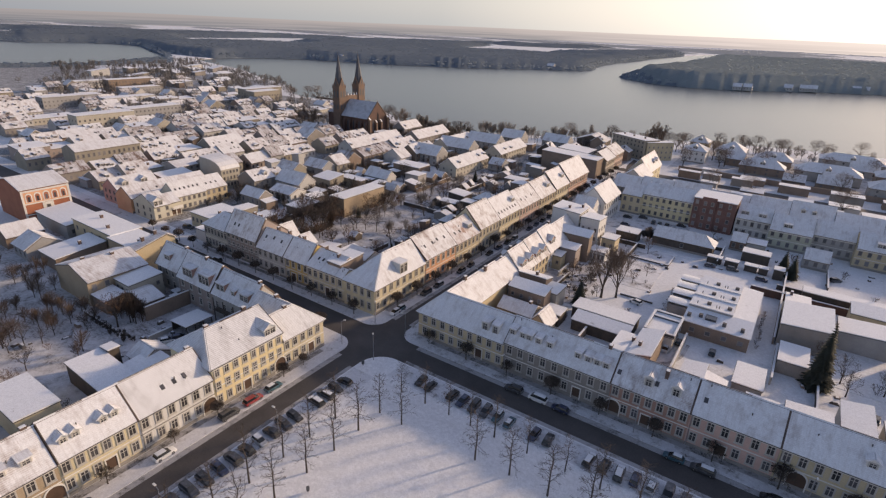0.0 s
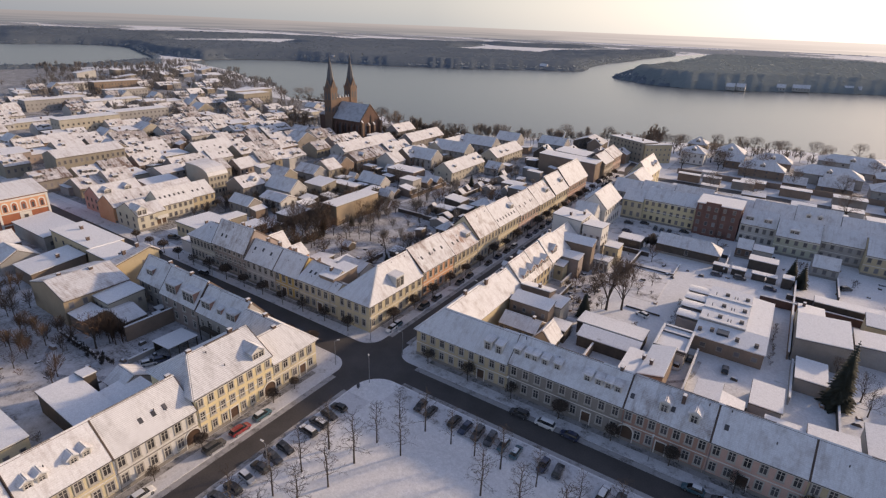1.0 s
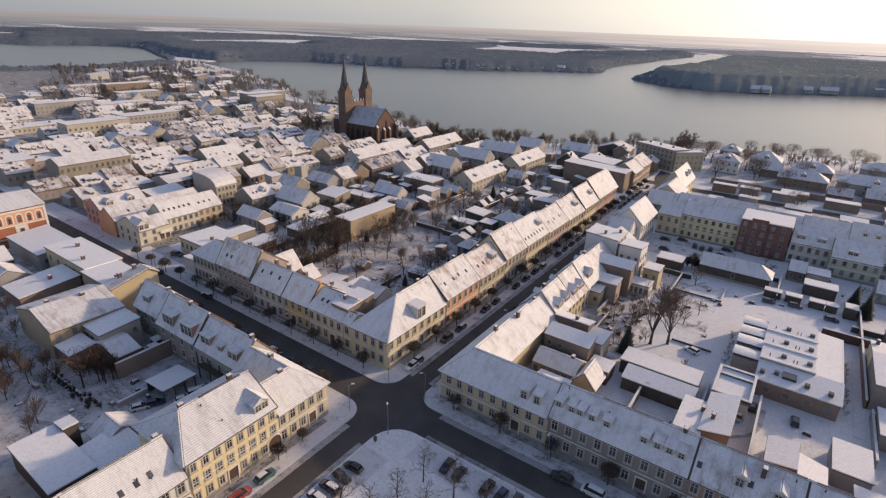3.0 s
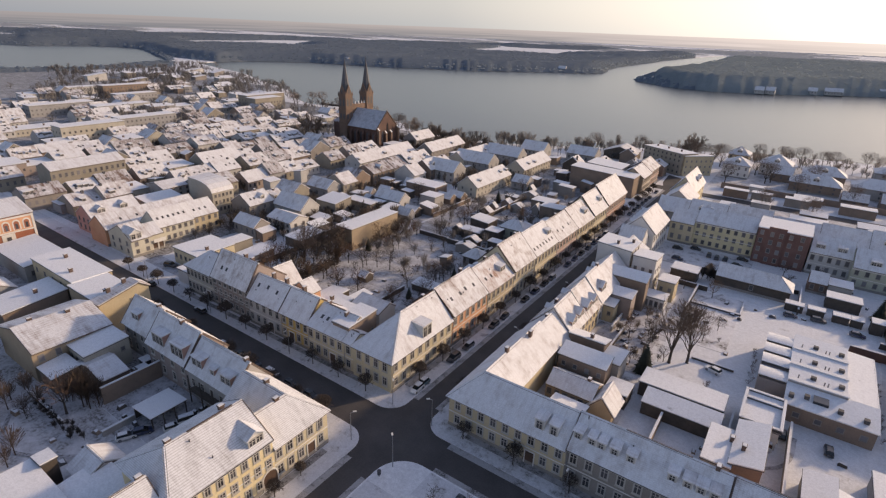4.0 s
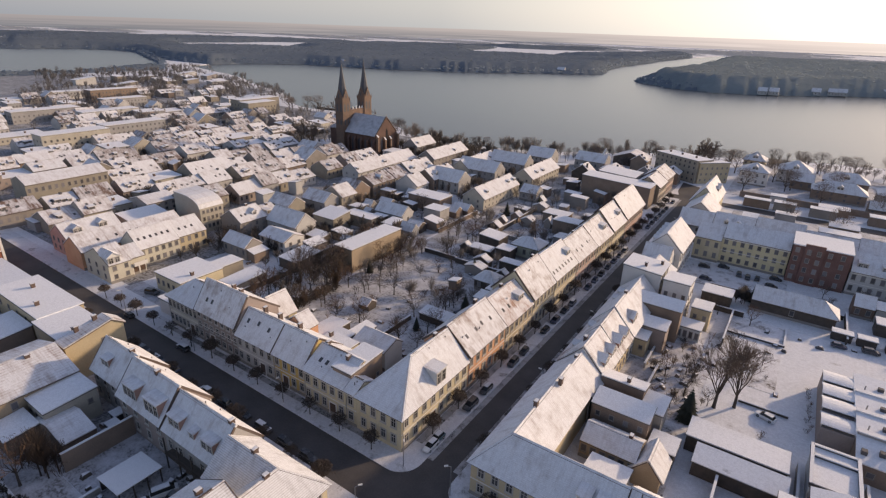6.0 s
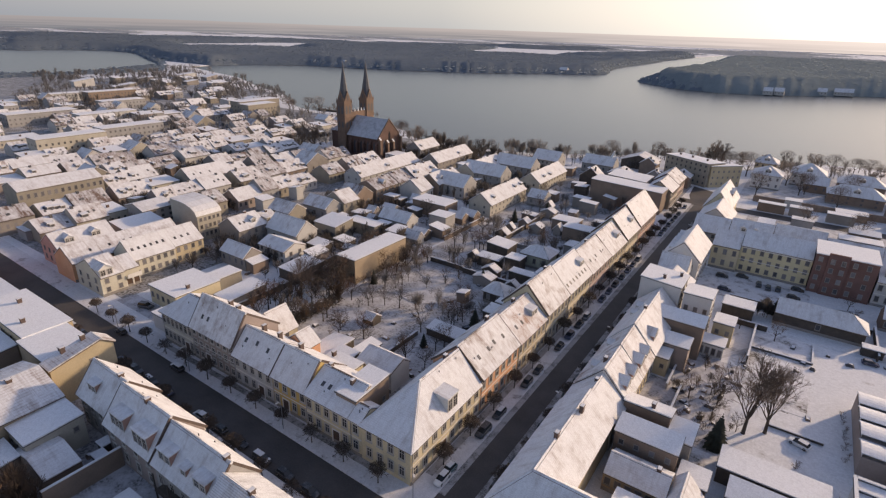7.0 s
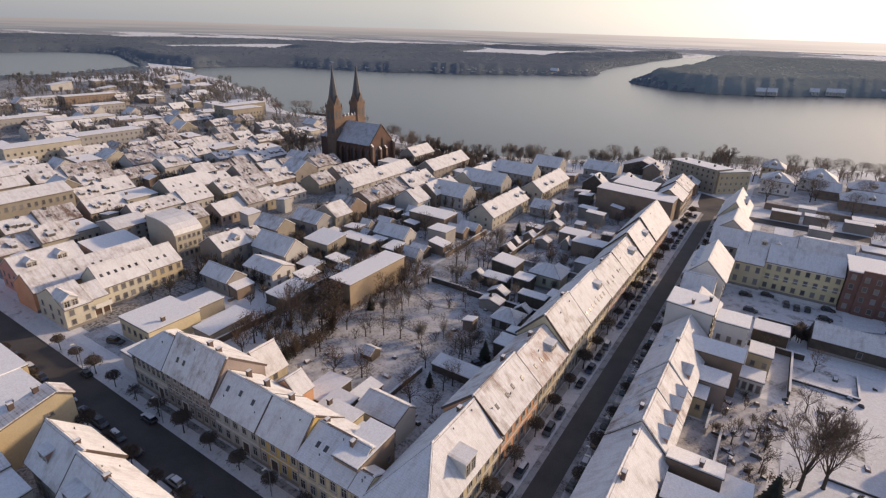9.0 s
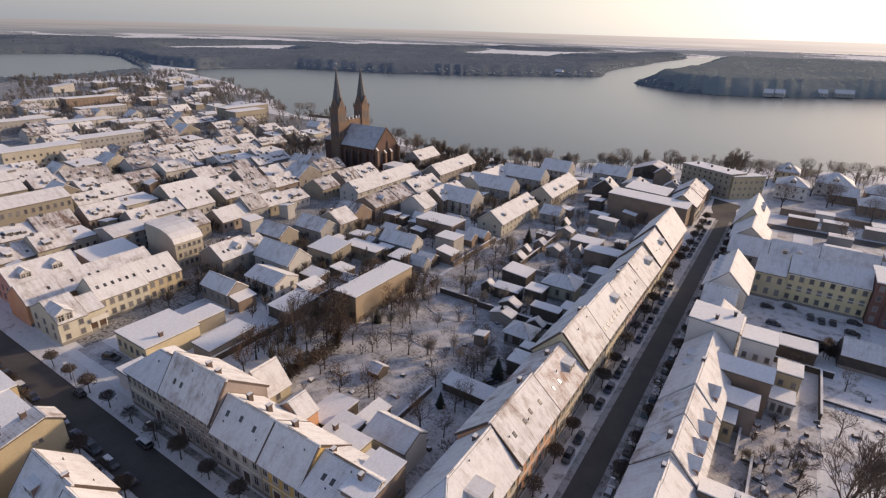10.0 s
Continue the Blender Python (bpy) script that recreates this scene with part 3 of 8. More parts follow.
def house(face, plane, a, b, depth, eave, ridge, wall, label, front=None, back=None, ends=None, snow_key="snow_roof", hips=(False, False), name="house", w=1.05,
          doors=(), dormers=(), skylights=(), chimneys=(), ground=1, ridge_at=0.5, group="", gate=None, bands=True, skip=(), plinth=True, back_dormers=(), hip_run=None, verge=True):
    """A gabled or hipped house: its front lies in a plane, runs from a to b, the ridge along it."""
    a, b = a + 0.015, b - 0.015
    P = lambda s, d, z: lay(face, plane, s, d, z)
    mid = Vector(P((a + b) / 2, depth / 2, 0))
    c0, c1 = P(a, 0, 0), P(b, depth, 0)
    FOOT.append((min(c0[0], c1[0]), max(c0[0], c1[0]), min(c0[1], c1[1]), max(c0[1], c1[1])))
    root = thing(name, mid, label, "shed" if "shed" in name else "house", group)
    rd = depth * ridge_at
    run = hip_run or depth / 2
    ra, rb = a + (run if hips[0] else 0), b - (run if hips[1] else 0)
    g = Shape()
    e = eave
    g.poly([P(a, 0, 0), P(b, 0, 0), P(b, 0, e), P(a, 0, e)])
    g.poly([P(a, depth, 0), P(b, depth, 0), P(b, depth, e), P(a, depth, e)])
    for s, hip in ((a, hips[0]), (b, hips[1])):
        g.poly([P(s, 0, 0), P(s, depth, 0), P(s, depth, e)] + ([] if hip else [P(s, rd, ridge)]) + [P(s, 0, e)])
    g.poly([P(a, 0, 0), P(b, 0, 0), P(b, depth, 0), P(a, depth, 0)])
    part("wall", g, wall, root)
    o = 0.38
    kf, kb = (ridge - e) / rd, (ridge - e) / (depth - rd)
    ea, eb = a - (o if hips[0] else 0.0), b + (o if hips[1] else 0.0)
    slopes = [[P(ea, -o, e - o * kf), P(eb, -o, e - o * kf), P(rb, rd, ridge), P(ra, rd, ridge)],
              [P(ea, depth + o, e - o * kb), P(eb, depth + o, e - o * kb), P(rb, rd, ridge), P(ra, rd, ridge)]]
    if hips[0]:
        slopes.append([P(ea, -o, e - o * kf), P(ea, depth + o, e - o * kb), P(ra, rd, ridge)])
    if hips[1]:
        slopes.append([P(eb, -o, e - o * kf), P(eb, depth + o, e - o * kb), P(rb, rd, ridge)])
    roof_plates(root, slopes, snow_key)
    if not FAR[0] and verge:
        for s, end, hip in ((a, 0.13, hips[0]), (b, -0.13, hips[1])):
            if hip:
                continue
            g = Shape()
            for d0, z0 in ((-o, e - o * kf), (depth + o, e - o * kb)):
                g.slab([P(s, d0, z0), P(s + end, d0, z0), P(s + end, rd, ridge), P(s, rd, ridge)], 0.25, 0, 0, 0.15)
            part("verge_tiles", g, "tile", root)
        g = Shape()
        g.tube(P(ea + 0.05, -o - 0.06, e - o * kf + 0.1), P(eb - 0.05, -o - 0.06, e - o * kf + 0.1), 0.09, 0.09, 5)
        part("gutter", g, "tar", root)
    if bands:
        g = Shape()
        for z0, z1, out in ((e - 0.62, e - 0.2, 0.16), (e * 0.5 + 0.02, e * 0.5 + 0.2, 0.07)):
            lo, hi = P(a + 0.01, -out, z0), P(b - 0.01, 0.0, z1)
            g.box(lo, hi)
        part("cornice", g, "trim" if wall not in ("white",) else "stone", root)
    if plinth:
        g = Shape()
        g.box(P(a + 0.01, -0.05, 0), P(b - 0.01, 0.0, 0.75))
        part("plinth", g, "stone", root)

    def floors(n):
        h = (e - 0.6) / n
        return [(0.55 + h * (k + 0.52), min(1.75, h * 0.56)) for k in range(n)]
    if front:
        holes = set(skip)
        step = (b - a) / front[0]
        for c in list(doors) + ([gate] if gate is not None else []):
            holes.add((c, 0))
        put_windows(root, face, plane, a, b, front[0], floors(front[1]), w, holes)
        for c in doors:
            put_door(root, face, plane, a + step * (c + 0.5))
        if gate is not None:
            put_door(root, face, plane, a + step * (gate + 0.5), 2.5, 3.3, True)
    opp = {"E": "W", "W": "E", "S": "N", "N": "S"}[face]
    far = P(0, depth, 0)[0 if face in "EW" else 1]
    if back and opp in "ES":
        put_windows(root, opp, far, a, b, back[0], floors(back[1]), w * 0.95)
    if ends:
        for which in ends[2]:
            s = a if which == 0 else b
            f2 = {("E", 0): "S", ("E", 1): "N", ("W", 0): "S", ("W", 1): "N", ("S", 0): "W", ("S", 1): "E", ("N", 0): "W", ("N", 1): "E"}[(face, which)]
            lim = sorted((P(s, 0.5, 0)[1 if f2 in "EW" else 0], P(s, depth - 0.5, 0)[1 if f2 in "EW" else 0]))
            put_windows(root, f2, s, lim[0], lim[1], ends[0], floors(ends[1]), w * 0.95)
    for s, d, kind, wd, ht in dormers:
        put_dormer(root, face, plane, s, d, e + d * kf, kf, wd, ht, kind, "white" if wall in ("white", "grey") else "trim")
    for s, d, kind, wd, ht in back_dormers:
        put_dormer(root, opp, far, s, d, e + d * kb, kb, wd, ht, kind, "rose")
    if FAR[0] == 2 and (skylights or chimneys):
        # too small to tell apart: one joined part
        g = Shape()
        for s, d in chimneys:
            x, y, _ = P(s, d, 0)
            g.box((x - 0.35, y - 0.4, ridge - 1.4), (x + 0.35, y + 0.4, ridge + 0.8))
        chimneys = ()
        for s, d in skylights:
            g.slab([P(s + u, d + v, e + (d + v) * kf) for u, v in ((-0.36, -0.42), (0.36, -0.42), (0.36, 0.42), (-0.36, 0.42))], 0.12, 0, 0, 0.3)
        dice = random.Random(int(abs(a * 13 + plane * 5)))
        for _ in range(dice.choice([0, 1, 2, 3])):
            # small dormers with a snowy top
            s, d = dice.uniform(ra + 1.2, max(ra + 1.3, rb - 1.2)), dice.uniform(0.7, 1.6)
            z, w = e + d * kf, dice.uniform(0.5, 0.9)
            lo, hi = P(s - w, d, z), P(s + w, d + 1.5, z + 1.25)
            g.box((min(lo[0], hi[0]), min(lo[1], hi[1]), lo[2]), (max(lo[0], hi[0]), max(lo[1], hi[1]), hi[2]), 1)
            g.slab([P(s - w - 0.1, d - 0.15, z + 1.26), P(s + w + 0.1, d - 0.15, z + 1.26), P(s + w + 0.1, d + 1.8, z + 1.5), P(s - w - 0.1, d + 1.8, z + 1.5)], 0.18, 0, 2)
            g.poly([P(s - w * 0.6, d - 0.02, z + 0.35), P(s + w * 0.6, d - 0.02, z + 0.35), P(s + w * 0.6, d - 0.02, z + 1.1), P(s - w * 0.6, d - 0.02, z + 1.1)], 0)
        tagged(part("roof_clutter", g, ["tar", "dun", "snow_cap"], root), kind="stuff")
        skylights = ()
    for s, d in skylights:
        put_skylight(root, face, plane, s, d, e + d * kf, kf)
    if not FAR[0]:
        # bare stretches of ridge tile, vent pipes and a rain pipe
        dice = random.Random(int(abs(a * 31 + plane * 7)))
        g = Shape()
        s = dice.uniform(ra + 0.3, ra + (rb - ra) * 0.45)
        lo, hi = P(s, rd - 0.13, ridge + 0.3), P(dice.uniform(s + 1.0, rb - 0.2), rd + 0.13, ridge + 0.43)
        g.box(lo, hi)
        part("bare_ridge", g, "tile", root)
        for _ in range(2):
            s, d = dice.uniform(ra + 1, rb - 1), dice.uniform(1.0, rd - 0.6)
            g = Shape()
            g.tube(P(s, d, e + d * kf), P(s, d, e + d * kf + dice.uniform(0.7, 1.0)), 0.09, 0.09, 5)
            part("vent_pipe", g, "tar", root)
        g = Shape()
        g.tube(P(a + 0.3, -0.1, 0.2), P(a + 0.3, -0.1, e - 0.3), 0.06, 0.06, 5)
        part("rain_pipe", g, "steel", root)
    for s, d in chimneys:
        zr = e + (d * kf if d < rd else (depth - d) * kb)
        x, y, _ = P(s, d, 0)
        put_chimney(root, x, y, zr - 0.2, max(zr + 0.8, ridge + 0.4))
    return root


def corner_house(ox, oy, sx, sy, l1, l2, depth, eave, ridge, wall, label, cols1, cols2, snow_key="snow_roof", w=1.05, doors1=(), doors2=(), sky1=(), dorm1=(), dorm2=(), chimneys=(), nf=2):
    """An L of two wings with a hipped outer corner at (ox, oy): wing 1 along x, wing 2 along y."""
    M = lambda u, v, z: (ox + sx * u, oy + sy * v, z)
    root = thing("corner_house", M(3, 3, 0), label, "house")
    D, r, e = depth, depth / 2, eave
    g = Shape()
    g.poly([M(0, 0, 0), M(l1, 0, 0), M(l1, 0, e), M(0, 0, e)])
    g.poly([M(0, 0, 0), M(0, l2, 0), M(0, l2, e), M(0, 0, e)])
    g.poly([M(l1, 0, 0), M(l1, D, 0), M(l1, D, e), M(l1, r, ridge), M(l1, 0, e)])
    g.poly([M(0, l2, 0), M(D, l2, 0), M(D, l2, e), M(r, l2, ridge), M(0, l2, e)])
    g.poly([M(D, D, 0), M(l1, D, 0), M(l1, D, e), M(D, D, e)])
    g.poly([M(D, D, 0), M(D, l2, 0), M(D, l2, e), M(D, D, e)])
    part("wall", g, wall, root)
    o, k = 0.38, (ridge - e) / r
    z = e - o * k
    slopes = [[M(-o, -o, z), M(l1, -o, z), M(l1, r, ridge), M(r, r, ridge)], [M(-o, -o, z), M(-o, l2, z), M(r, l2, ridge), M(r, r, ridge)],
              [M(r, r, ridge), M(l1, r, ridge), M(l1, D + o, z), M(D + o, D + o, z)], [M(r, r, ridge), M(r, l2, ridge), M(D + o, l2, z), M(D + o, D + o, z)]]
    roof_plates(root, slopes, snow_key, split=True)
    g = Shape()
    for z0, z1, out in ((e - 0.6, e - 0.2, 0.16), (e * 0.5 + 0.02, e * 0.5 + 0.2, 0.07)):
        g.box(M(-out, -out, z0), M(l1 - 0.02, 0, z1))
        g.box(M(-out, 0.002, z0), M(0, l2 - 0.02, z1))
    part("cornice", g, "trim", root)
    g = Shape()
    g.box(M(-0.05, -0.05, 0), M(l1 - 0.02, 0, 0.75))
    g.box(M(-0.05, 0.002, 0), M(0, l2 - 0.02, 0.75))
    part("plinth", g, "stone", root)
    f1, f2 = ("S" if sy > 0 else "N"), ("W" if sx > 0 else "E")
    h = (e - 0.6) / nf
    fl = [(0.55 + h * (q + 0.52), min(1.75, h * 0.56)) for q in range(nf)]
    lim1, lim2 = sorted((ox + sx * 0.6, ox + sx * l1)), sorted((oy + sy * 0.6, oy + sy * l2))
    put_windows(root, f1, oy, lim1[0], lim1[1], cols1, fl, w, {(c, 0) for c in doors1})
    put_windows(root, f2, ox, lim2[0], lim2[1], cols2, fl, w, {(c, 0) for c in doors2})
    for c in doors1:
        put_door(root, f1, oy, lim1[0] + (lim1[1] - lim1[0]) / cols1 * (c + 0.5))
    for c in doors2:
        put_door(root, f2, ox, lim2[0] + (lim2[1] - lim2[0]) / cols2 * (c + 0.5))
    for s, d in sky1:
        put_skylight(root, f1, oy, s, d, e + d * k, k)
    for s, d, kind, wd, ht in dorm1:
        put_dormer(root, f1, oy, s, d, e + d * k, k, wd, ht, kind, "trim")
    for s, d, kind, wd, ht in dorm2:
        put_dormer(root, f2, ox, s, d, e + d * k, k, wd, ht, kind, "trim")
    for x, y, zz in chimneys:
        put_chimney(root, x, y, zz - 1.2, zz)
    return root


def flat_house(x0, x1, y0, y1, h, wall, label, name="annex", windows=(), snow_key="snow_flat", tilt=0.0, side="E", parapet=True, category="building", group="", chimneys=()):
    """A plain block under a flat or single-pitch roof that falls by tilt towards one side."""
    mid = Vector(((x0 + x1) / 2, (y0 + y1) / 2, 0))
    FOOT.append((x0, x1, y0, y1))
    root = thing(name, mid, label, category, group)

    def top(x, y):
        t = {"E": (x - x0) / (x1 - x0), "W": (x1 - x) / (x1 - x0), "N": (y - y0) / (y1 - y0), "S": (y1 - y) / (y1 - y0)}[side]
        return h + tilt * (1 - t)
    c = [(x0, y0), (x1, y0), (x1, y1), (x0, y1)]
    g = Shape()
    for k in range(4):
        (p, q), (r, s) = c[k], c[(k + 1) % 4]
        g.poly([(p, q, 0), (r, s, 0), (r, s, top(r, s)), (p, q, top(p, q))])
    g.poly([(x, y, 0) for x, y in c])
    part("wall", g, wall, root)
    o = 0.22
    big = [(x0 - o, y0 - o), (x1 + o, y0 - o), (x1 + o, y1 + o), (x0 - o, y1 + o)]
    roof_plates(root, [[(x, y, top(x, y)) for x, y in big]], snow_key, 0.2, "tar")
    for face, cols, zs, w, hh in windows:
        plane = {"E": x1, "W": x0, "S": y0, "N": y1}[face]
        lim = (x0, x1) if face in "SN" else (y0, y1)
        put_windows(root, face, plane, lim[0], lim[1], cols, [(z, hh) for z in zs], w)
    for x, y in chimneys:
        put_chimney(root, x, y, top(x, y) - 0.2, top(x, y) + 1.2)
    return root


# ---------------------------------------------------------------- ground, lake, roads
def smooth_line(pts, n=6, wobble=0.0):
    """Points on a soft curve through pts."""
    out = []
    for i in range(len(pts) - 1):
        p0, p1, p2, p3 = (Vector(pts[max(i - 1, 0)]), Vector(pts[i]), Vector(pts[i + 1]), Vector(pts[min(i + 2, len(pts) - 1)]))
        for k in range(n):
            t = k / n
            q = 0.5 * (2 * p1 + (p2 - p0) * t + (2 * p0 - 5 * p1 + 4 * p2 - p3) * t * t + (3 * p1 - p0 - 3 * p2 + p3) * t ** 3)
            if wobble and k:
                q += Vector((random.uniform(-1, 1), random.uniform(-1, 1))) * wobble
            out.append((q.x, q.y))
    out.append(tuple(pts[-1]))
    return out


near_shore = [(1500, 420), (700, 520), (200, 470), (60, 425), (-9, 408), (-49, 392), (-102, 364), (-128, 343), (-179, 312), (-236, 306), (-272, 327), (-330, 352), (-390, 345), (-477, 398), (-560, 430), (-642, 468), (-760, 500), (-830, 520)]
far_shore = [(-846, 590), (-788, 683), (-660, 730), (-529, 801), (-430, 900), (-357, 975), (-372, 1080), (-395, 1230), (-400, 1500), (-410, 1770), (-400, 2100), (-370, 2400)]
peninsula = [(-325, 2350), (-322, 2100), (-285, 1700), (-262, 1350), (-262, 1080), (-268, 930), (-255, 885), (-238, 866), (-193, 828), (-131, 819), (-48, 872), (34, 943), (300, 1050), (800, 1100), (1500, 1000)]
main_lake = smooth_line(near_shore, 5, 1.0) + smooth_line(far_shore, 4, 4.0) + smooth_line(peninsula, 4, 4.0)
west_lake = smooth_line([(-845, 478), (-800, 362), (-802, 296), (-900, 150), (-1300, 100), (-1700, 300), (-1400, 480), (-1372, 500), (-1360, 590), (-1240, 640), (-1020, 560), (-905, 515), (-845, 478)], 4, 4.0)[:-1]

bm = bmesh.new()
R = 3900.0
loops = [[(-R, -R), (R, -R), (R, R), (-R, R)], main_lake, west_lake]
for lp in loops:
    vs = [bm.verts.new((x, y, 0.0)) for x, y in lp]
    for i in range(len(vs)):
        bm.edges.new((vs[i], vs[(i + 1) % len(vs)]))
bmesh.ops.triangle_fill(bm, edges=bm.edges[:], use_beauty=True)


def inside(x, y, poly):
    hit = False
    j = len(poly) - 1
    for i in range(len(poly)):
        (xi, yi), (xj, yj) = poly[i], poly[j]
        if (yi > y) != (yj > y) and x < (xj - xi) * (y - yi) / (yj - yi) + xi:
            hit = not hit
        j = i
    return hit


wet = [f for f in bm.faces if inside(f.calc_center_median().x, f.calc_center_median().y, main_lake) or inside(f.calc_center_median().x, f.calc_center_median().y, west_lake)]
bmesh.ops.delete(bm, geom=wet, context="FACES_ONLY")
rim_edges = [e for e in bm.edges if len(e.link_faces) == 1 and max(abs(c) for v in e.verts for c in v.co[:2]) < R - 1]
for e in rim_edges:
    p, q = e.verts
    lo = [bm.verts.new((v.co.x, v.co.y, -1.6)) for v in (p, q)]
    bm.faces.new((p, q, lo[1], lo[0]))
me = bpy.data.meshes.new("ground")
bm.to_mesh(me)
bm.free()
me.materials.append(MAT["snow_ground"])
tagged(new("ground", me), "snow-covered ground of the town and its gardens", "ground", kind="structure")

for lake_name, outline in (("lake_water", main_lake), ("bay_water", west_lake)):
    bm = bmesh.new()
    cx, cy = sum(p[0] for p in outline) / len(outline), sum(p[1] for p in outline) / len(outline)
    vs = [bm.verts.new((x, y, -0.7)) for x, y in outline]
    for i in range(len(vs)):
        bm.edges.new((vs[i], vs[(i + 1) % len(vs)]))
    bmesh.ops.triangle_fill(bm, edges=bm.edges[:], use_beauty=True)
    me = bpy.data.meshes.new(lake_name)
    bm.to_mesh(me)
    bm.free()
    me.materials.append(MAT["water"])
    tagged(new(lake_name, me), "calm grey lake water in hazy winter light", "lake", kind="structure")

# roads: one cross of asphalt with rounded corners
AW, AE, BS, BN = -70.4, -64.3, 73.4, 80.3


def fillet(cx, cy, r, a0, a1, n=8):
    return [(cx + r * math.cos(radians(a0 + (a1 - a0) * k / n)), cy + r * math.sin(radians(a0 + (a1 - a0) * k / n))) for k in range(n + 1)]


r = 4.0
cross = ([(AW, -120), (AE, -120)] + fillet(AE + 5.5, BS - 5.5, 5.5, 180, 90) + [(190, BS), (190, BN)] + fillet(AE + r, BN + r, r, -90, -180)
         + [(AE, 272), (AW, 272)] + fillet(AW - r, BN + r, r, 0, -90) + [(-330, BN + 3), (-330, BS + 3)] + fillet(AW - r, BS - r, r, 90, 0))
g = Shape()
g.solid(cross, -0.2, 0.03)
alone("road_crossing", g, "asphalt", "dark wet asphalt streets cleared of snow", "road", "structure")
# far cross streets
g = Shape()
g.box((-75, 272.1, -0.2), (160, 279, 0.03))
alone("road_lakeside", g, "asphalt", "dark asphalt street by the lakeside wall", "road", "structure")
# the street's end by the lake
g = Shape()
g.solid([(AW - 0.1, 272.0), (AE + 0.1, 279.1), (AE - 0.8, 290.0), (AE + 1.0, 297.0), (-75.2, 303.0), (-74.0, 286.0)], -0.2, 0.034)
alone("road_street_end", g, "asphalt", "dark asphalt where the street bends by the lake", "road", "structure")
# slush thrown to the kerbs
for nm, lo, hi in (("slush_west_kerb", (AW + 0.02, 86, 0.0), (AW + 1.1, 271, 0.036)), ("slush_east_kerb", (AE - 1.1, 86, 0.0), (AE - 0.02, 271, 0.036)), ("slush_south_west", (AW + 0.02, -110, 0.0), (AW + 1.2, 68, 0.036)), ("slush_south_east", (AE - 1.0, -110, 0.0), (AE - 0.02, 66, 0.036)),
                   ("slush_north_kerb", (-58, BN - 1.3, 0.0), (180, BN - 0.02, 0.036)), ("slush_square_kerb", (-57, BS + 0.02, 0.0), (180, BS + 1.0, 0.036))):
    g = Shape()
    g.box(lo, hi)
    alone(nm, g, "slush", "dirty slush along the kerb", "slush", "structure")
# pavements, 12 cm up, trodden snow with granite kerbs
walks = {
    "pavement_north_west": [(-330, 87.6)] + [(-330, BN + 3)] + fillet(AW - r, BN + r, r, -90, 0) + [(AW, 271.9), (-74.4, 271.9), (-74.4, 84.5)],
    "pavement_north_east": fillet(AE + r, BN + r, r, 180, 270) + [(190, BN), (190, 84.1), (-61.1, 84.1), (-61.1, 271.9), (AE, 271.9)],
    "pavement_south_west": [(-330, 70.8), (-74.6, 68.1), (-74.6, -120), (AW, -120)] + fillet(AW - r, BS - r, r, 0, 90) + [(-330, BS + 3)],
}
for nm, outline in walks.items():
    g = Shape()
    g.solid(outline, -0.2, 0.13)
    alone(nm, g, "snow_walk", "pavement under trodden grey snow", "pavement", "structure")
sq = [(AE, -120)] + fillet(AE + 5.5, BS - 5.5, 5.5, 180, 90) + [(190, BS), (190, -120)]
g = Shape()
g.solid(sq, -0.2, 0.12)
alone("pavement_square", g, "snow_square", "wide snow-covered town square", "square", "structure")
# bare trodden strips along the house fronts, darkened for the shade there
for nm, lo, hi in (("pavement_wet_south", (-74.5, -100, 0.1), (-73.2, 66.5, 0.136)), ("pavement_wet_north", (-74.3, 88, 0.1), (-73.0, 262, 0.1361)), ("pavement_wet_square", (-57, 82.7, 0.1), (180, 84.0, 0.1362)), ("pavement_wet_row", (-142, 83.2, 0.1), (-80, 84.4, 0.1363))):
    g = Shape()
    g.box(lo, hi)
    alone(nm, g, "slush", "bare dirty strip of pavement, darkened for shade by the fronts", "pavement", "structure")
# slushy parking strips beside the square and the streets
for nm, lo, hi in (("parking_west", (AE + 0.3, -60, 0.1), (AE + 5.6, 66, 0.135)), ("parking_north", (-57, BS - 5.4, 0.1), (150, BS - 0.3, 0.1351))):
    g = Shape()
    g.box(lo, hi)
    alone(nm, g, "snow_walk", "trodden snowy parking strip beside the square", "parking", "structure")

# ---------------------------------------------------------------- the crossing: three corner houses and their rows
# west side of the street, lit fronts
house("E", -74.6, 84.4, 104.8, 9.8, 7.0, 12.0, "cream", "pale cream two-storey corner house under a snowy hipped roof", (8, 2), (5, 2), ends=(4, 2, (0,)), hips=(True, False), hip_run=8.6, doors=(3,), dormers=((95.7, 0.04, "shed", 3.0, 2.9),), chimneys=((101.6, 5.6),), name="corner_house")
house("S", 84.4, -97.4, -87.0, 9.4, 7.0, 9.9, "cream", "pale cream street wing of the corner house with roof windows", (5, 2), None, doors=(3,), skylights=((-91.7, 2.4), (-93.4, 2.4), (-95.0, 2.4)), chimneys=((-96.4, 5.6),), ridge_at=0.53, verge=False)
house("S", 84.4, -87.0, -84.42, 4.6, 7.0, 8.33, "cream", "low cream link beside the corner house with snowy roof", (1, 2), None, name="house_link", verge=False)
house("E", -74.6, 104.8, 119.6, 10.4, 7.7, 12.4, "orange", "bright orange two-storey terraced house with snowy tiled roof", (6, 2), (5, 2), snow_key="snow_worn", doors=(4,), skylights=((107.5, 2.4), (111, 2.4), (113.4, 2.6), (116.6, 2.4)), chimneys=((117, 6.2),))
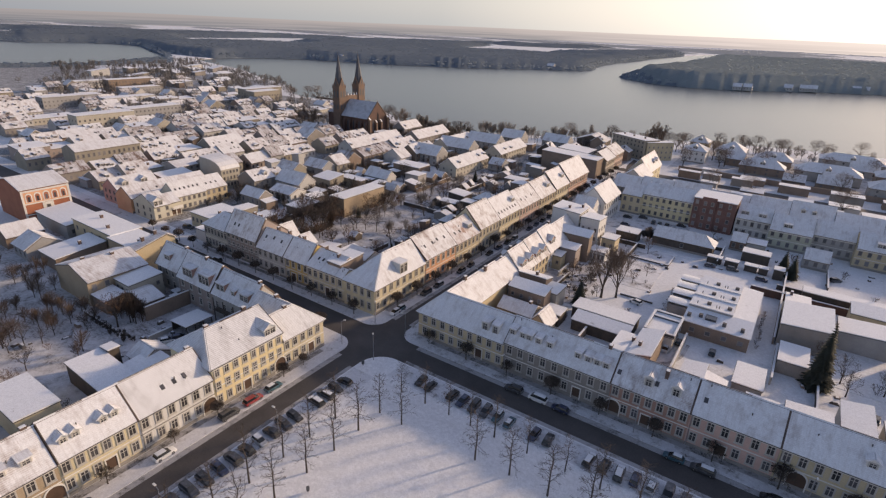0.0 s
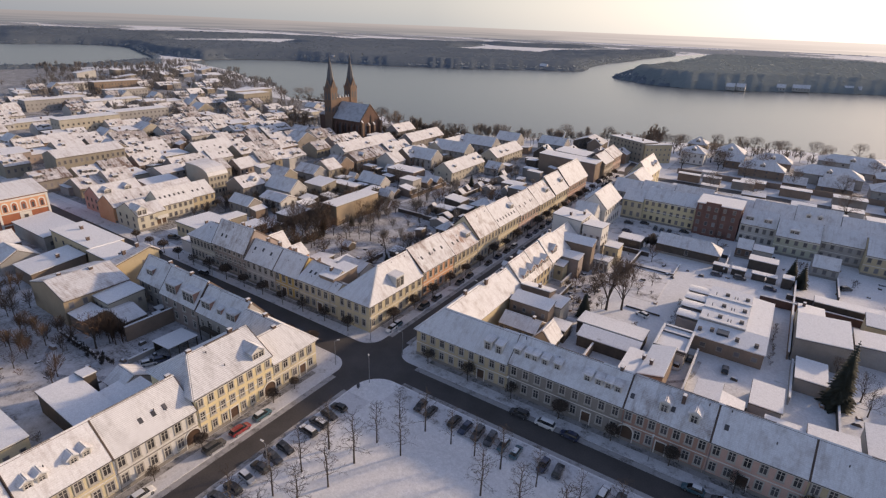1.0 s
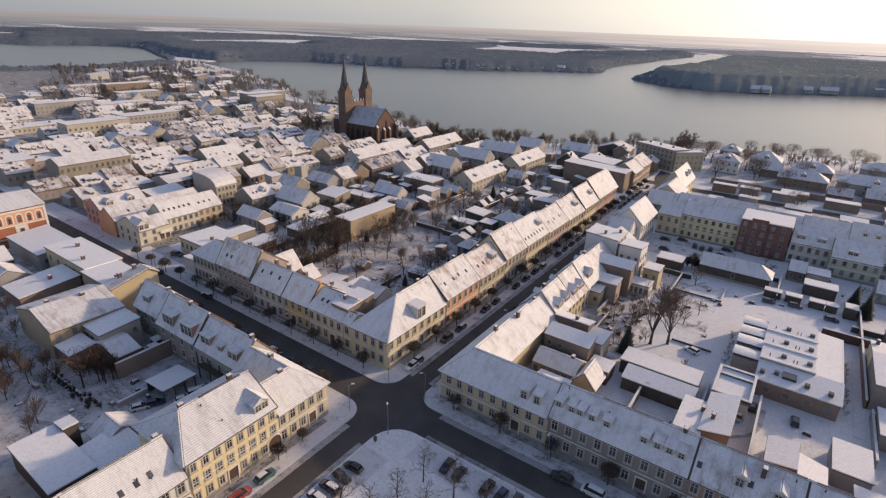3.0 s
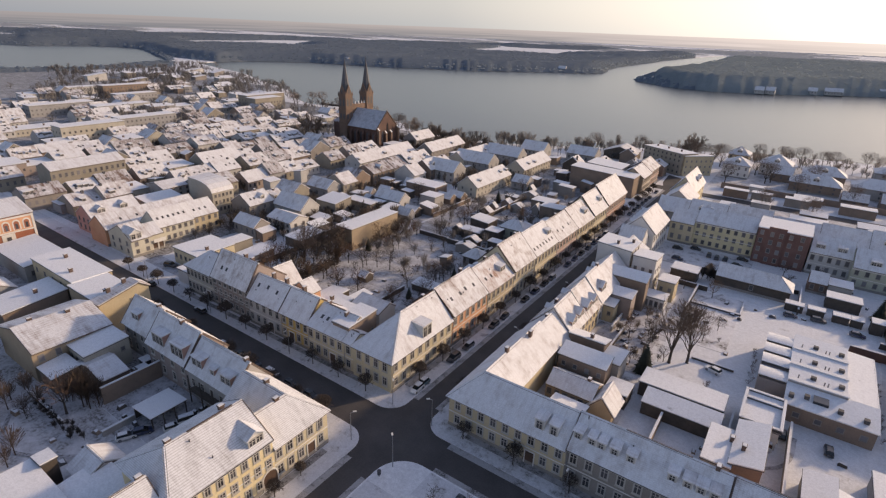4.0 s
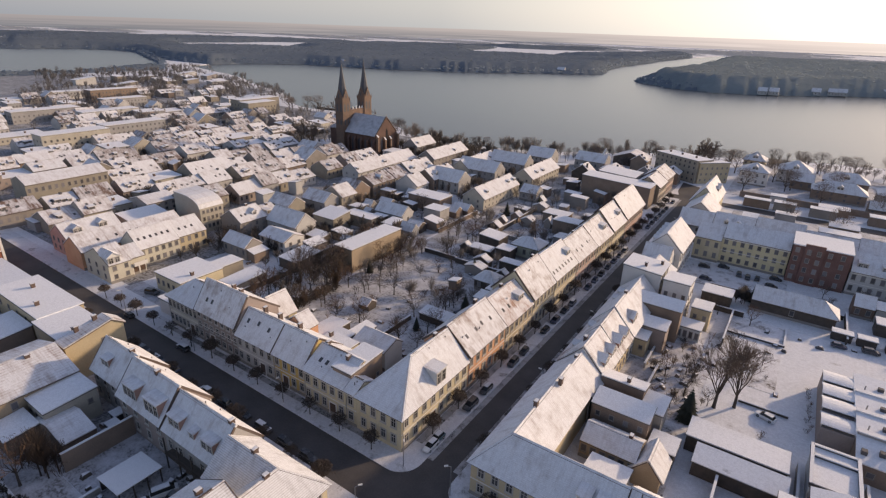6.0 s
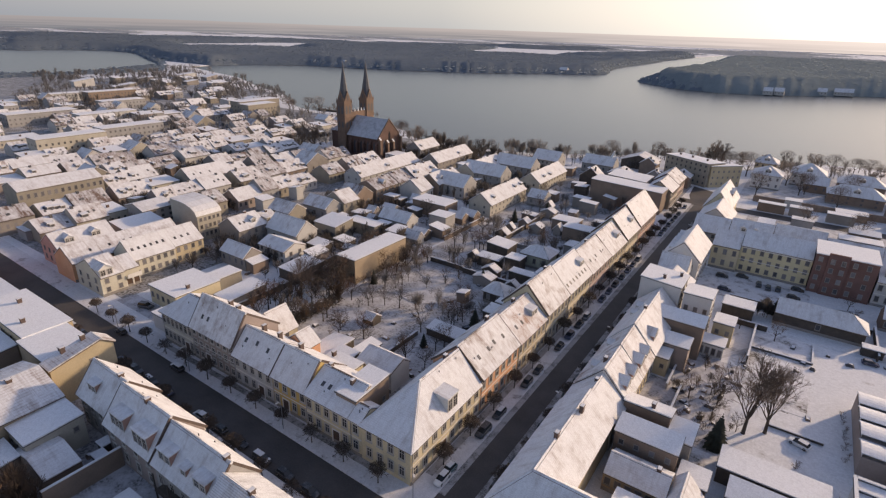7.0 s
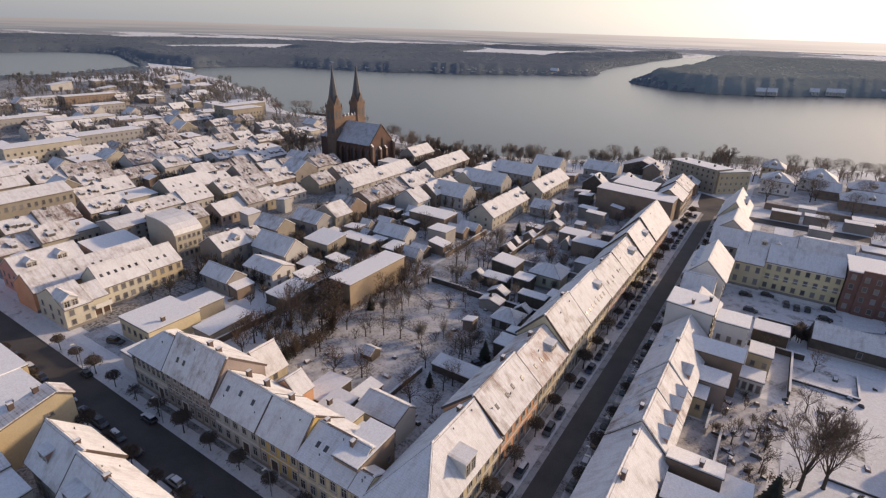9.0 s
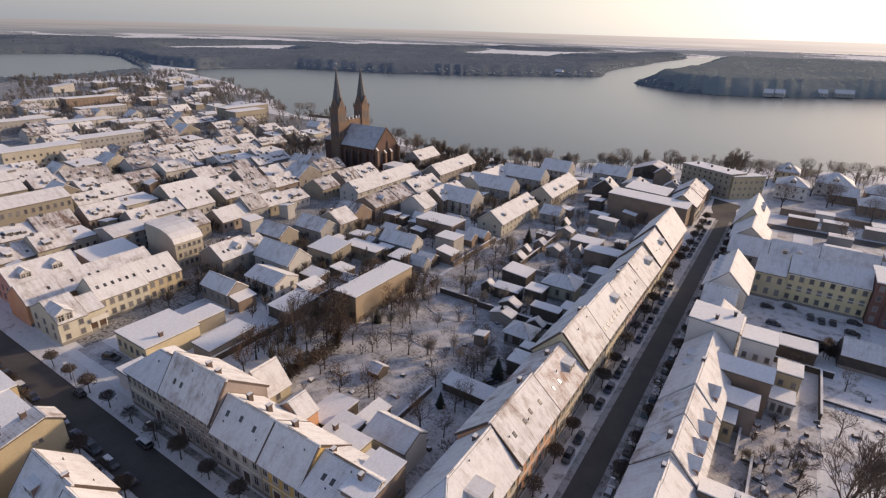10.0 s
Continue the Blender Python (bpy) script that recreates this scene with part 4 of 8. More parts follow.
house("E", -74.6, 119.6, 132.8, 10.2, 7.4, 11.8, "beige", "pale beige terraced house with rusty patches on its roof", (6, 2), (5, 2), snow_key="snow_thin", doors=(2,), skylights=((122, 2.2), (124.5, 2.2)), dormers=((129.6, 1.6, "shed", 2.2, 1.6),), chimneys=((128, 6),))
house("E", -74.6, 132.8, 145.3, 10.6, 8.2, 13.8, "cream", "tall cream terraced house with a high snowy roof", (6, 2), (5, 2), snow_key="snow_worn", doors=(3,), chimneys=((143.5, 5.8),))
house("E", -74.6, 145.3, 160.2, 10.4, 8.2, 13.2, "cream", "cream terraced house with a row of small attic windows", (7, 2), (5, 2), doors=(5,), skylights=tuple((146.6 + 1.9 * k, 1.2) for k in range(7)), dormers=((158.0, 2.0, "shed", 2.0, 1.6),))
house("E", -74.6, 160.2, 176.0, 10.2, 7.8, 12.4, "pink", "faded pink terraced house with snowy roof", (7, 2), (5, 2), snow_key="snow_worn", doors=(2,), skylights=((164, 2), (168, 2), (172, 2)), chimneys=((170, 5.6),))
house("E", -74.6, 176.0, 190.6, 10.2, 7.6, 12.6, "beige", "beige terraced house with an uneven snowy roof", (6, 2), (4, 2), snow_key="snow_worn", doors=(3,), dormers=((186.5, 1.6, "shed", 2.6, 1.7),))
house("E", -74.6, 190.6, 204.3, 10.4, 8.0, 13.6, "cream", "cream terraced house under a steep snowy roof", (6, 2), (4, 2), doors=(1,), dormers=((201, 1.8, "shed", 2.2, 1.6),))
house("E", -74.6, 204.3, 226.4, 10.6, 8.4, 14.4, "rose", "dull red terraced house at the end of the row", (9, 2), (6, 2), doors=(4,), ends=(3, 2, (1,)))
house("E", -76.6, 257.0, 271.0, 10.0, 7.0, 10.6, "tan", "tan lakeside street house with snowy roof", (6, 2), (4, 2), ends=(3, 2, (0,)))
house("E", -77.0, 271.0, 286.6, 10.0, 7.4, 11.0, "rose", "orange-brown street house near the lake", (6, 2), (4, 2), ends=(3, 2, (1,)), snow_key="snow_worn")

# north side of the cross street, fronts in shade
house("S", 84.8, -106.4, -97.4, 9.4, 6.8, 11.0, "ochre", "ochre-yellow two-storey house under a shaded snowy roof", (4, 2), None, ridge_at=0.4, doors=(1,), chimneys=((-104, 5.2),))
house("S", 84.8, -117.6, -106.4, 9.4, 6.8, 11.0, "offwhite", "greyish white two-storey house with three roof windows", (5, 2), None, ridge_at=0.4, doors=(3,), skylights=((-115.6, 2.2), (-112.6, 2.4), (-109.4, 2.2)), chimneys=((-114.5, 5.4), (-110, 5.4)))
house("S", 85.1, -131.6, -117.6, 10.6, 8.0, 13.3, "oldrose", "dusty pink plastered house with a high half-bare tiled roof", (7, 3), None, snow_key="snow_worn", ridge_at=0.34, doors=(2,), skylights=((-128.6, 1.4), (-126.8, 1.4)), chimneys=((-121.0, 4.4), (-124, 4.8)))
house("S", 85.1, -142.6, -131.6, 9.0, 7.4, 10.8, "paleyellow", "pale yellow house with tall narrow windows", (7, 2), (4, 2), hips=(True, False), doors=(5,), ends=(3, 2, (0,)))

# south-west corner and the yellow row
corner_house(-74.8, 68.2, -1, -1, 15.0, 10.8, 8.8, 6.6, 10.2, "cream", "pale cream corner house with a hipped snowy roof", 6, 5, snow_key="snow_courses", doors2=(3,), chimneys=((-79.2, 62, 10.9), (-84, 64, 11.0)))
house("E", -74.7, 42.0, 57.4, 12.6, 8.7, 12.4, "yellow", "three-storey yellow house with stucco bands and an arched gateway", (8, 3), (6, 2), snow_key="snow_courses", hips=(True, False), hip_run=3.4, doors=(3,), gate=7, dormers=((55.0, 0.35, "gable", 2.4, 1.6),), chimneys=((46.0, 6.6), (54.6, 7.4)), w=0.86)
house("E", -74.7, 28.9, 42.0, 9.8, 6.8, 10.9, "white", "white two-storey house with a tiled snowy roof", (6, 2), (5, 2), snow_key="snow_courses", gate=5, skylights=((34.4, 2.0), (36.4, 2.0), (38.2, 2.1)), chimneys=((41.2, 5.2),))
house("E", -74.7, 17.8, 28.9, 9.6, 6.9, 10.9, "cream", "cream two-storey house with four gabled dormers", (6, 2), (4, 2), doors=(3,), dormers=((19.6, 1.3, "gable", 1.3, 1.2), (21.2, 1.3, "gable", 1.3, 1.2), (25.0, 1.3, "gable", 1.3, 1.2), (26.6, 1.3, "gable", 1.3, 1.2)))
house("E", -74.7, 2.0, 17.8, 9.6, 6.7, 10.6, "tan", "tan two-storey house with two wide dormers", (7, 2), (5, 2), gate=6, dormers=((12, 1.2, "shed", 1.6, 1.2), (15, 1.2, "shed", 1.6, 1.2)), snow_key="snow_worn", chimneys=((16.6, 5.0),))
house("E", -74.7, -14.0, 2.0, 9.6, 6.8, 10.8, "cream", "cream two-storey terraced house", (7, 2), (5, 2), doors=(3,))
house("E", -74.7, -32.0, -14.0, 9.6, 7.0, 11.0, "beige", "beige two-storey terraced house", (8, 2), (5, 2), doors=(4,))

# south side of the cross street, seen from its courtyards
grey_house = house("N", 69.0, -103.8, -89.8, 7.4, 6.4, 10.8, "grey", "grey house with rear dormers and a wooden gallery", (6, 2), (5, 1), back_dormers=((-101.0, 0.4, "shed", 3.0, 2.1), (-96.6, 0.5, "shed", 1.4, 1.5), (-92.6, 0.4, "shed", 2.8, 2.0)), chimneys=((-91, 3.6),), ends=None)
g = Shape()
g.box((-102.0, 60.2, 2.9), (-91.0, 61.58, 3.06))
g.box((-102.0, 60.2, 3.9), (-91.0, 60.28, 4.0))
for x in np.arange(-101.8, -91, 0.36):
    g.box((x, 60.22, 3.06), (x + 0.06, 60.26, 3.9))
part("gallery", g, "timber", grey_house, "wooden gallery with a railing")
for x in (-101.9, -98.3, -94.7, -91.1):
    g = Shape()
    g.box((x - 0.09, 60.3, 0), (x + 0.09, 60.48, 6.0))
    part("gallery_post", g, "timber", grey_house)
house("N", 69.8, -117.6, -103.8, 8.2, 6.6, 11.4, "oldrose", "dull pink house with two large rear gables", (6, 2), (4, 2), back_dormers=((-113.4, 0.15, "shed", 3.6, 2.6), (-106.8, 0.1, "shed", 3.8, 2.8)), chimneys=((-110, 4.6),), ridge_at=0.55)
house("N", 70.4, -128.6, -117.6, 7.8, 6.6, 11.0, "grey", "grey house with a small rear dormer", (5, 2), (4, 2), back_dormers=((-124.5, 0.7, "shed", 2.2, 1.8),), chimneys=((-120, 4.2),), ridge_at=0.56)

# north side of the square, fronts in shade
corner_house(-61.1, 84.0, 1, 1, 21.5, 26.0, 8.6, 6.4, 10.4, "beige", "beige two-storey corner house at the square", 9, 9, dorm1=((-44.6, 0.6, "shed", 1.7, 2.1), (-42.2, 0.6, "shed", 1.5, 2.1)), doors1=(6,), doors2=(4,), chimneys=((-56.8, 96, 11.6), (-56.0, 104, 11.5)))
house("S", 84.0, -39.6, -17.8, 8.8, 6.9, 10.6, "dun", "grey-brown two-storey house with nine small dormers", (9, 2), (6, 2), doors=(6,), chimneys=((-20, 4.4),),
      dormers=tuple((s, 1.2, "shed", 1.35, 1.45) for s in (-38.6, -36.4, -35.0, -33.0, -30.6, -24.9, -22.9, -21.2, -19.5)))
house("S", 84.0, -17.8, -4.2, 8.8, 6.9, 10.7, "rose", "dull pink two-storey house with arched gateway", (7, 2), (5, 2), gate=0, doors=(3,), skylights=((-17, 1.6), (-10.5, 1.8)), dormers=((-11.8, 0.9, "gable", 1.6, 1.9), (-7.2, 0.9, "gable", 1.6, 1.9)), chimneys=((-9.4, 3.0),), snow_key="snow_worn")
house("S", 84.0, -4.2, 9.0, 8.8, 6.9, 10.7, "pink", "plain pink two-storey house", (6, 2), (5, 2), doors=(2,), skylights=((-2.6, 2.0),))
house("S", 84.0, 9.0, 26.0, 8.8, 6.9, 10.7, "beige", "beige two-storey house beside the square", (8, 2), (5, 2), gate=1, dormers=((20.0, 1.0, "gable", 1.5, 1.3),))
house("S", 84.0, 26.0, 44.0, 8.8, 7.0, 10.9, "pink", "pale pink two-storey terraced house", (8, 2), (5, 2), doors=(3,))
house("S", 84.0, 44.0, 62.0, 8.8, 7.0, 10.9, "cream", "plain cream two-storey terraced house", (8, 2), (5, 2), doors=(3,))

# east side of the street
FAR[0] = True
house("W", -61.2, 110.0, 116.4, 9.0, 5.6, 9.8, "grey", "narrow grey house with a steep snowy roof", (3, 2), (2, 2), chimneys=((114, 4.2),))
house("W", -61.2, 116.4, 125.6, 9.0, 6.0, 10.8, "white", "white house with sawtooth rear dormers", (4, 2), (4, 2), snow_key="snow_worn", back_dormers=((119.5, 0.6, "gable", 2.6, 1.5), (123.5, 0.6, "gable", 2.6, 1.5)), dormers=((121, 1.2, "gable", 1.6, 1.2),), chimneys=((120, 3.6),))
house("W", -61.2, 125.6, 134.4, 9.0, 6.0, 11.0, "beige", "beige house with steep rear gables in snow", (4, 2), (4, 2), snow_key="snow_worn", back_dormers=((128, 0.5, "gable", 3.0, 1.6), (132, 0.5, "gable", 2.6, 1.5)), dormers=((130, 1.2, "gable", 1.6, 1.2),))
house("W", -61.2, 134.4, 143.2, 9.0, 6.2, 11.4, "white", "white house with a tall brick chimney on the gable", (4, 2), (3, 2), back_dormers=((138.5, 0.8, "gable", 3.0, 1.6),), chimneys=((142.4, 4.5),))
house("W", -61.2, 143.2, 157.2, 9.0, 6.0, 10.4, "grey", "grey street house with a low snowy roof", (4, 2), (3, 2), dormers=((146, 1.2, "gable", 1.6, 1.2), (150, 1.2, "gable", 1.6, 1.2)))
flat_house(-61.8, -52.6, 157.6, 166.0, 11.4, "white", "tall white apartment block with a bare firewall", "apartment_block", windows=(("E", 3, (2.0, 4.8, 7.6, 10.2), 1.0, 1.3), ("W", 4, (2.0, 4.8, 7.6, 10.2), 1.0, 1.3)), tilt=0.6, side="E", chimneys=((-57, 160), (-54, 164)))
flat_house(-51.8, -45.8, 157.0, 164.0, 10.4, "white", "white rear wing of the apartment block", "apartment_wing", windows=(("S", 3, (2.0, 4.8, 7.6), 0.8, 1.2), ("E", 3, (2.0, 4.8, 7.6), 0.8, 1.2)), tilt=0.5, side="N")
house("W", -62.0, 166.4, 176.0, 9.6, 6.6, 9.4, "grey", "grey street house with a low roof", (4, 2), (3, 2))
house("S", 176.2, -62.2, -54.6, 8.4, 6.4, 10.6, "white", "white gabled house end between street houses", (3, 2), None, bands=False, ends=(2, 2, (1,)))
house("W", -62.6, 185.0, 203.0, 9.4, 8.2, 12.8, "white", "large white gabled house with row of dormers to the street", (10, 2), (7, 2), dormers=tuple((187.5 + 3.4 * k, 1.0, "gable", 1.5, 1.2) for k in range(5)), ends=(3, 2, (0, 1)))

FOOT += [(-84.5, -74.6, 84.4, 104.8), (-97.5, -74.6, 84.4, 94.2), (-90, -74.8, 57, 68.2), (-61.1, -52, 84, 110), (-61.1, -39.6, 84, 93)]

# ---------------------------------------------------------------- courtyards east of the street
FAR[0] = True
flat_house(-56.6, -45.4, 148.0, 151.2, 8.0, "brown", "long brown-rendered rear wing with snowy pent roof", "rear_wing", tilt=1.2, side="S")
flat_house(-54.4, -46.8, 141.6, 145.6, 5.6, "oldrose", "low rust-brown workshop with snowy roof", "workshop", tilt=0.6, side="S")
flat_house(-53.6, -49.6, 137.6, 141.2, 4.2, "beige", "small beige outbuilding with snowy roof", "outbuilding", tilt=0.4, side="S", windows=(("S", 2, (2.4,), 0.8, 1.0),))
flat_house(-44.6, -40.4, 158.0, 163.0, 5.4, "beige", "square beige annex with clean snow on its roof", "annex", windows=(("S", 2, (3.4,), 0.8, 1.1),))
flat_house(-46.0, -41.0, 151.5, 156.0, 3.0, "white", "white glazed lean-to terrace", "lean_to", windows=(("S", 4, (1.5,), 0.8, 1.8),))
flat_house(-52.2, -44.6, 115.4, 119.4, 6.0, "brown", "brown rear wing with a snowy pent roof", "rear_wing", tilt=1.0, side="N", chimneys=((-47.6, 116.4),))
flat_house(-44.4, -40.6, 113.0, 119.0, 5.0, "grey", "plain grey flat-roofed annex under snow", "annex")
flat_house(-51.4, -41.8, 108.4, 112.2, 6.0, "brown", "brown workshop wing with snowy pent roof", "rear_wing", tilt=0.9, side="S", windows=(("S", 4, (4.4,), 0.8, 1.0),))
house("S", 101.4, -50.6, -41.4, 5.4, 3.6, 5.2, "tan", "low tan yard house with snowy roof", (6, 1), name="yard_house", bands=False, chimneys=((-43.4, 2.9),))
house("E", -37.6, 100.6, 106.6, 4.4, 2.6, 5.2, "tan", "small steep-roofed shed in bright snow", None, name="garden_shed", bands=False, plinth=False)
flat_house(-41.2, -37.0, 107.0, 111.4, 3.0, "timber", "low dark timber shed", "timber_shed", category="shed")
flat_house(-36.4, -21.6, 113.6, 119.0, 3.0, "timber", "long garage row with flat snowy roof", "garage_row", category="garage")
flat_house(-34.4, -21.4, 108.2, 112.0, 2.6, "timber", "long open shed with bright snowy pent roof", "open_shed", tilt=0.8, side="S", category="shed")
root = flat_house(-18.8, -12.8, 112.2, 121.8, 3.6, "white", "pale pavilion with a framed glass roof", "pavilion", tilt=0.3, side="S", windows=(("E", 4, (2.2,), 1.2, 1.8),))
for lo, hi in (((-19.1, 111.9), (-18.7, 122.1)), ((-12.9, 111.9), (-12.5, 122.1)), ((-18.68, 111.9), (-12.92, 112.3)), ((-18.68, 121.7), (-12.92, 122.1)), ((-18.68, 119.0), (-12.92, 119.3))):
    g = Shape()
    g.box((*lo, 3.9), (*hi, 4.5))
    rim_part = part("parapet", g, "tar", root)
    g = Shape()
    g.box((lo[0] - 0.05, lo[1] - 0.05, 4.504), (hi[0] + 0.05, hi[1] + 0.05, 4.68))
    part("snow_cap", g, "snow_cap", rim_part)
flat_house(-18.8, -14.4, 98.2, 110.2, 4.8, "brown", "narrow brick outbuilding with bright snowy roof", "outbuilding", tilt=1.0, side="W", chimneys=((-17.4, 102),))
flat_house(-22.6, -18.5, 97.4, 107.0, 4.4, "grey", "grey outbuilding with a flat snowy roof", "outbuilding", chimneys=((-19.2, 104),))
flat_house(-8.8, -4.6, 99.4, 106.2, 3.0, "dun", "dull brown yard building with thick snow on top", "outbuilding", tilt=0.6, side="W")
flat_house(-4.4, -0.6, 98.0, 103.6, 2.8, "brown", "brown shed with bright snowy roof", "yard_shed", tilt=0.8, side="E", category="shed")
flat_house(0.2, 5.4, 104.0, 112.4, 3.0, "ash", "grey garage with snowy flat roof", "garage", category="garage")
flat_house(3.0, 9.0, 97.6, 101.8, 3.0, "grey", "low grey garage with snow on top", "garage", category="garage")
flat_house(9.4, 16.4, 97.0, 102.6, 3.6, "grey", "low grey outbuilding with snowy roof", "outbuilding", tilt=0.5, side="W")
flat_house(17.8, 22.4, 97.0, 109.0, 3.6, "offwhite", "off-white outbuilding with bright snowy roof", "outbuilding", tilt=0.8, side="W")
flat_house(24.0, 31.0, 98.0, 106.0, 4.0, "grey", "grey outbuilding with snowy roof", "outbuilding")
flat_house(-47.8, -41.6, 94.2, 99.6, 3.2, "grey", "grey lean-to behind the corner house", "lean_to", tilt=0.6, side="N")
# factory hall: a wing of four rounded bays, ridged main roof with hatches, long lean-to slope in front
root = thing("factory_hall", (-8, 136, 0), "low factory hall with ridged and rounded snowy roofs", "hall")
FOOT.append((-18, 2, 122, 149.5))
g = Shape()
g.box((-12.8, 122.8, 0), (1.2, 149.0, 3.6))
part("wall", g, "brown", root)
g = Shape()
for x in (-12.8, 1.2):
    g.poly([(x, 122.8, 3.6), (x, 149.0, 3.6), (x, 149.0, 4.6), (x, 129.0, 4.6)])
part("gable_wall", g, "ash", root)
g = Shape()
g.slab([(-13.0, 122.5, 3.55), (1.4, 122.5, 3.55), (1.4, 129.0, 4.75), (-13.0, 129.0, 4.75)], 0.26)
part("front_roof", g, "snow_flat", root)
for k, (ya, yb) in enumerate(((129.02, 135.5), (135.52, 142.4), (142.42, 149.1))):
    g = Shape()
    g.slab([(-13.0, ya, 4.55), (-3.4, ya, 4.55), (-3.4, yb, 5.15), (-13.0, yb, 5.15)], 0.26)
    bay = part("roof_bay", g, "snow_flat", root)
    g = Shape()
    g.box((-12.9, ya - 0.5, 4.6), (-3.4, ya + 0.35, 5.42))
    part("ridge_light", g, ["ash"], bay)
    g = Shape()
    g.slab([(-13.0, ya - 0.65, 5.43), (-3.3, ya - 0.65, 5.43), (-3.3, ya + 0.5, 5.43), (-13.0, ya + 0.5, 5.43)], 0.2)
    part("snow_cap", g, "snow_cap", bay)
    for x in (-9.4, -4.9):
        g = Shape()
        g.box((x, ya + 2.4, 4.7), (x + 0.9, ya + 3.2, 5.65))
        part("roof_hatch", g, "tar", bay)
    for x in (-11.4, -7.2, -6.6):
        g = Shape()
        g.tube((x, ya + 1.6, 4.7), (x, ya + 1.6, 5.9), 0.12, 0.12, 6)
        part("vent_pipe", g, "steel", bay)
g = Shape()
g.slab([(-3.36, 129.02, 4.6), (1.4, 129.02, 4.3), (1.4, 149.1, 4.3), (-3.36, 149.1, 4.6)], 0.26)
part("side_roof", g, "snow_flat", root)
for x, y in ((-12.0, 124.6), (-9.6, 125.4), (-4.4, 124.4), (-0.6, 124.2)):
    z = 3.8 + (y - 122.5) * 0.184
    g = Shape()
    g.box((x - 0.4, y - 0.45, z), (x + 0.4, y + 0.45, z + 0.75))
    part("roof_hatch", g, "tar", root)
g = Shape()
g.box((-8.6, 124.7, 4.1), (-6.2, 126.9, 4.75))
part("roof_light", g, "car_glass", root)
for k in range(4):
    ya = 129.0 + 4.95 * k
    g = Shape()
    g.box((-17.7, ya, 0), (-12.82, ya + 4.94, 4.0 if k else 3.6))
    wing = part("bay_wall", g, "oldrose", root)
    g = Shape()
    arc = [(ya - 0.05 + 4.9 * u, (4.0 if k else 3.6) + 0.85 * (1 - (2 * u - 0.7) ** 2 / 1.69)) for u in (0, 0.15, 0.3, 0.5, 0.7, 0.85, 1.0)]
    for (yc, zc), (yd, zd) in zip(arc, arc[1:]):
        g.slab([(-17.9, yc, zc), (-12.84, yc, zc), (-12.84, yd, zd), (-17.9, yd, zd)], 0.22)
    for x in (-17.7, -12.86):
        g.poly([(x, ya, 3.6)] + [(x, yc, zc) for yc, zc in arc] + [(x, ya + 4.9, 3.6)])
    part("rounded_roof", g, "snow_flat", wing)
for k in range(4):
    put_window(root, "S", 122.8, -10.6 + 3.4 * k, 1.9, 1.2, 1.1)
flat_house(6.2, 16.0, 131.0, 144.6, 5.6, "dun", "large warehouse with broad bright snowy roof", "warehouse", tilt=0.8, side="W")
flat_house(6.2, 11.4, 144.8, 151.6, 5.0, "cream", "cream extension with bright snowy roof", "extension", tilt=0.6, side="N", chimneys=((7.2, 150.0),))
flat_house(7.0, 12.4, 118.6, 127.4, 3.0, "dun", "low grey lean-to with snowy roof", "lean_to")
flat_house(17.4, 27.2, 138.0, 146.0, 4.4, "grey", "grey workshop with snowy roof", "workshop", tilt=0.6, side="W")
flat_house(20.0, 30.0, 150.4, 156.0, 4.4, "beige", "beige shed row with snowy roof", "shed_row", tilt=0.8, side="S", category="shed")
for x, w in ((-15.6, 4.0), (-10.6, 3.6), (-5.2, 3.4), (-1.4, 2.4)):
    flat_house(x, x + w, 173.2, 175.4, 1.9, "timber", "low dark timber stall with snow on top", "stall", category="shed", group="yard stalls")
flat_house(29.0, 37.0, 128.0, 138.0, 5.0, "white", "white garage hall with bright snowy roof", "garage", tilt=0.8, side="W", category="garage")
flat_house(10.0, 36.0, 160.0, 164.0, 3.2, "timber", "long dark garage row with snowy roof", "garage_row", category="garage")
flat_house(36.0, 52.0, 146.0, 166.0, 4.6, "grey", "grey yard hall with snowy roof", "hall", tilt=0.8, side="W")
house("S", 177.4, -33.4, -15.0, 6.4, 3.4, 5.8, "timber", "long dark timber barn with snowy hipped roof", (5, 1), skip=((0, 0), (1, 0), (3, 0), (4, 0)), hips=(False, True), name="barn", bands=False)
flat_house(-44.6, -37.6, 173.6, 179.0, 3.4, "timber", "dark carport with snowy roof", "carport", category="carport")
house("S", 189.6, -11.6, -7.0, 5.4, 3.4, 5.4, "redbrick", "small red brick house with arched window", (2, 1), name="brick_house", bands=False)
flat_house(-6.8, -1.4, 189.4, 195.0, 3.6, "grey", "grey annex with snowy roof", "annex")
flat_house(-7.0, 0.6, 181.6, 186.0, 3.0, "timber", "dark low shed with snowy roof", "timber_shed", category="shed")
flat_house(2.4, 5.0, 172.0, 175.0, 3.0, "timber", "tiny dark shed with white snow cap", "timber_shed", category="shed")
house("S", 188.0, 9.0, 16.0, 6.0, 3.2, 5.6, "grey", "small grey yard house with snowy gable roof", (3, 1), name="yard_house", bands=False)

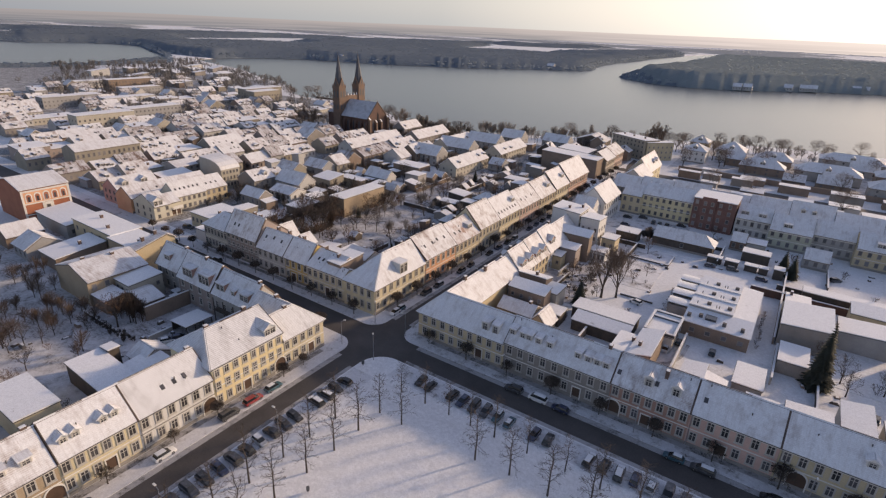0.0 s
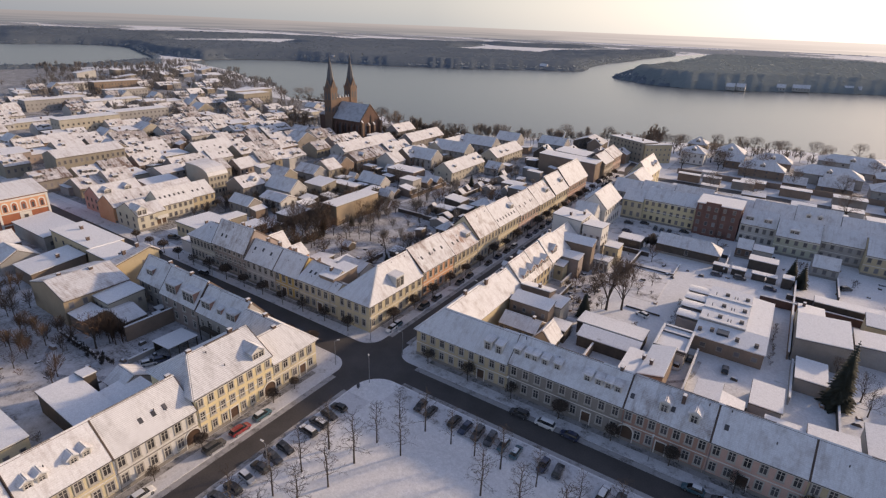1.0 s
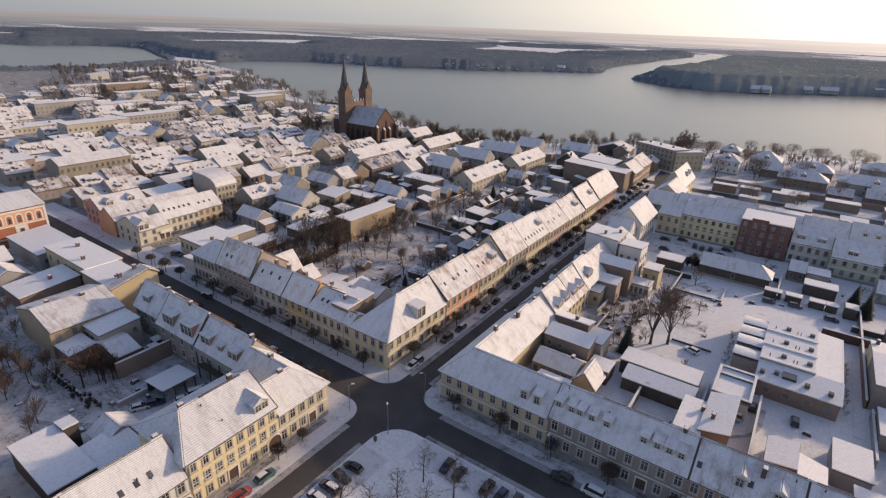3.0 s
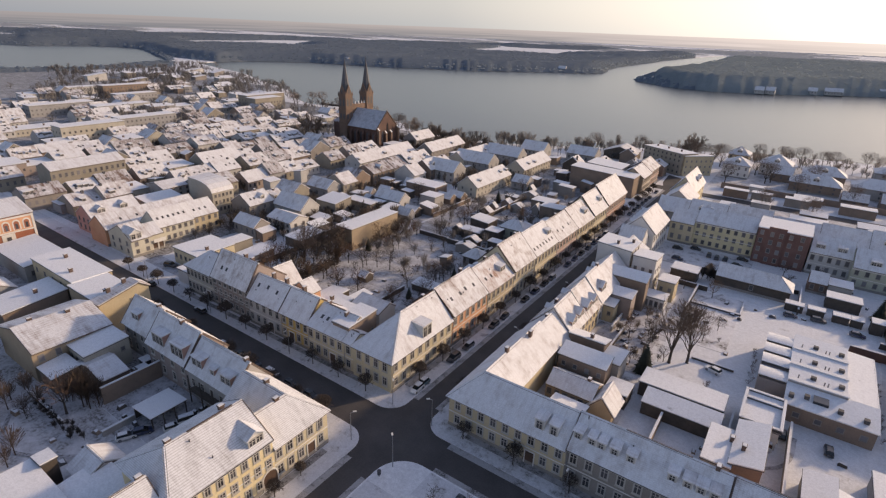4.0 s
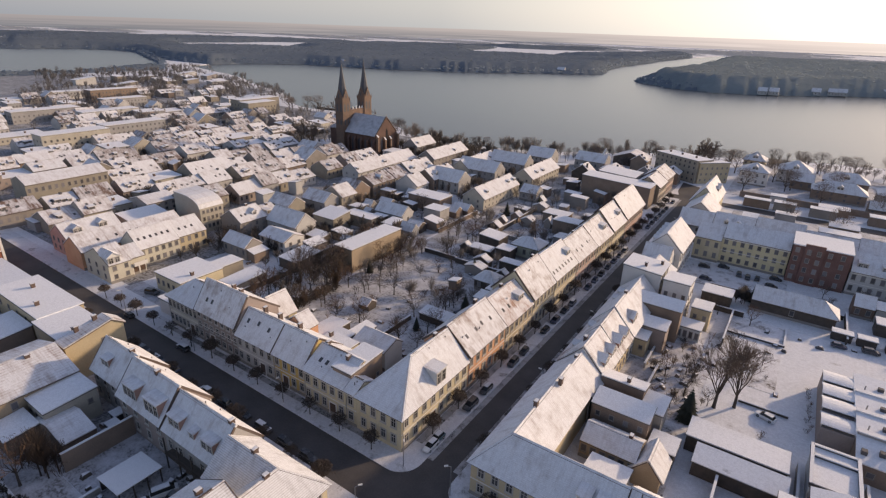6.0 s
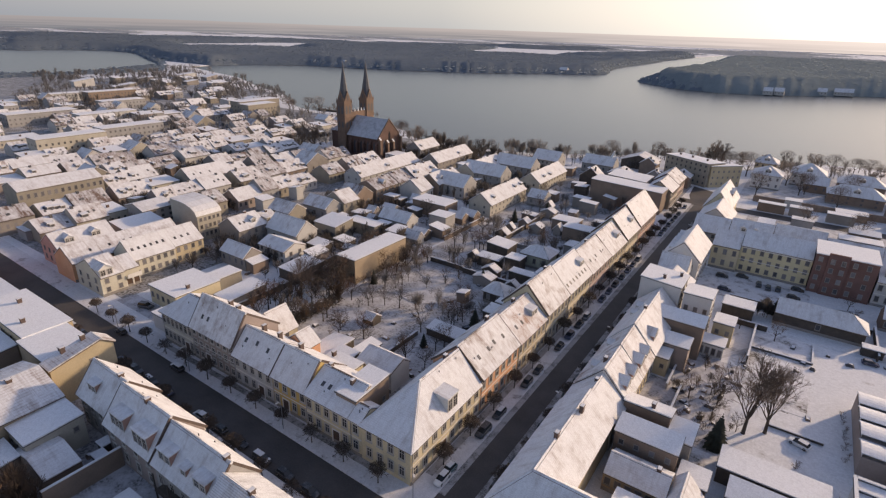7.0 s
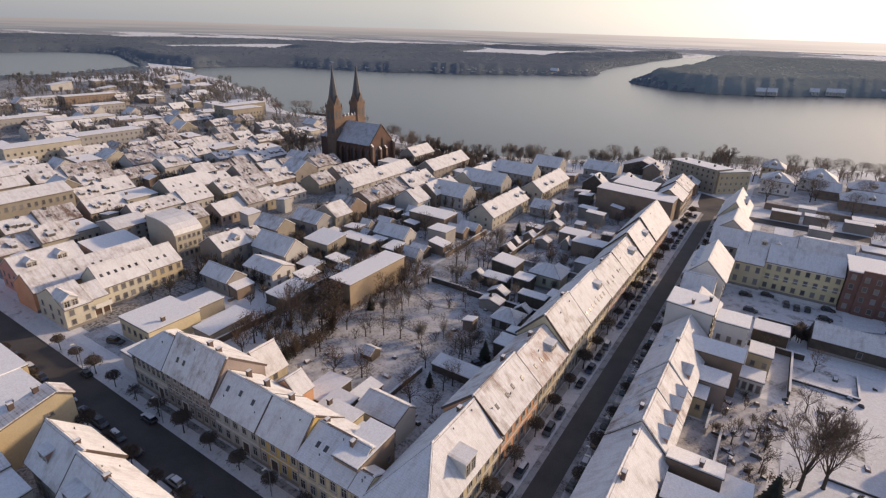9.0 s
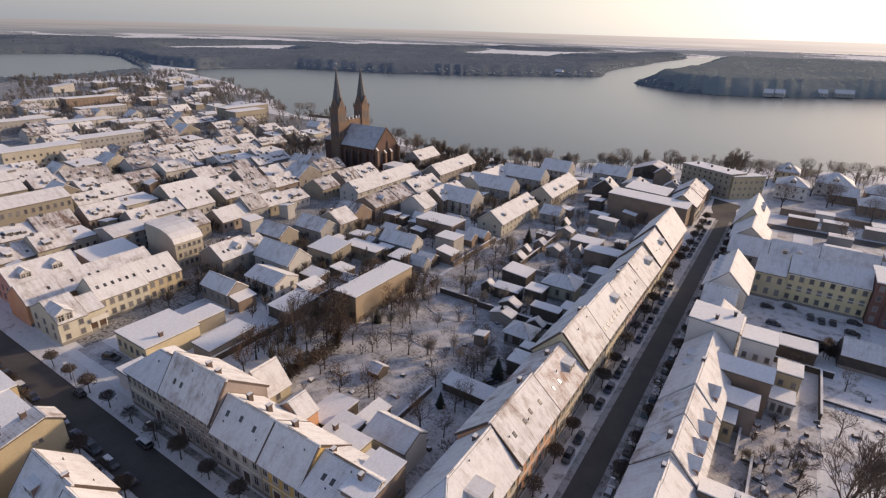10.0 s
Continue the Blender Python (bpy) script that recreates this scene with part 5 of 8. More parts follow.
# yellow school block, red brick block and the row along the back street
house("S", 205.6, -53.0, -45.4, 9.6, 7.4, 10.6, "cream", "cream wing beside the parking court", (3, 2), name="house", bands=False)
house("S", 206.4, -45.4, -27.4, 10.4, 8.6, 11.8, "lemon", "long pale yellow three-storey block with snowy roof", (8, 3), name="school_block", w=0.95)
root = thing("brick_block", (-20, 206, 0), "tall dark red brick block with pale window surrounds", "building")
g = Shape()
g.box((-27.2, 204.6, 0), (-13.2, 217, 11.4))
g.box((-24.4, 204.1, 0), (-19.6, 204.58, 12.2))
part("wall", g, "blockbrick", root)
g = Shape()
g.solid([(-27.4, 204.3), (-13.0, 204.3), (-13.0, 217.2), (-27.4, 217.2)], 11.4, 11.7)
part("roof", g, "snow_flat", root)
for z in (1.8, 4.6, 7.4, 10.0):
    for x in (-26.0, -23.2, -20.8, -18.2, -15.2):
        put_window(root, "S", 204.1 if -24.4 < x < -19.6 else 204.6, x, z, 1.0, 1.5)
house("S", 205.0, -12.8, -2.0, 11.0, 7.0, 10.8, "offwhite", "off-white house with rear dormers in the shade", (5, 2), name="house", dormers=((-10.4, 1.2, "shed", 2.0, 1.4), (-5.0, 1.2, "shed", 2.0, 1.4)))
house("S", 201.0, -2.0, 10.4, 12.0, 6.4, 10.2, "green", "grey-green house with a broad snowy roof", (5, 2), name="house", dormers=((3, 1.2, "shed", 2.4, 1.4),))
house("S", 204.0, 10.4, 22.0, 11.0, 6.6, 10.2, "grey", "grey house with a plain snowy roof", (5, 2), name="house")
house("S", 199.0, 22.0, 34.0, 12.0, 6.4, 10.0, "beige", "beige house with snowy roof", (5, 2), name="house", dormers=((28, 1.2, "shed", 2.4, 1.4),))
house("S", 203.0, 34.0, 48.0, 11.0, 6.8, 10.6, "grey", "grey shaded house with snowy roof", (5, 2), name="house")
house("S", 201.0, 48.0, 64.0, 11.0, 6.8, 10.6, "beige", "beige shaded house with snowy roof", (5, 2), name="house")
FAR[0] = True
xs = [-61.5, -50.8, -38.5, -24.6, -10.8, 2.4, 16.0, 30.0, 45.0, 60.0]
for k in range(len(xs) - 1):
    house("S", 220.6 + (k % 3) * 0.7, xs[k], xs[k + 1], 10.0, 6.0 + 0.3 * (k % 2), 9.8 + 0.5 * (k % 3), ("ash", "dun", "khaki")[k % 3], ("ash-grey house with snowy roof in a shaded row", "dull brown house with broad snowy roof in a row", "khaki house with snowy roof in a row")[k % 3],
          (4, 2), None, name="house", bands=False, dormers=((xs[k] + 4.0, 1.4, "gable", 1.5, 1.3), (xs[k] + 7.4, 1.4, "gable", 1.5, 1.3)) if k % 2 else ())
house("W", -61.8, 231.4, 246.4, 10.0, 7.0, 11.0, "grey", "grey street house with snowy roof", (6, 2), None, bands=False)
house("W", -62.4, 246.8, 270.0, 8.6, 7.2, 12.8, "cream", "cream house with a bright steep snowy roof", (5, 2), (4, 2), bands=False, ends=(2, 2, (0,)), back_dormers=((265, 1.2, "gable", 2.2, 1.5), (260, 1.2, "gable", 2.2, 1.5)))

# ---------------------------------------------------------------- gardens north-west of the crossing
flat_house(-135.6, -129.0, 130.6, 152.6, 6.8, "tan", "long windowless tan hall with snowy flat roof", "storage_hall")
house("S", 100.0, -100.0, -91.2, 5.6, 4.3, 5.6, "white", "white barn with half-shaded snowy roof", (2, 1), skip=((0, 0),), name="barn", bands=False, ridge_at=0.68)
flat_house(-106.4, -101.6, 97.0, 102.4, 3.4, "timber", "low dark shed with thick even snow on top", "timber_shed", category="shed", tilt=0.4, side="S")
for x, y in ((-95.6, 95.4), (-93.6, 96.2)):
    flat_house(x, x + 1.5, y, y + 1.6, 5.0, "brown", "small brown stair head with a snowy edge", "stair_head")
flat_house(-91.4, -86.9, 86.0, 94.2, 9.1, "brown", "brown flat-roofed rear annex with snow", "rear_annex", chimneys=((-90.0, 88.6),), windows=(("E", 3, (5.6,), 0.8, 1.0),), tilt=0.5, side="S")
flat_house(-86.8, -84.4, 94.6, 99.4, 3.0, "timber", "dark lean-to with snowy roof beside the annex", "lean_to", category="shed", tilt=0.4, side="S")
flat_house(-102.6, -96.6, 94.4, 98.2, 5.6, "cream", "cream annex with a small roof terrace", "annex", chimneys=((-102.6, 96.6),))
flat_house(-112.4, -106.8, 98.6, 106.4, 2.4, "timber", "long low timber shed with snowy pent roof", "timber_shed", tilt=0.6, side="W", category="shed")
flat_house(-104.2, -101.4, 103.0, 109.0, 2.6, "timber", "narrow low shed with snowy roof", "timber_shed", tilt=0.5, side="E", category="shed")
house("E", -108.4, 94.4, 98.4, 5.4, 6.2, 8.4, "orange", "small orange rear house with snowy roof", (1, 1), name="rear_house", bands=False)
house("E", -120.8, 97.2, 103.2, 6.6, 3.2, 7.2, "cream", "cream rear house with steep snowy roof", (1, 1), name="rear_house", bands=False)
house("S", 116.6, -113.6, -110.4, 2.8, 1.5, 2.4, "timber", "small timber garden shed with snow on its roof", None, name="garden_shed", bands=False, plinth=False)
flat_house(-98.4, -88.6, 121.4, 124.8, 1.7, "timber", "long dark garden shed with snowy roof", "garden_shed", tilt=0.5, side="S", category="shed")
flat_house(-90.6, -85.6, 133.4, 137.4, 3.4, "timber", "dark timber shed with snowy roof", "timber_shed", tilt=0.4, side="S", category="shed")
house("S", 143.4, -96.4, -90.4, 5.4, 3.2, 5.0, "timber", "dark garden house with snowy hipped roof", (2, 1), hips=(True, True), name="garden_shed", bands=False)
flat_house(-91.0, -85.4, 140.2, 143.0, 2.8, "timber", "dark shed with snowy roof", "timber_shed", category="shed")
flat_house(-101.4, -96.8, 164.4, 168.8, 3.8, "timber", "square dark shed with a bright white roof", "timber_shed", category="shed")
house("S", 170.2, -99.0, -90.4, 6.2, 4.2, 6.2, "green", "yellow-green garden house with snowy hipped roof", (3, 1), hips=(True, True), name="garden_house", bands=False)
flat_house(-109.6, -102.4, 162.4, 165.6, 2.8, "timber", "dark low shed with snowy roof", "timber_shed", tilt=0.4, side="S", category="shed")
flat_house(-111.6, -104.4, 171.6, 178.0, 3.2, "timber", "dark shed group with snowy roof", "timber_shed", tilt=0.6, side="E", category="shed")
flat_house(-97.0, -89.8, 158.6, 161.6, 2.8, "timber", "dark carport with snowy roof", "carport", category="carport")
flat_house(-90.4, -85.4, 161.4, 165.6, 3.0, "grey", "grey shed with snowy roof", "yard_shed", category="shed")
flat_house(-86.4, -85.2, 150.0, 158.0, 2.8, "brown", "narrow brown lean-to with snowy roof", "lean_to", category="shed")
flat_house(-104.4, -95.4, 205.0, 211.0, 4.0, "brown", "brown garage row with snowy roof", "garage_row", category="garage")
flat_house(-97.4, -85.6, 197.6, 203.0, 4.8, "brown", "long brown workshop with snowy roof", "workshop")
flat_house(-92.0, -86.0, 186.0, 191.0, 3.2, "grey", "grey shed behind the street row", "yard_shed", category="shed")
house("S", 226.0, -124.4, -116.8, 6.4, 3.6, 6.0, "grey", "small grey garden house with snowy roof", (2, 1), name="garden_house", bands=False)
flat_house(-106.0, -77.8, 247.0, 256.6, 8.6, "brown", "large windowless brown hall with snowy roof", "hall", tilt=1.0, side="E")
flat_house(-104.0, -88.0, 262.0, 275.0, 8.0, "grey", "grey hall with snowy roof", "hall", tilt=0.8, side="E")

random.seed(58)
for k in range(90):
    x, y = random.uniform(-119, -89), random.uniform(127, 224)
    w, d = random.uniform(2.4, 5.5), random.uniform(2.2, 4.0)
    if (x < -108 and y < 160) or random.random() < 0.45 or not free(x, x + w, y, y + d, 0.9):
        continue
    if random.random() < 0.6:
        house("E", x + w, y, y + d, w, random.uniform(1.8, 2.4), random.uniform(2.9, 3.7), random.choice(["timber", "dun", "brown"]), "small gabled garden shed under snow", name="garden_shed", bands=False, plinth=False, group="garden sheds")
        continue
    flat_house(x, x + w, y, y + d, random.uniform(1.9, 2.7), random.choice(["timber", "timber", "brown", "dun"]), "low dark garden shed under snow", "garden_shed", category="shed", tilt=random.choice([0.2, 0.5, 0.8]), side=random.choice("SEW"), group="garden sheds")

# parking court and low buildings at the cross street
flat_house(-162.0, -150.6, 92.6, 104.4, 4.6, "cream", "low cream building with broad snowy roof", "annex", windows=(("S", 5, (2.6,), 1.0, 1.4),), chimneys=((-152.4, 97),))
flat_house(-148.2, -142.4, 101.0, 112.0, 2.7, "dun", "long garage with snowy roof", "garage", category="garage", tilt=0.5, side="S")
flat_house(-159.2, -154.0, 104.8, 113.0, 3.2, "khaki", "grey annex with snowy roof", "annex")
flat_house(-150.0, -143.2, 86.6, 91.4, 3.6, "white", "small white shop annex", "annex")
root = house("E", -173.4, 86.6, 92.6, 13.0, 5.2, 8.4, "paleyellow", "pale yellow gabled house with balcony and garages beside the street", (2, 2), None, name="house", bands=False, ends=(3, 2, (0,)), dormers=((88.4, 0.05, "gable", 3.2, 1.9),), snow_key="snow_worn")
root = house("E", -174.4, 92.8, 96.6, 9.0, 5.0, 7.2, "paleyellow", "pale yellow wing with a wide balcony over garages", None, name="house_wing", bands=False, snow_key="snow_worn")
for y in (93.8, 95.6):
    put_door(root, "E", -174.4, y, 1.4, 2.4)
g = Shape()
g.box((-174.38, 92.9, 2.9), (-172.9, 96.5, 3.1))
g.box((-173.0, 92.9, 3.1), (-172.9, 96.5, 4.0))
part("balcony", g, "trim", root)
house("E", -177.0, 96.6, 108.4, 10.0, 5.6, 9.6, "paleyellow", "pale yellow terraced house with roof windows", (6, 2), bands=False, skylights=tuple((98 + 1.7 * k, 2.4) for k in range(6)))
house("E", -177.4, 108.4, 117.4, 10.0, 5.8, 9.4, "beige", "beige terraced house with snowy roof", (4, 2), bands=False, skylights=((110, 2), (112, 2), (114, 2)))
house("E", -187.4, 86.2, 116.6, 10.0, 5.4, 8.6, "orange", "long orange-brown house with snowy roof at the corner", (9, 2), bands=False, skylights=((92, 2.2), (97, 2.2), (101, 2.2), (103, 2.2)), snow_key="snow_worn")
house("E", -200.4, 88.0, 104.0, 10.0, 5.4, 8.6, "pink", "pink house with snowy roof and dormers", (6, 2), bands=False, ends=(3, 2, (0,)), dormers=((92, 1, "gable", 2, 1.5), (99, 1, "gable", 2, 1.5)))
root = thing("arched_roof_house", (-194, 125, 0), "tall off-white house with a rounded roof", "house")
g = Shape()
prof = [(-202.1, 0), (-188.0, 0), (-188.0, 8.4)] + [(-188.0 - 14.1 * (1 - math.cos(t)) * 0.62, 8.4 + 3.4 * math.sin(t)) for t in (0.4, 0.8, 1.2, 1.55)] + [(-202.1, 11.8)]
for y in (122.6, 131.0):
    g.poly([(x, y, z) for x, z in prof])
g.poly([(-188.0, 122.6, 0), (-188.0, 131.0, 0), (-188.0, 131.0, 8.4), (-188.0, 122.6, 8.4)])
g.poly([(-202.1, 122.6, 0), (-202.1, 131.0, 0), (-202.1, 131.0, 11.8), (-202.1, 122.6, 11.8)])
part("wall", g, "straw", root)
g = Shape()
for p, q in zip(prof[2:-1], prof[3:]):
    g.slab([(p[0], 122.4, p[1]), (p[0], 131.2, p[1]), (q[0], 131.2, q[1]), (q[0], 122.4, q[1])], 0.2)
part("roof", g, "snow_roof", root)
put_windows(root, "E", -188.0, 123.0, 130.6, 5, [(2.2, 1.4), (4.8, 1.4), (7.2, 1.2)], 0.9)
flat_house(-208.0, -197.0, 106.0, 118.6, 5.6, "grey", "long hall with bluish snowy roof", "hall", tilt=1.2, side="E")
house("S", 136.4, -172.6, -158.2, 8.0, 5.0, 8.6, "offwhite", "off-white barn with a large shaded snowy gable roof", (2, 1), bands=False, name="barn", ends=(2, 1, (1,)))
house("S", 117.6, -169.6, -158.6, 5.6, 4.0, 6.2, "dun", "dull brown yard house with snowy gable roof", (4, 1), name="yard_house", bands=False, plinth=False, ends=(2, 1, (1,)))
flat_house(-158.4, -155.4, 117.8, 123.0, 2.8, "brown", "low brown lean-to with snowy roof", "lean_to", category="shed", tilt=0.6, side="E")
flat_house(-148.4, -141.2, 121.0, 130.4, 2.9, "timber", "open dark shed with snowy roof", "open_shed", category="shed", tilt=0.5, side="S")
house("S", 126.6, -164.0, -152.4, 7.6, 4.4, 6.0, "white", "white two-storey yard house with a low snowy roof", (4, 2), name="yard_house", bands=False, plinth=False, ends=(2, 2, (1,)))
flat_house(-149.2, -145.6, 130.8, 137.0, 3.4, "oldrose", "rust-grey lean-to with thin snow", "lean_to", category="shed", tilt=0.9, side="E")
flat_house(-156.0, -149.6, 138.2, 142.4, 2.8, "timber", "dark open shed with snowy pent roof", "open_shed", category="shed", tilt=0.6, side="S")
flat_house(-164.4, -155.0, 149.2, 157.4, 4.9, "khaki", "khaki yard building with snowy pent roof", "annex", windows=(("E", 2, (2.2,), 0.9, 1.1), ("S", 4, (2.4,), 0.9, 1.1)), tilt=1.0, side="S")
flat_house(-152.2, -147.0, 145.6, 150.0, 2.6, "timber", "low dark shed with snowy roof", "timber_shed", category="shed", tilt=0.4, side="E")
flat_house(-160.0, -147.4, 159.4, 164.6, 3.8, "khaki", "grey-khaki workshop with snowy roof", "workshop", windows=(("E", 2, (2.6,), 0.9, 1.2),))
flat_house(-151.4, -146.6, 163.4, 167.4, 3.4, "timber", "timber shed with snowy roof", "timber_shed", category="shed")
flat_house(-143.6, -139.2, 160.6, 166.6, 3.4, "timber", "dark timber shed with snowy roof", "timber_shed", category="shed", tilt=0.4, side="S")
house("S", 168.8, -153.6, -141.0, 6.0, 4.0, 6.6, "offwhite", "off-white yard house with snowy gable roof", (2, 1), bands=False, name="yard_house", ends=(1, 1, (1,)))
flat_house(-154.6, -139.8, 189.6, 198.0, 5.0, "brown", "brown flat-roofed building with snow", "annex")
flat_house(-140.0, -133.0, 180.0, 186.0, 4.6, "grey", "grey yard building with snowy roof", "annex")

random.seed(37)
for k in range(70):
    x, y = random.uniform(-169, -132), random.uniform(118, 206)
    w, d = random.uniform(3.0, 7.5), random.uniform(2.4, 4.6)
    if x > -140 and y < 158 or not free(x, x + w, y, y + d):
        continue
    if random.random() < 0.6:
        house("S", y, x, x + w, d, random.uniform(2.0, 2.8), random.uniform(3.3, 4.2), random.choice(["dun", "brown", "ash", "timber"]), "small gabled yard shed with snow on its roof", name="yard_shed", bands=False, plinth=False, group="yard sheds")
        continue
    flat_house(x, x + w, y, y + d, random.uniform(2.1, 2.9), random.choice(["timber", "brown", "khaki", "ash", "timber"]), "low yard shed with snow on its roof", "yard_shed", category="shed", tilt=random.choice([0.3, 0.6, 0.9]), side=random.choice("SEW"), group="yard sheds")

# ---------------------------------------------------------------- rows and blocks farther west and north
random.seed(11)
TONES = ["khaki", "dun", "ash", "offwhite", "oldrose", "straw", "khaki", "ash", "dun", "brown", "offwhite"]
SAY = {"khaki": "khaki", "dun": "dull brown", "ash": "ash-grey", "offwhite": "off-white", "oldrose": "faded rose", "straw": "straw-coloured", "cream": "cream", "beige": "beige", "white": "white", "tan": "tan", "grey": "grey", "paleyellow": "pale yellow", "pink": "pink", "ochre": "ochre", "green": "grey-green", "brown": "brown"}


def town_row(plane, y0, y1, face="E", density=0.86, lo=5.0, hi=8.0):
    """A row of small town houses along y with ragged eaves, ridges and backs."""
    y = y0
    while y < y1 - 5:
        n = random.uniform(7, 14)
        b = min(y + n, y1)
        if random.random() < density:
            e = random.uniform(lo, hi)
            rg = e + random.uniform(2.4, 3.8)
            tone = random.choice(TONES)
            pl = plane + random.uniform(-1.2, 1.2)
            dp = random.uniform(9.4, 12.0)
            cols = max(2, round((b - y) / 2.4))
            roofs = random.choice(["snow_roof", "snow_worn", "snow_worn", "snow_bare", "snow_roof", "snow_bare"])
            sk = tuple((y + random.uniform(1.5, max(1.6, b - y - 1.5)), 2.2) for _ in range(random.choice([0, 2, 3, 4])))
            dm = ((random.uniform(y + 2.5, b - 2.5), 1.2, random.choice(["gable", "shed"]), 1.8, 1.3),) if random.random() < 0.6 else ()
            if FAR[0] == 2:
                sk = tuple((y + random.uniform(1.0, max(1.1, b - y - 1.0)), random.uniform(1.2, 3.4)) for _ in range(random.choice([0, 3, 5, 7])))
                dm = ()
            if random.random() < 0.15 and FAR[0] == 2:
                flat_house(pl - dp, pl, y, b, e + 0.6, tone, SAY[tone] + " flat-roofed house deep in snow", "flat_roofed_house", windows=(("E", cols, (e * 0.62,), 1.0, 1.3),), tilt=0.6, side="E", chimneys=((pl - 5, y + 2.5),), group="town row houses")
                y = b
                continue
            if random.random() < 0.16:
                # a block across the row, its shaded slope to the south
                house("S", y, pl - dp, pl, b - y, e, e + min(4.0, (b - y) * 0.36), tone, SAY[tone] + " house across the row with a snow-covered roof", (3, 2 if e > 5.4 else 1), None, snow_key=roofs, bands=False, plinth=False, ends=(2, 1, (1,)), group="town row houses")
                y = b
                continue
            house(face, pl, y, b, dp, e, rg, tone, SAY[tone] + random.choice([" terraced house under a snowy roof", " row house with snow on its roof", " two-storey house with a snow-covered roof"]), (cols, 2 if e > 5.4 else 1), None,
                  snow_key=roofs, bands=False, plinth=False, skylights=sk, dormers=dm, chimneys=((random.uniform(y + 1, b - 1), 5.0),), group="town row houses")
            if random.random() < 0.6:
                u = random.uniform(4, 7)
                yy = random.uniform(y, max(y + 0.1, b - 6))
                xx = pl + 2.2 + random.uniform(0, 3)
                flat_house(xx, xx + u, yy, yy + random.uniform(3, 5.5), random.uniform(2.6, 4.6), random.choice(["ash", "brown", "dun", "offwhite", "khaki"]), "small rear building with flat snowy roof", "outbuilding", tilt=random.choice([0, 0.5, 0.9]), side=random.choice("ESW"), group="rear buildings")
        y = b + (0 if random.random() < 0.8 else random.uniform(1.5, 4))


for pl, a, b in ((-174.0, 126.5, 158.0), (-170.6, 160.5, 187.0), (-171.4, 188.0, 230.0), (-157.2, 199.4, 231.0)):
    town_row(pl, a, b, density=1.0, lo=4.6, hi=6.0)
house("E", -255.0, 98.5, 126.4, 12.0, 9.0, 11.2, "khaki", "long khaki block with snowy roof", (13, 2), bands=False, name="long_block")
house("E", -236.0, 150.0, 169.6, 11.0, 6.0, 9.6, "khaki", "khaki house with a broad snowy roof", (8, 2), bands=False, skylights=((153, 2), (156, 2), (160, 2)))
house("E", -212.4, 118.0, 129.0, 11.0, 6.0, 7.6, "grey", "grey house with roof terrace in snow", (4, 3), bands=False)
FAR[0] = 2
for pl, a, b in ((-205.0, 128.0, 206.0), (-206.0, 210.0, 232.0), (-222.0, 92.0, 118.0), (-224.0, 130.0, 230.0), (-240.6, 124.0, 148.0), (-239.0, 171.0, 232.0), (-256.0, 128.0, 225.0), (-240.0, 84.0, 122.0), (-273.0, 86.0, 235.0), (-290.0, 90.0, 300.0), (-309.0, 96.0, 306.0)):
    town_row(pl, a, b, density=0.86, lo=3.4, hi=5.4)
for pl in range(-330, -560, -26):
    town_row(pl, 0.30 * -pl, 290 if pl > -400 else 330, density=0.6 if pl > -450 else 0.4, lo=3.0, hi=4.8)
# long apartment blocks on the far side of the town
for x, a, b, h, tone in ((-339, 136, 168, 10.0, "straw"), (-352, 172, 206, 9.0, "ash"), (-366, 276, 300, 10.6, "khaki"), (-384, 282, 318, 10.6, "khaki"), (-420, 190, 226, 7, "offwhite"), (-446, 160, 200, 7.4, "ash"), (-476, 230, 262, 6.6, "ash"), (-515, 238, 276, 9.4, "brown"), (-548, 220, 252, 6, "offwhite")):
    flat_house(x - 11, x, a, b, h, tone, "long flat-roofed apartment block in snow", "apartment_block", windows=(("E", int((b - a) / 2.6), tuple(1.8 + 2.7 * k for k in range(int(h / 2.8))), 1.2, 1.4), ("S", 3, tuple(1.8 + 2.7 * k for k in range(int(h / 2.8))), 1.2, 1.4)), group="apartment blocks")
for k in range(60):
    x, y = random.uniform(-690, -400), random.uniform(270, 430)
    wdt, dpt = random.uniform(8, 14), random.uniform(9, 24)
    if y + dpt > 322 - 0.44 * (x + 390) or not free(x, x + wdt, y, y + dpt, 3):
        continue
    tone = random.choice(["ash", "offwhite", "dun", "brown", "khaki"])
    flat_house(x, x + wdt, y, y + dpt, random.uniform(3, 5.5), tone, SAY[tone] + " low building on the edge of town in snow", "outbuilding", tilt=random.choice([0.5, 1.5, 2.5]), side=random.choice("ES"), group="edge of town buildings")
# terraces between town and lake
for pl, a, b, dp, tone in ((-190.6, 200, 242, 9.6, "offwhite"), (-157.0, 238, 267, 9.6, "straw"), (-181.0, 244, 276, 9.6, "dun"), (-127.8, 202, 231.6, 9.4, "straw"), (-126.6, 242, 272, 9.4, "straw"), (-205.0, 262, 280, 9, "ash")):
    house("E", pl, a, b, dp, 4.8, 8.4, tone, SAY[tone] + " terrace of flats with a long snowy roof", (10, 2), None, bands=False, name="terrace", ends=(2, 2, (0,)), chimneys=((a + 8, 4.8), (a + 20, 4.8)), group="lakeside terraces")
for x0, x1, y0 in ((-166.0, -147.0, 214.0), (-164.0, -143.4, 238.6), (-160.0, -140.0, 262.0), (-150.0, -136.0, 284.0)):
    house("S", y0, x0, x1, 9.6, 5.4, 9.2, "grey", "grey gabled house with a lit end wall", (6, 2), None, bands=False, ends=(2, 2, (1,)), group="lakeside houses")
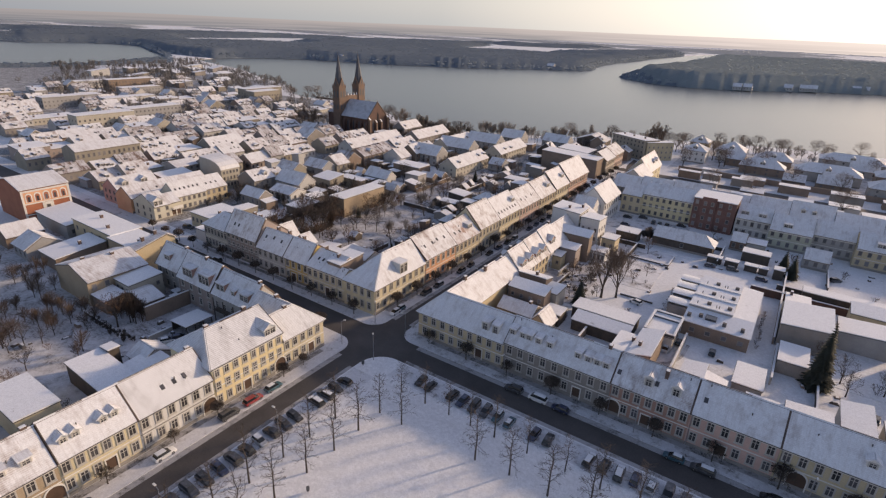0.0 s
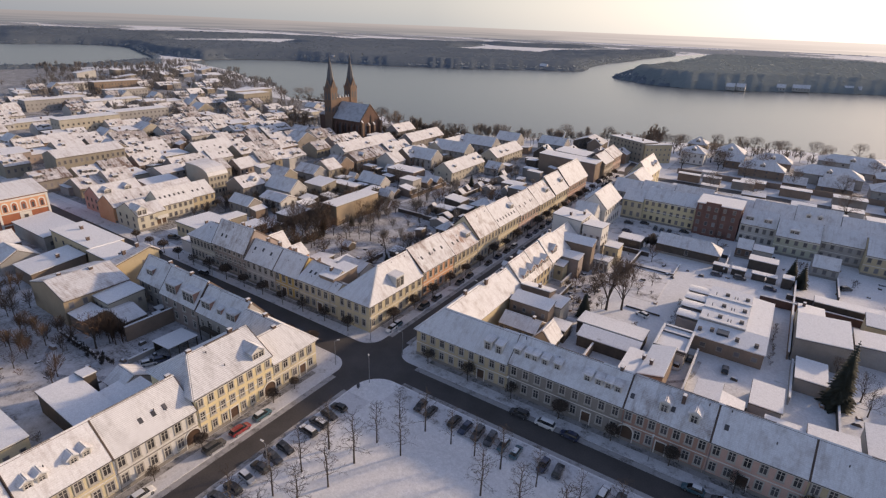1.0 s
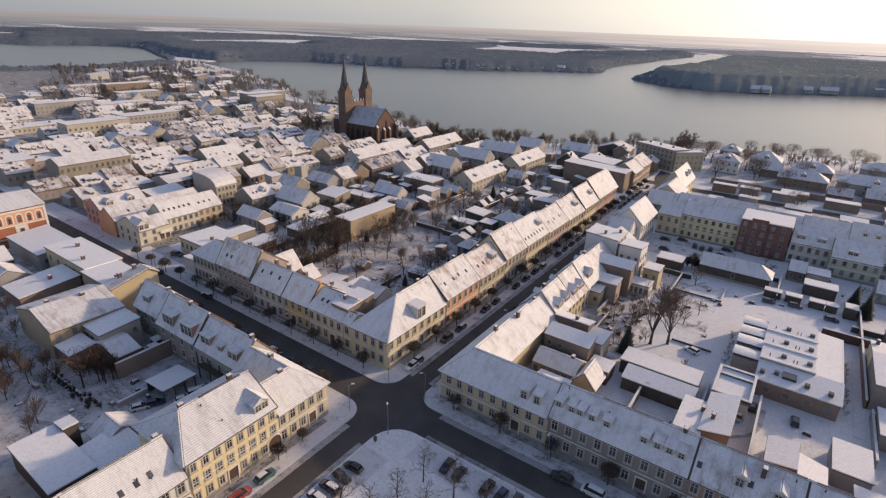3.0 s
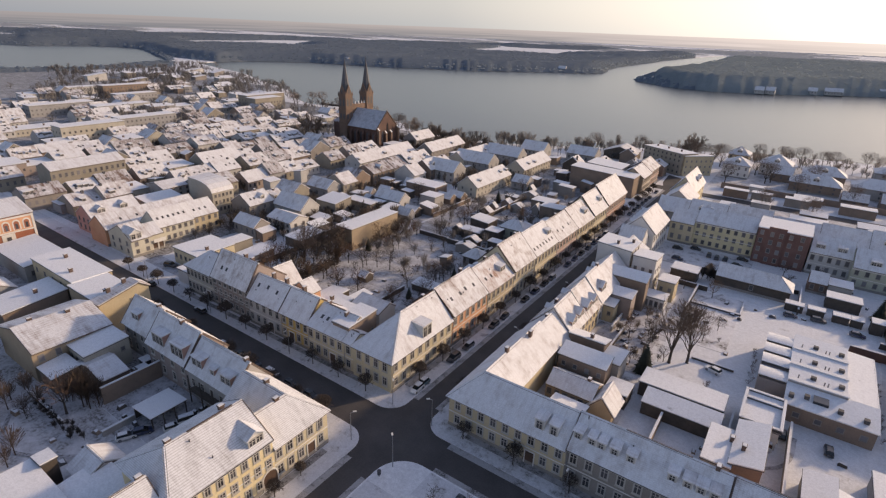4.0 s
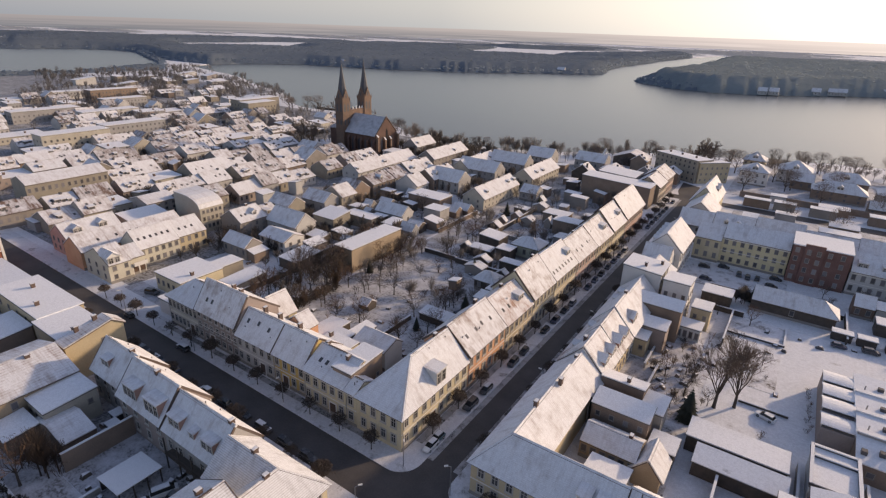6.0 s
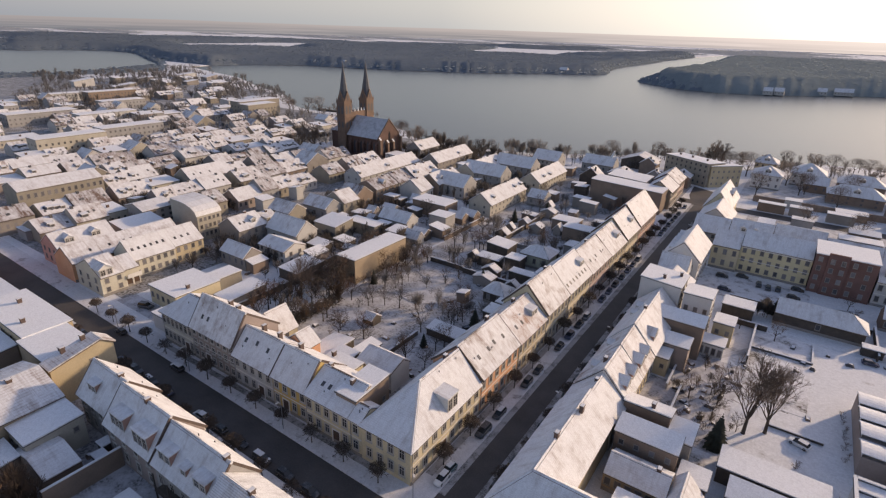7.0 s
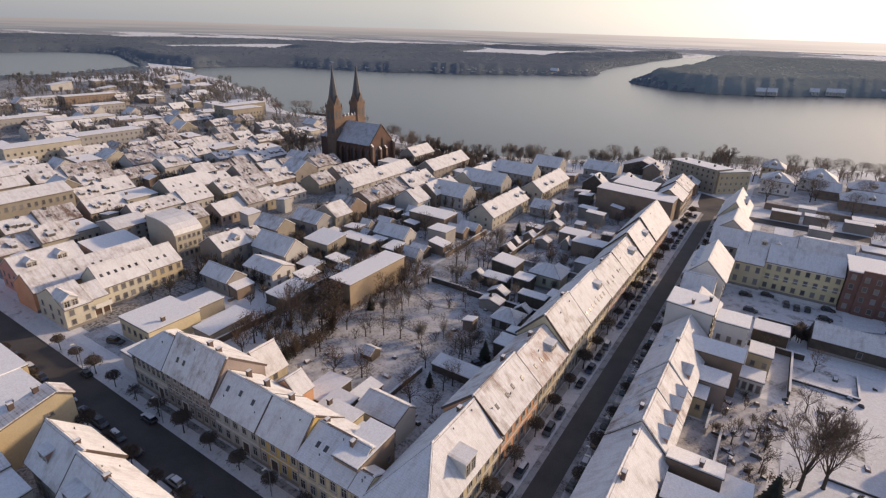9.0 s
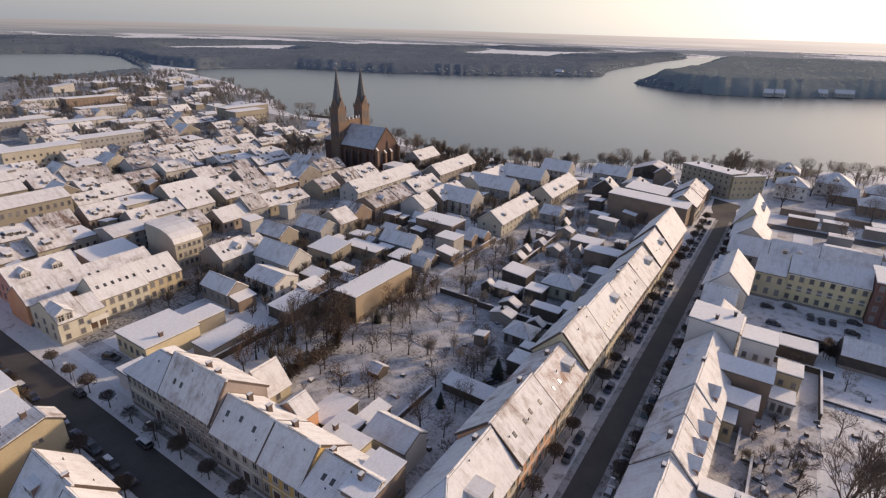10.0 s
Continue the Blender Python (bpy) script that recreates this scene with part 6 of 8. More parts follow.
root = flat_house(-90.8, -67.0, 308.5, 320.5, 10.4, "khaki", "large khaki apartment house by the lake", "apartment_block", windows=(("S", 9, (1.8, 4.6, 7.4, 9.6), 1.0, 1.3),), tilt=0.5, side="N", chimneys=((-87, 314), (-80, 314), (-72, 314)))
root.rotation_euler = (0, 0, radians(-27.0))
root = flat_house(-74.2, -58.2, 309.6, 315.8, 9.4, "beige", "beige corner wing of the lakeside apartment house", "apartment_block", windows=(("S", 6, (1.8, 4.6, 7.4), 1.0, 1.3),), tilt=0.4, side="N")
root.rotation_euler = (0, 0, radians(45.0))
house("E", -98.0, 319.0, 332.0, 17.0, 4.0, 7.0, "timber", "dark boathouse with snowy roof", None, None, bands=False, name="boathouse", plinth=False)
house("S", 296.0, -128.0, -112.0, 9.0, 4.6, 8.0, "grey", "grey lakeside house with snowy roof", (5, 1), None, bands=False)
for x0, x1, y0, dp, e, rg, tone in ((-54, -42, 320, 12, 6.6, 9.8, "white"), (-56, -46, 352, 11, 6.0, 9.4, "beige"), (-39, -25, 338, 13, 6.0, 10.0, "white"), (-24, -4, 312, 10, 4.6, 8.0, "brown"), (0, 28, 318, 12, 5.0, 8.4, "grey"), (-20, -2, 340, 10, 4.0, 7.4, "brown"), (34, 60, 330, 12, 5, 8.6, "brown"), (30, 54, 300, 12, 5, 8.6, "grey"), (62, 90, 310, 14, 6, 9, "white"), (10, 40, 360, 12, 5, 8, "grey")):
    house("S", y0, x0, x1, dp, e, rg, tone, SAY.get(tone, "brown") + " villa with snowy hipped roof near the lake", (4, 2), None, hips=(True, True), bands=False, dormers=(((x0 + x1) / 2, 1.2, "gable", 2.0, 1.4),), name="villa", group="lakeside villas")
for x0, x1, y0, y1, tone in ((-47, -37.4, 272.4 + 8, 284, "brown"), (-36, -28.4, 281, 285, "dun"), (-23.4, -14.4, 281, 285, "dun"), (-4, 8, 283, 288, "brown"), (16, 28, 282, 288, "dun"), (-44, -34, 236, 242, "brown"), (-20, -8, 250, 256, "dun"), (4, 20, 246, 254, "brown"), (26, 40, 250, 258, "dun"), (-36, -26, 248, 254, "dun"), (44, 60, 244, 252, "brown")):
    flat_house(x0, x1, y0, y1, 3.4, tone, "low outbuilding by the town wall with snowy roof", "outbuilding", group="wall-side outbuildings")
# old town wall along the lakeside street
g = Shape()
g.box((-50, 294.6, 0), (140, 295.2, 2.6))
alone("wall_lakeside", g, "brown", "long dark brown town wall", "wall", "structure")
random.seed(71)
for k in range(60):
    # crowded low buildings between the wall and the lake
    x, y = random.uniform(-48, 100), random.uniform(298, 352)
    if y > 352 + 0.3 * x or (-58 < x < 30 and 312 < y < 352 and random.random() < 0.6):
        continue
    wdt, dpt = random.uniform(7, 15), random.uniform(6, 9)
    if not free(x, x + wdt, y, y + dpt):
        continue
    tone = random.choice(["brown", "grey", "dun", "ash", "brown"])
    house("S", y, x, x + wdt, dpt, random.uniform(2.8, 4.4), random.uniform(5.2, 7.4), tone, SAY.get(tone, "dark") + " low lakeside building with snowy roof", (3, 1), None, bands=False, plinth=False, name="outbuilding", group="lakeside outbuildings", snow_key=random.choice(["snow_roof", "snow_worn"]))
for k in range(110):
    x, y = random.uniform(-46, 110), random.uniform(232, 292)
    wdt, dpt = random.uniform(5, 12), random.uniform(4, 7)
    if abs(y + dpt / 2 - 275.5) < 8 or not free(x, x + wdt, y, y + dpt, 1.5):
        continue
    tone = random.choice(["brown", "ash", "timber", "offwhite"])
    flat_house(x, x + wdt, y, y + dpt, random.uniform(2.6, 4.2), tone, "low dark yard building with snowy roof", "outbuilding", tilt=random.choice([0, 0.6]), side="S", group="wall-side outbuildings")
FOOT += [(-254, -212, 236, 266), (-76, -60, 60, 280)]
for k in range(150):
    # small houses and sheds between the street's end and the shore
    x, y = random.uniform(-200, -77), random.uniform(206, 322)
    big = random.random() < 0.55
    wdt, dpt = (random.uniform(7, 13), random.uniform(6.5, 9)) if big else (random.uniform(3.5, 7), random.uniform(3, 5))
    if y + dpt > 296 + 0.42 * max(0, x + 185) - 12 or not free(x, x + wdt, y, y + dpt, 1.6):
        continue
    tone = random.choice(["khaki", "dun", "ash", "brown", "offwhite", "timber"])
    if big and random.random() < 0.6:
        house("E", x + wdt, y, y + dpt, wdt, random.uniform(3.2, 5.6), random.uniform(6.6, 8.6), tone, "small house near the lake with a snowy roof", (3, 1), None, bands=False, plinth=False, name="lakeside_house", group="small lakeside houses", snow_key=random.choice(["snow_roof", "snow_worn"]), chimneys=((y + 1.5, 3.0),))
    else:
        flat_house(x, x + wdt, y, y + dpt, random.uniform(2.3, 4.4), tone, "low yard building near the lake with snow on top", "outbuilding", tilt=random.choice([0.3, 0.8]), side=random.choice("SEW"), group="lakeside outbuildings")

# ---------------------------------------------------------------- church with twin spires
root = thing("church", (-230, 251, 0), "gothic red brick church with twin slate spires and snowy roof", "church")
x0, x1, y0, y1, e, rg = -241.0, -217.0, 242.6, 259.4, 11.8, 20.2
ym = (y0 + y1) / 2
g = Shape()
g.box((x0, y0, 0), (x1, y1, e))
g.poly([(x1, y0, e), (x1, y1, e), (x1, ym, rg)])
g.poly([(x0, y0, e), (x0, y1, e), (x0, ym, rg)])
part("wall", g, "darkbrick", root)
roof_plates(root, [[(x0, y0 - 0.5, e - 0.5), (x1 - 0.5, y0 - 0.5, e - 0.5), (x1 - 0.5, ym, rg), (x0, ym, rg)], [(x0, y1 + 0.5, e - 0.5), (x1 - 0.5, y1 + 0.5, e - 0.5), (x1 - 0.5, ym, rg), (x0, ym, rg)]], "snow_slate")
# raised coping of the east gable, with a finial
g = Shape()
for ya in (y0 - 0.5, y1 + 0.5):
    g.slab([(x1 - 0.5, ya, e - 0.2), (x1 + 0.15, ya, e - 0.2), (x1 + 0.15, ym, rg + 0.5), (x1 - 0.5, ym, rg + 0.5)], 0.3)
g.tube((x1 - 0.2, ym, rg + 0.4), (x1 - 0.2, ym, rg + 2.0), 0.25, 0.08, 5)
part("gable_coping", g, "redbrick", root)
for k in range(5):
    x = x1 - 0.8 - 4.5 * k
    g = Shape()
    g.box((x - 0.55, y0 - 1.5, 0), (x + 0.55, y0 - 0.02, 8.2))
    g.slab([(x - 0.55, y0 - 1.5, 8.2), (x + 0.55, y0 - 1.5, 8.2), (x + 0.55, y0 - 0.02, 10.2), (x - 0.55, y0 - 0.02, 10.2)], 0.15)
    part("buttress", g, "darkbrick", root)
    if k < 4:
        g = Shape()
        pts = [(x - 3.1, 2.6), (x - 1.4, 2.6), (x - 1.4, 8.0), (x - 2.25, 9.8), (x - 3.1, 8.0)]
        g.poly([(u, y0 - 0.06, z) for u, z in pts])
        part("lancet_window", g, "glass", root)
# east front: three tall blind lancets, corner buttresses with snowy tops
for y, za, zb in ((ym, 4.5, 15.0), (ym - 4.2, 4, 11.0), (ym + 4.2, 4, 11.0)):
    g = Shape()
    g.poly([(x1 + 0.06, y - 0.85, za), (x1 + 0.06, y + 0.85, za), (x1 + 0.06, y + 0.85, zb - 1.6), (x1 + 0.06, y, zb), (x1 + 0.06, y - 0.85, zb - 1.6)])
    part("lancet_window", g, "glass", root)
for y in (y0 + 0.2, ym - 2.2, ym + 2.2, y1 - 0.2):
    tall = 11.0 if abs(y - ym) > 5 else 9.0
    g = Shape()
    g.box((x1 + 0.02, y - 0.6, 0), (x1 + 1.5, y + 0.6, tall))
    g.slab([(x1 + 0.02, y - 0.6, tall + 1.4), (x1 + 1.5, y - 0.6, tall), (x1 + 1.5, y + 0.6, tall), (x1 + 0.02, y + 0.6, tall + 1.4)], 0.12)
    buttress = part("buttress", g, "redbrick", root)
    g = Shape()
    g.slab([(x1 + 0.1, y - 0.5, tall + 1.35), (x1 + 1.4, y - 0.5, tall + 0.15), (x1 + 1.4, y + 0.5, tall + 0.15), (x1 + 0.1, y + 0.5, tall + 1.35)], 0.22)
    part("snow_cap", g, "snow_cap", buttress)
# lower choir with a hipped end beyond the towers
g = Shape()
g.box((-250.0, 242.4, 0), (x0 - 0.02, 259.0, 12.6))
part("choir_wall", g, "darkbrick", root)
roof_plates(root, [[(-250.4, 242.0, 12.4), (x0 - 0.1, 242.0, 12.4), (x0 - 0.1, ym, 17.6), (-246.0, ym, 17.6)], [(-250.4, 259.6, 12.4), (x0 - 0.1, 259.6, 12.4), (x0 - 0.1, ym, 17.6), (-246.0, ym, 17.6)], [(-250.4, 242.0, 12.4), (-250.4, 259.6, 12.4), (-246.0, ym, 17.6)]], "snow_bare")
# low bridge between the towers
g = Shape()
g.box((-243.6, 246.6, 17.7), (-239.4, 258.2, 22.6))
part("tower_bridge", g, "redbrick", root)
for y in (247.4, 250.0, 252.6, 255.2, 257.4):
    g = Shape()
    g.tube((-240.0, y, 22.6), (-240.0, y, 24.2), 0.5, 0.05, 4)
    part("bridge_pinnacle", g, "snow_cap", root)
for ty in (243.8, 261.0):
    tx, hw, top = -241.5, 2.75, 27.5
    t = Shape()
    t.box((tx - hw, ty - hw, 0), (tx + hw, ty + hw, top))
    for z in (13.0, 20.0, top - 0.2):
        t.box((tx - hw - 0.15, ty - hw - 0.15, z), (tx + hw + 0.15, ty + hw + 0.15, z + 0.4))
    tower = part("tower", t, "redbrick", root)
    g = Shape()
    for q in (-1, 1):
        g.poly([(tx - hw, ty + q * hw, top), (tx + hw, ty + q * hw, top), (tx, ty + q * hw, top + 6.0)])
        g.poly([(tx + q * hw, ty - hw, top), (tx + q * hw, ty + hw, top), (tx + q * hw, ty, top + 6.0)])
        for w in (-1, 1):
            g.poly([(tx + w * hw, ty + q * hw, top), (tx, ty + q * hw, top + 6.0), (tx, ty, top + 6.0)])
            g.poly([(tx + q * hw, ty + w * hw, top), (tx + q * hw, ty, top + 6.0), (tx, ty, top + 6.0)])
    part("tower_gable", g, "redbrick", tower)
    for u in (-hw, hw):
        for v in (-hw, hw):
            g = Shape()
            g.tube((tx + u, ty + v, top), (tx + u, ty + v, top + 2.4), 0.4, 0.06, 4)
            part("pinnacle", g, "redbrick", tower)
    g = Shape()
    rings = ((top + 0.5, 2.75), (31.5, 2.5), (36.0, 1.75), (41.0, 0.95), (47.0, 0.10))
    for (za, ra), (zb, rb) in zip(rings, rings[1:]):
        g.tube((tx, ty, za), (tx, ty, zb), ra, rb, 8)
    g.tube((tx, ty, 47.0), (tx, ty, 48.0), 0.07, 0.07, 4)
    g.box((tx - 0.06, ty - 0.4, 47.5), (tx + 0.06, ty + 0.4, 47.62))
    part("spire", g, "copper", tower)
    for f2, pl in (("S", ty - hw), ("E", tx + hw)):
        for dz, wide, tall in ((16.5, 0.55, 1.5), (24.0, 0.7, 2.0), (30.0, 0.5, 1.2)):
            q = Shape()
            for u in ((-1.2, 1.2) if dz < 28 else (0.0,)):
                q.poly([Vector(lay(f2, pl, (tx if f2 == "S" else ty) + u + v, -0.05, dz + z)) for v, z in ((-wide, -tall), (wide, -tall), (wide, tall * 0.6), (0, tall * 1.2), (-wide, tall * 0.6))])
            part("belfry_opening", q, "tar", tower)
flat_house(-213.4, -201.0, 243.4, 252.0, 4.6, "white", "white flat-roofed church annex", "annex", windows=(("S", 5, (2.4,), 1.0, 1.4), ("E", 3, (2.4,), 1.0, 1.4)))

# ---------------------------------------------------------------- west end of the cross street
FAR[0] = True
root = thing("brick_hall", (-212, 67, 0), "orange-red brick hall with pale bands and arched windows", "building")
x0, x1, y0, y1, e, rg = -222.0, -202.0, 60.0, 74.0, 11.0, 13.4
FOOT.append((x0, x1, y0, y1))
g = Shape()
g.box((x0, y0, 0), (x1, y1, e))
part("wall", g, "brickred", root)
xm = (x0 + x1) / 2
roof_plates(root, [[(x0 - 0.2, y0 - 0.3, e), (x0 - 0.2, y1 + 0.3, e), (xm, y1 + 0.3, rg), (xm, y0 - 0.3, rg)], [(x1 + 0.2, y0 - 0.3, e), (x1 + 0.2, y1 + 0.3, e), (xm, y1 + 0.3, rg), (xm, y0 - 0.3, rg)]])
g = Shape()
for y in (y0, y1):
    g.poly([(x0, y, e), (x1, y, e), (xm, y, rg)])
part("gable", g, "brickred", root)
g = Shape()
g.box((x1, y0 + 0.62, 6.62), (x1 + 0.06, y1 - 0.62, 10.28))
part("arcade_field", g, "orange", root)
for k in range(5):
    y = y0 + 2.0 + 2.5 * k
    g = Shape()
    arc = [(y + 0.98 * math.cos(t * math.pi / 8), 8.9 + 0.98 * math.sin(t * math.pi / 8)) for t in range(9)]
    g.poly([(x1 + 0.1, u, z) for u, z in [(y - 0.98, 6.9), (y + 0.98, 6.9)] + arc])
    part("arch_surround", g, "trim", root)
    g = Shape()
    arc = [(y + 0.66 * math.cos(t * math.pi / 8), 8.8 + 0.66 * math.sin(t * math.pi / 8)) for t in range(9)]
    g.poly([(x1 + 0.14, u, z) for u, z in [(y - 0.66, 7.0), (y + 0.66, 7.0)] + arc])
    part("arched_window", g, ["brickred"], root)
    g = Shape()
    g.poly([(x1 + 0.17, y - 0.32, 7.1), (x1 + 0.17, y + 0.32, 7.1), (x1 + 0.17, y + 0.32, 8.7), (x1 + 0.17, y - 0.32, 8.7)])
    part("pane", g, "glass", root)
for lo, hi in (((x1, y0, 6.2), (x1 + 0.12, y1, 6.6)), ((x1, y0, 10.3), (x1 + 0.2, y1, 10.8)), ((x1, y0, 0), (x1 + 0.15, y0 + 0.6, 10.9)), ((x1, y1 - 0.6, 0), (x1 + 0.15, y1, 10.9)), ((x1, 65.4, 0), (x1 + 0.1, 68.6, 6.1)), ((x1, y0, 2.6), (x1 + 0.09, y1, 2.95))):
    g = Shape()
    g.box(lo, hi)
    part("stone_band", g, "trim", root)
put_window(root, "E", x1 + 0.1, 67.0, 4.4, 1.2, 1.9)

# buildings and courts south of the cross street
root = thing("firewall_house", (-138, 66, 0), "beige firewall house with sloping snowy roof edge", "house")
FOOT.append((-140.2, -136.0, 61.4, 72.6))
g = Shape()
edge = [(61.6, 0), (72.4, 0), (72.4, 8.4), (70.4, 9.8), (61.6, 7.6)]
for x in (-140.0, -136.4):
    g.poly([(x, y, z) for y, z in edge])
g.poly([(-140.0, 61.6, 0), (-136.4, 61.6, 0), (-136.4, 61.6, 7.6), (-140.0, 61.6, 7.6)])
g.poly([(-140.0, 72.4, 0), (-136.4, 72.4, 0), (-136.4, 72.4, 8.4), (-140.0, 72.4, 8.4)])
part("wall", g, "beige", root)
roof_plates(root, [[(-140.2, 61.4, 7.55), (-136.2, 61.4, 7.55), (-136.2, 70.4, 9.8), (-140.2, 70.4, 9.8)], [(-140.2, 70.4, 9.8), (-136.2, 70.4, 9.8), (-136.2, 72.7, 8.2), (-140.2, 72.7, 8.2)]], "snow_worn")
put_chimney(root, -139.2, 68.6, 9.0, 10.6)
put_chimney(root, -139.0, 65.0, 8.0, 9.8)
for y in (68.2, 69.0):
    put_window(root, "E", -136.4, y, 6.6, 0.5, 0.6)
flat_house(-153.6, -140.3, 62.6, 71.2, 6.6, "tan", "tan flat-roofed house with dark roof opening", "flat_roofed_house", windows=(("E", 3, (4.6,), 1.0, 1.3),), chimneys=((-143, 66),))
flat_house(-176.6, -153.8, 63.6, 72.4, 6.8, "beige", "beige street house with flat snowy roof", "flat_roofed_house", windows=(("N", 7, (2.0, 5.0), 1.0, 1.5), ("S", 5, (4.6,), 1.0, 1.3)), chimneys=((-160, 66), (-170, 69)))
flat_house(-199.0, -178.0, 62.0, 72.2, 4.4, "grey", "grey street house with snowy roof", "flat_roofed_house", windows=(("E", 3, (2.4,), 1.0, 1.4),), tilt=0.8, side="S")
flat_house(-166.0, -156.0, 50.0, 63.0, 3.6, "brown", "dark rear wing with a bluish snowy roof", "rear_wing", tilt=1.2, side="S", chimneys=((-160, 58),))
house("S", 48.0, -178.0, -169.0, 9.0, 3.4, 6.0, "ash", "grey rear building with snowy roof", (3, 1), name="rear_house", bands=False, plinth=False)
house("E", -183.0, 48.0, 58.0, 9.0, 3.4, 6.0, "brown", "brown rear building with snowy roof", (3, 1), name="rear_house", bands=False, plinth=False)
house("E", -129.8, 46.4, 60.9, 16.0, 6.2, 8.6, "tan", "broad tan rear house with a half-shaded snowy roof", (5, 2), None, name="rear_house", bands=False, plinth=False, chimneys=((56.0, 7.0), (50.0, 9.0)), snow_key="snow_worn")
flat_house(-129.6, -123.0, 52.4, 60.6, 5.2, "straw", "pale rear wing with snowy roof and small windows", "rear_wing", windows=(("E", 3, (3.8,), 0.8, 0.9), ("S", 3, (3.6,), 0.9, 1.1)), tilt=0.5, side="S")
house("E", -116.0, 51.6, 56.8, 9.6, 3.2, 4.4, "brown", "low brown shed with broad snowy roof", name="yard_shed", bands=False, plinth=False)
flat_house(-129.4, -123.4, 46.8, 51.6, 3.2, "brown", "low lean-to with red-brown roof edge", "lean_to", category="shed", tilt=0.5, side="S")
for x, y in ((-119.6, 60.4), (-117.4, 58.6)):
    flat_house(x, x + 1.8, y, y + 1.6, 1.9, "timber", "tiny dark shed with a white snow cap", "timber_shed", category="shed")
root = thing("carport", (-102.6, 55.3, 0), "open timber carport with a flat snowy roof", "carport")
g = Shape()
g.slab([(-105.8, 52.1, 2.2), (-99.9, 52.1, 2.6), (-99.9, 58.5, 2.6), (-105.8, 58.5, 2.2)], 0.16, mi=0)
part("roof", g, "timber", root)
g = Shape()
g.slab([(-105.9, 52.0, 2.39), (-99.8, 52.0, 2.79), (-99.8, 58.6, 2.79), (-105.9, 58.6, 2.39)], 0.14, mi=0)
part("snow_layer", g, "snow_cap", root, "thick snow on the roof")
for y in (52.3, 54.3, 56.3, 58.3):
    g = Shape()
    g.box((-100.2, y - 0.09, 0), (-100.02, y + 0.09, 2.44))
    part("post", g, "timber", root)
g = Shape()
g.box((-105.7, 52.15, 0), (-105.55, 58.45, 2.06))
part("back_wall", g, "timber", root)
house("S", 39.4, -99.0, -93.6, 5.6, 3.2, 4.8, "ash", "grey rear building with snowy gable roof", (2, 1), name="rear_house", bands=False, plinth=False)
flat_house(-95.6, -87.0, 36.6, 43.0, 3.4, "grey", "low grey rear building with bluish snow", "rear_wing", tilt=0.6, side="S")
flat_house(-103.0, -89.6, 30.3, 36.4, 3.6, "timber", "dark rear building with a broad bright snowy roof", "rear_building", tilt=0.7, side="E")
flat_house(-103.0, -100.0, 36.6, 38.6, 4.6, "timber", "narrow dark stair head with snow on top", "rear_building", tilt=0.3, side="W")
flat_house(-104.0, -91.0, 18.2, 24.6, 4.8, "cream", "cream rear house with flat bright snowy roof", "rear_house", windows=(("E", 3, (3.4,), 0.8, 0.6),), tilt=0.3, side="W")
flat_house(-91.0, -87.0, 18.0, 23.4, 2.6, "cream", "low cream annex with snow on top", "annex")
flat_house(-100.0, -90.0, 2.0, 12.0, 5.0, "grey", "grey rear building with snowy roof", "rear_wing", tilt=1.0, side="W")
flat_house(-124.0, -108.0, 14.0, 20.0, 4.0, "brown", "brown yard building with snowy roof", "rear_wing", tilt=1.0, side="E")
# garden and court walls
def garden_wall(p, q, h, key, label):
    (ax, ay), (bx, by) = p, q
    g = Shape()
    w = 0.15
    if abs(bx - ax) > abs(by - ay):
        g.box((ax, ay - w, 0), (bx, ay + w, h))
        cap = ((ax - 0.02, ay - w - 0.05, h + 0.004), (bx + 0.02, ay + w + 0.05, h + 0.16))
    else:
        g.box((ax - w, ay, 0), (ax + w, by, h))
        cap = ((ax - w - 0.05, ay - 0.02, h + 0.004), (ax + w + 0.05, by + 0.02, h + 0.16))
    root = thing("garden_wall", ((ax + bx) / 2, (ay + by) / 2, 0), label, "wall")
    part("wall", g, key, root)
    g = Shape()
    g.box(*cap)
    part("snow_cap", g, "snow_cap", root)


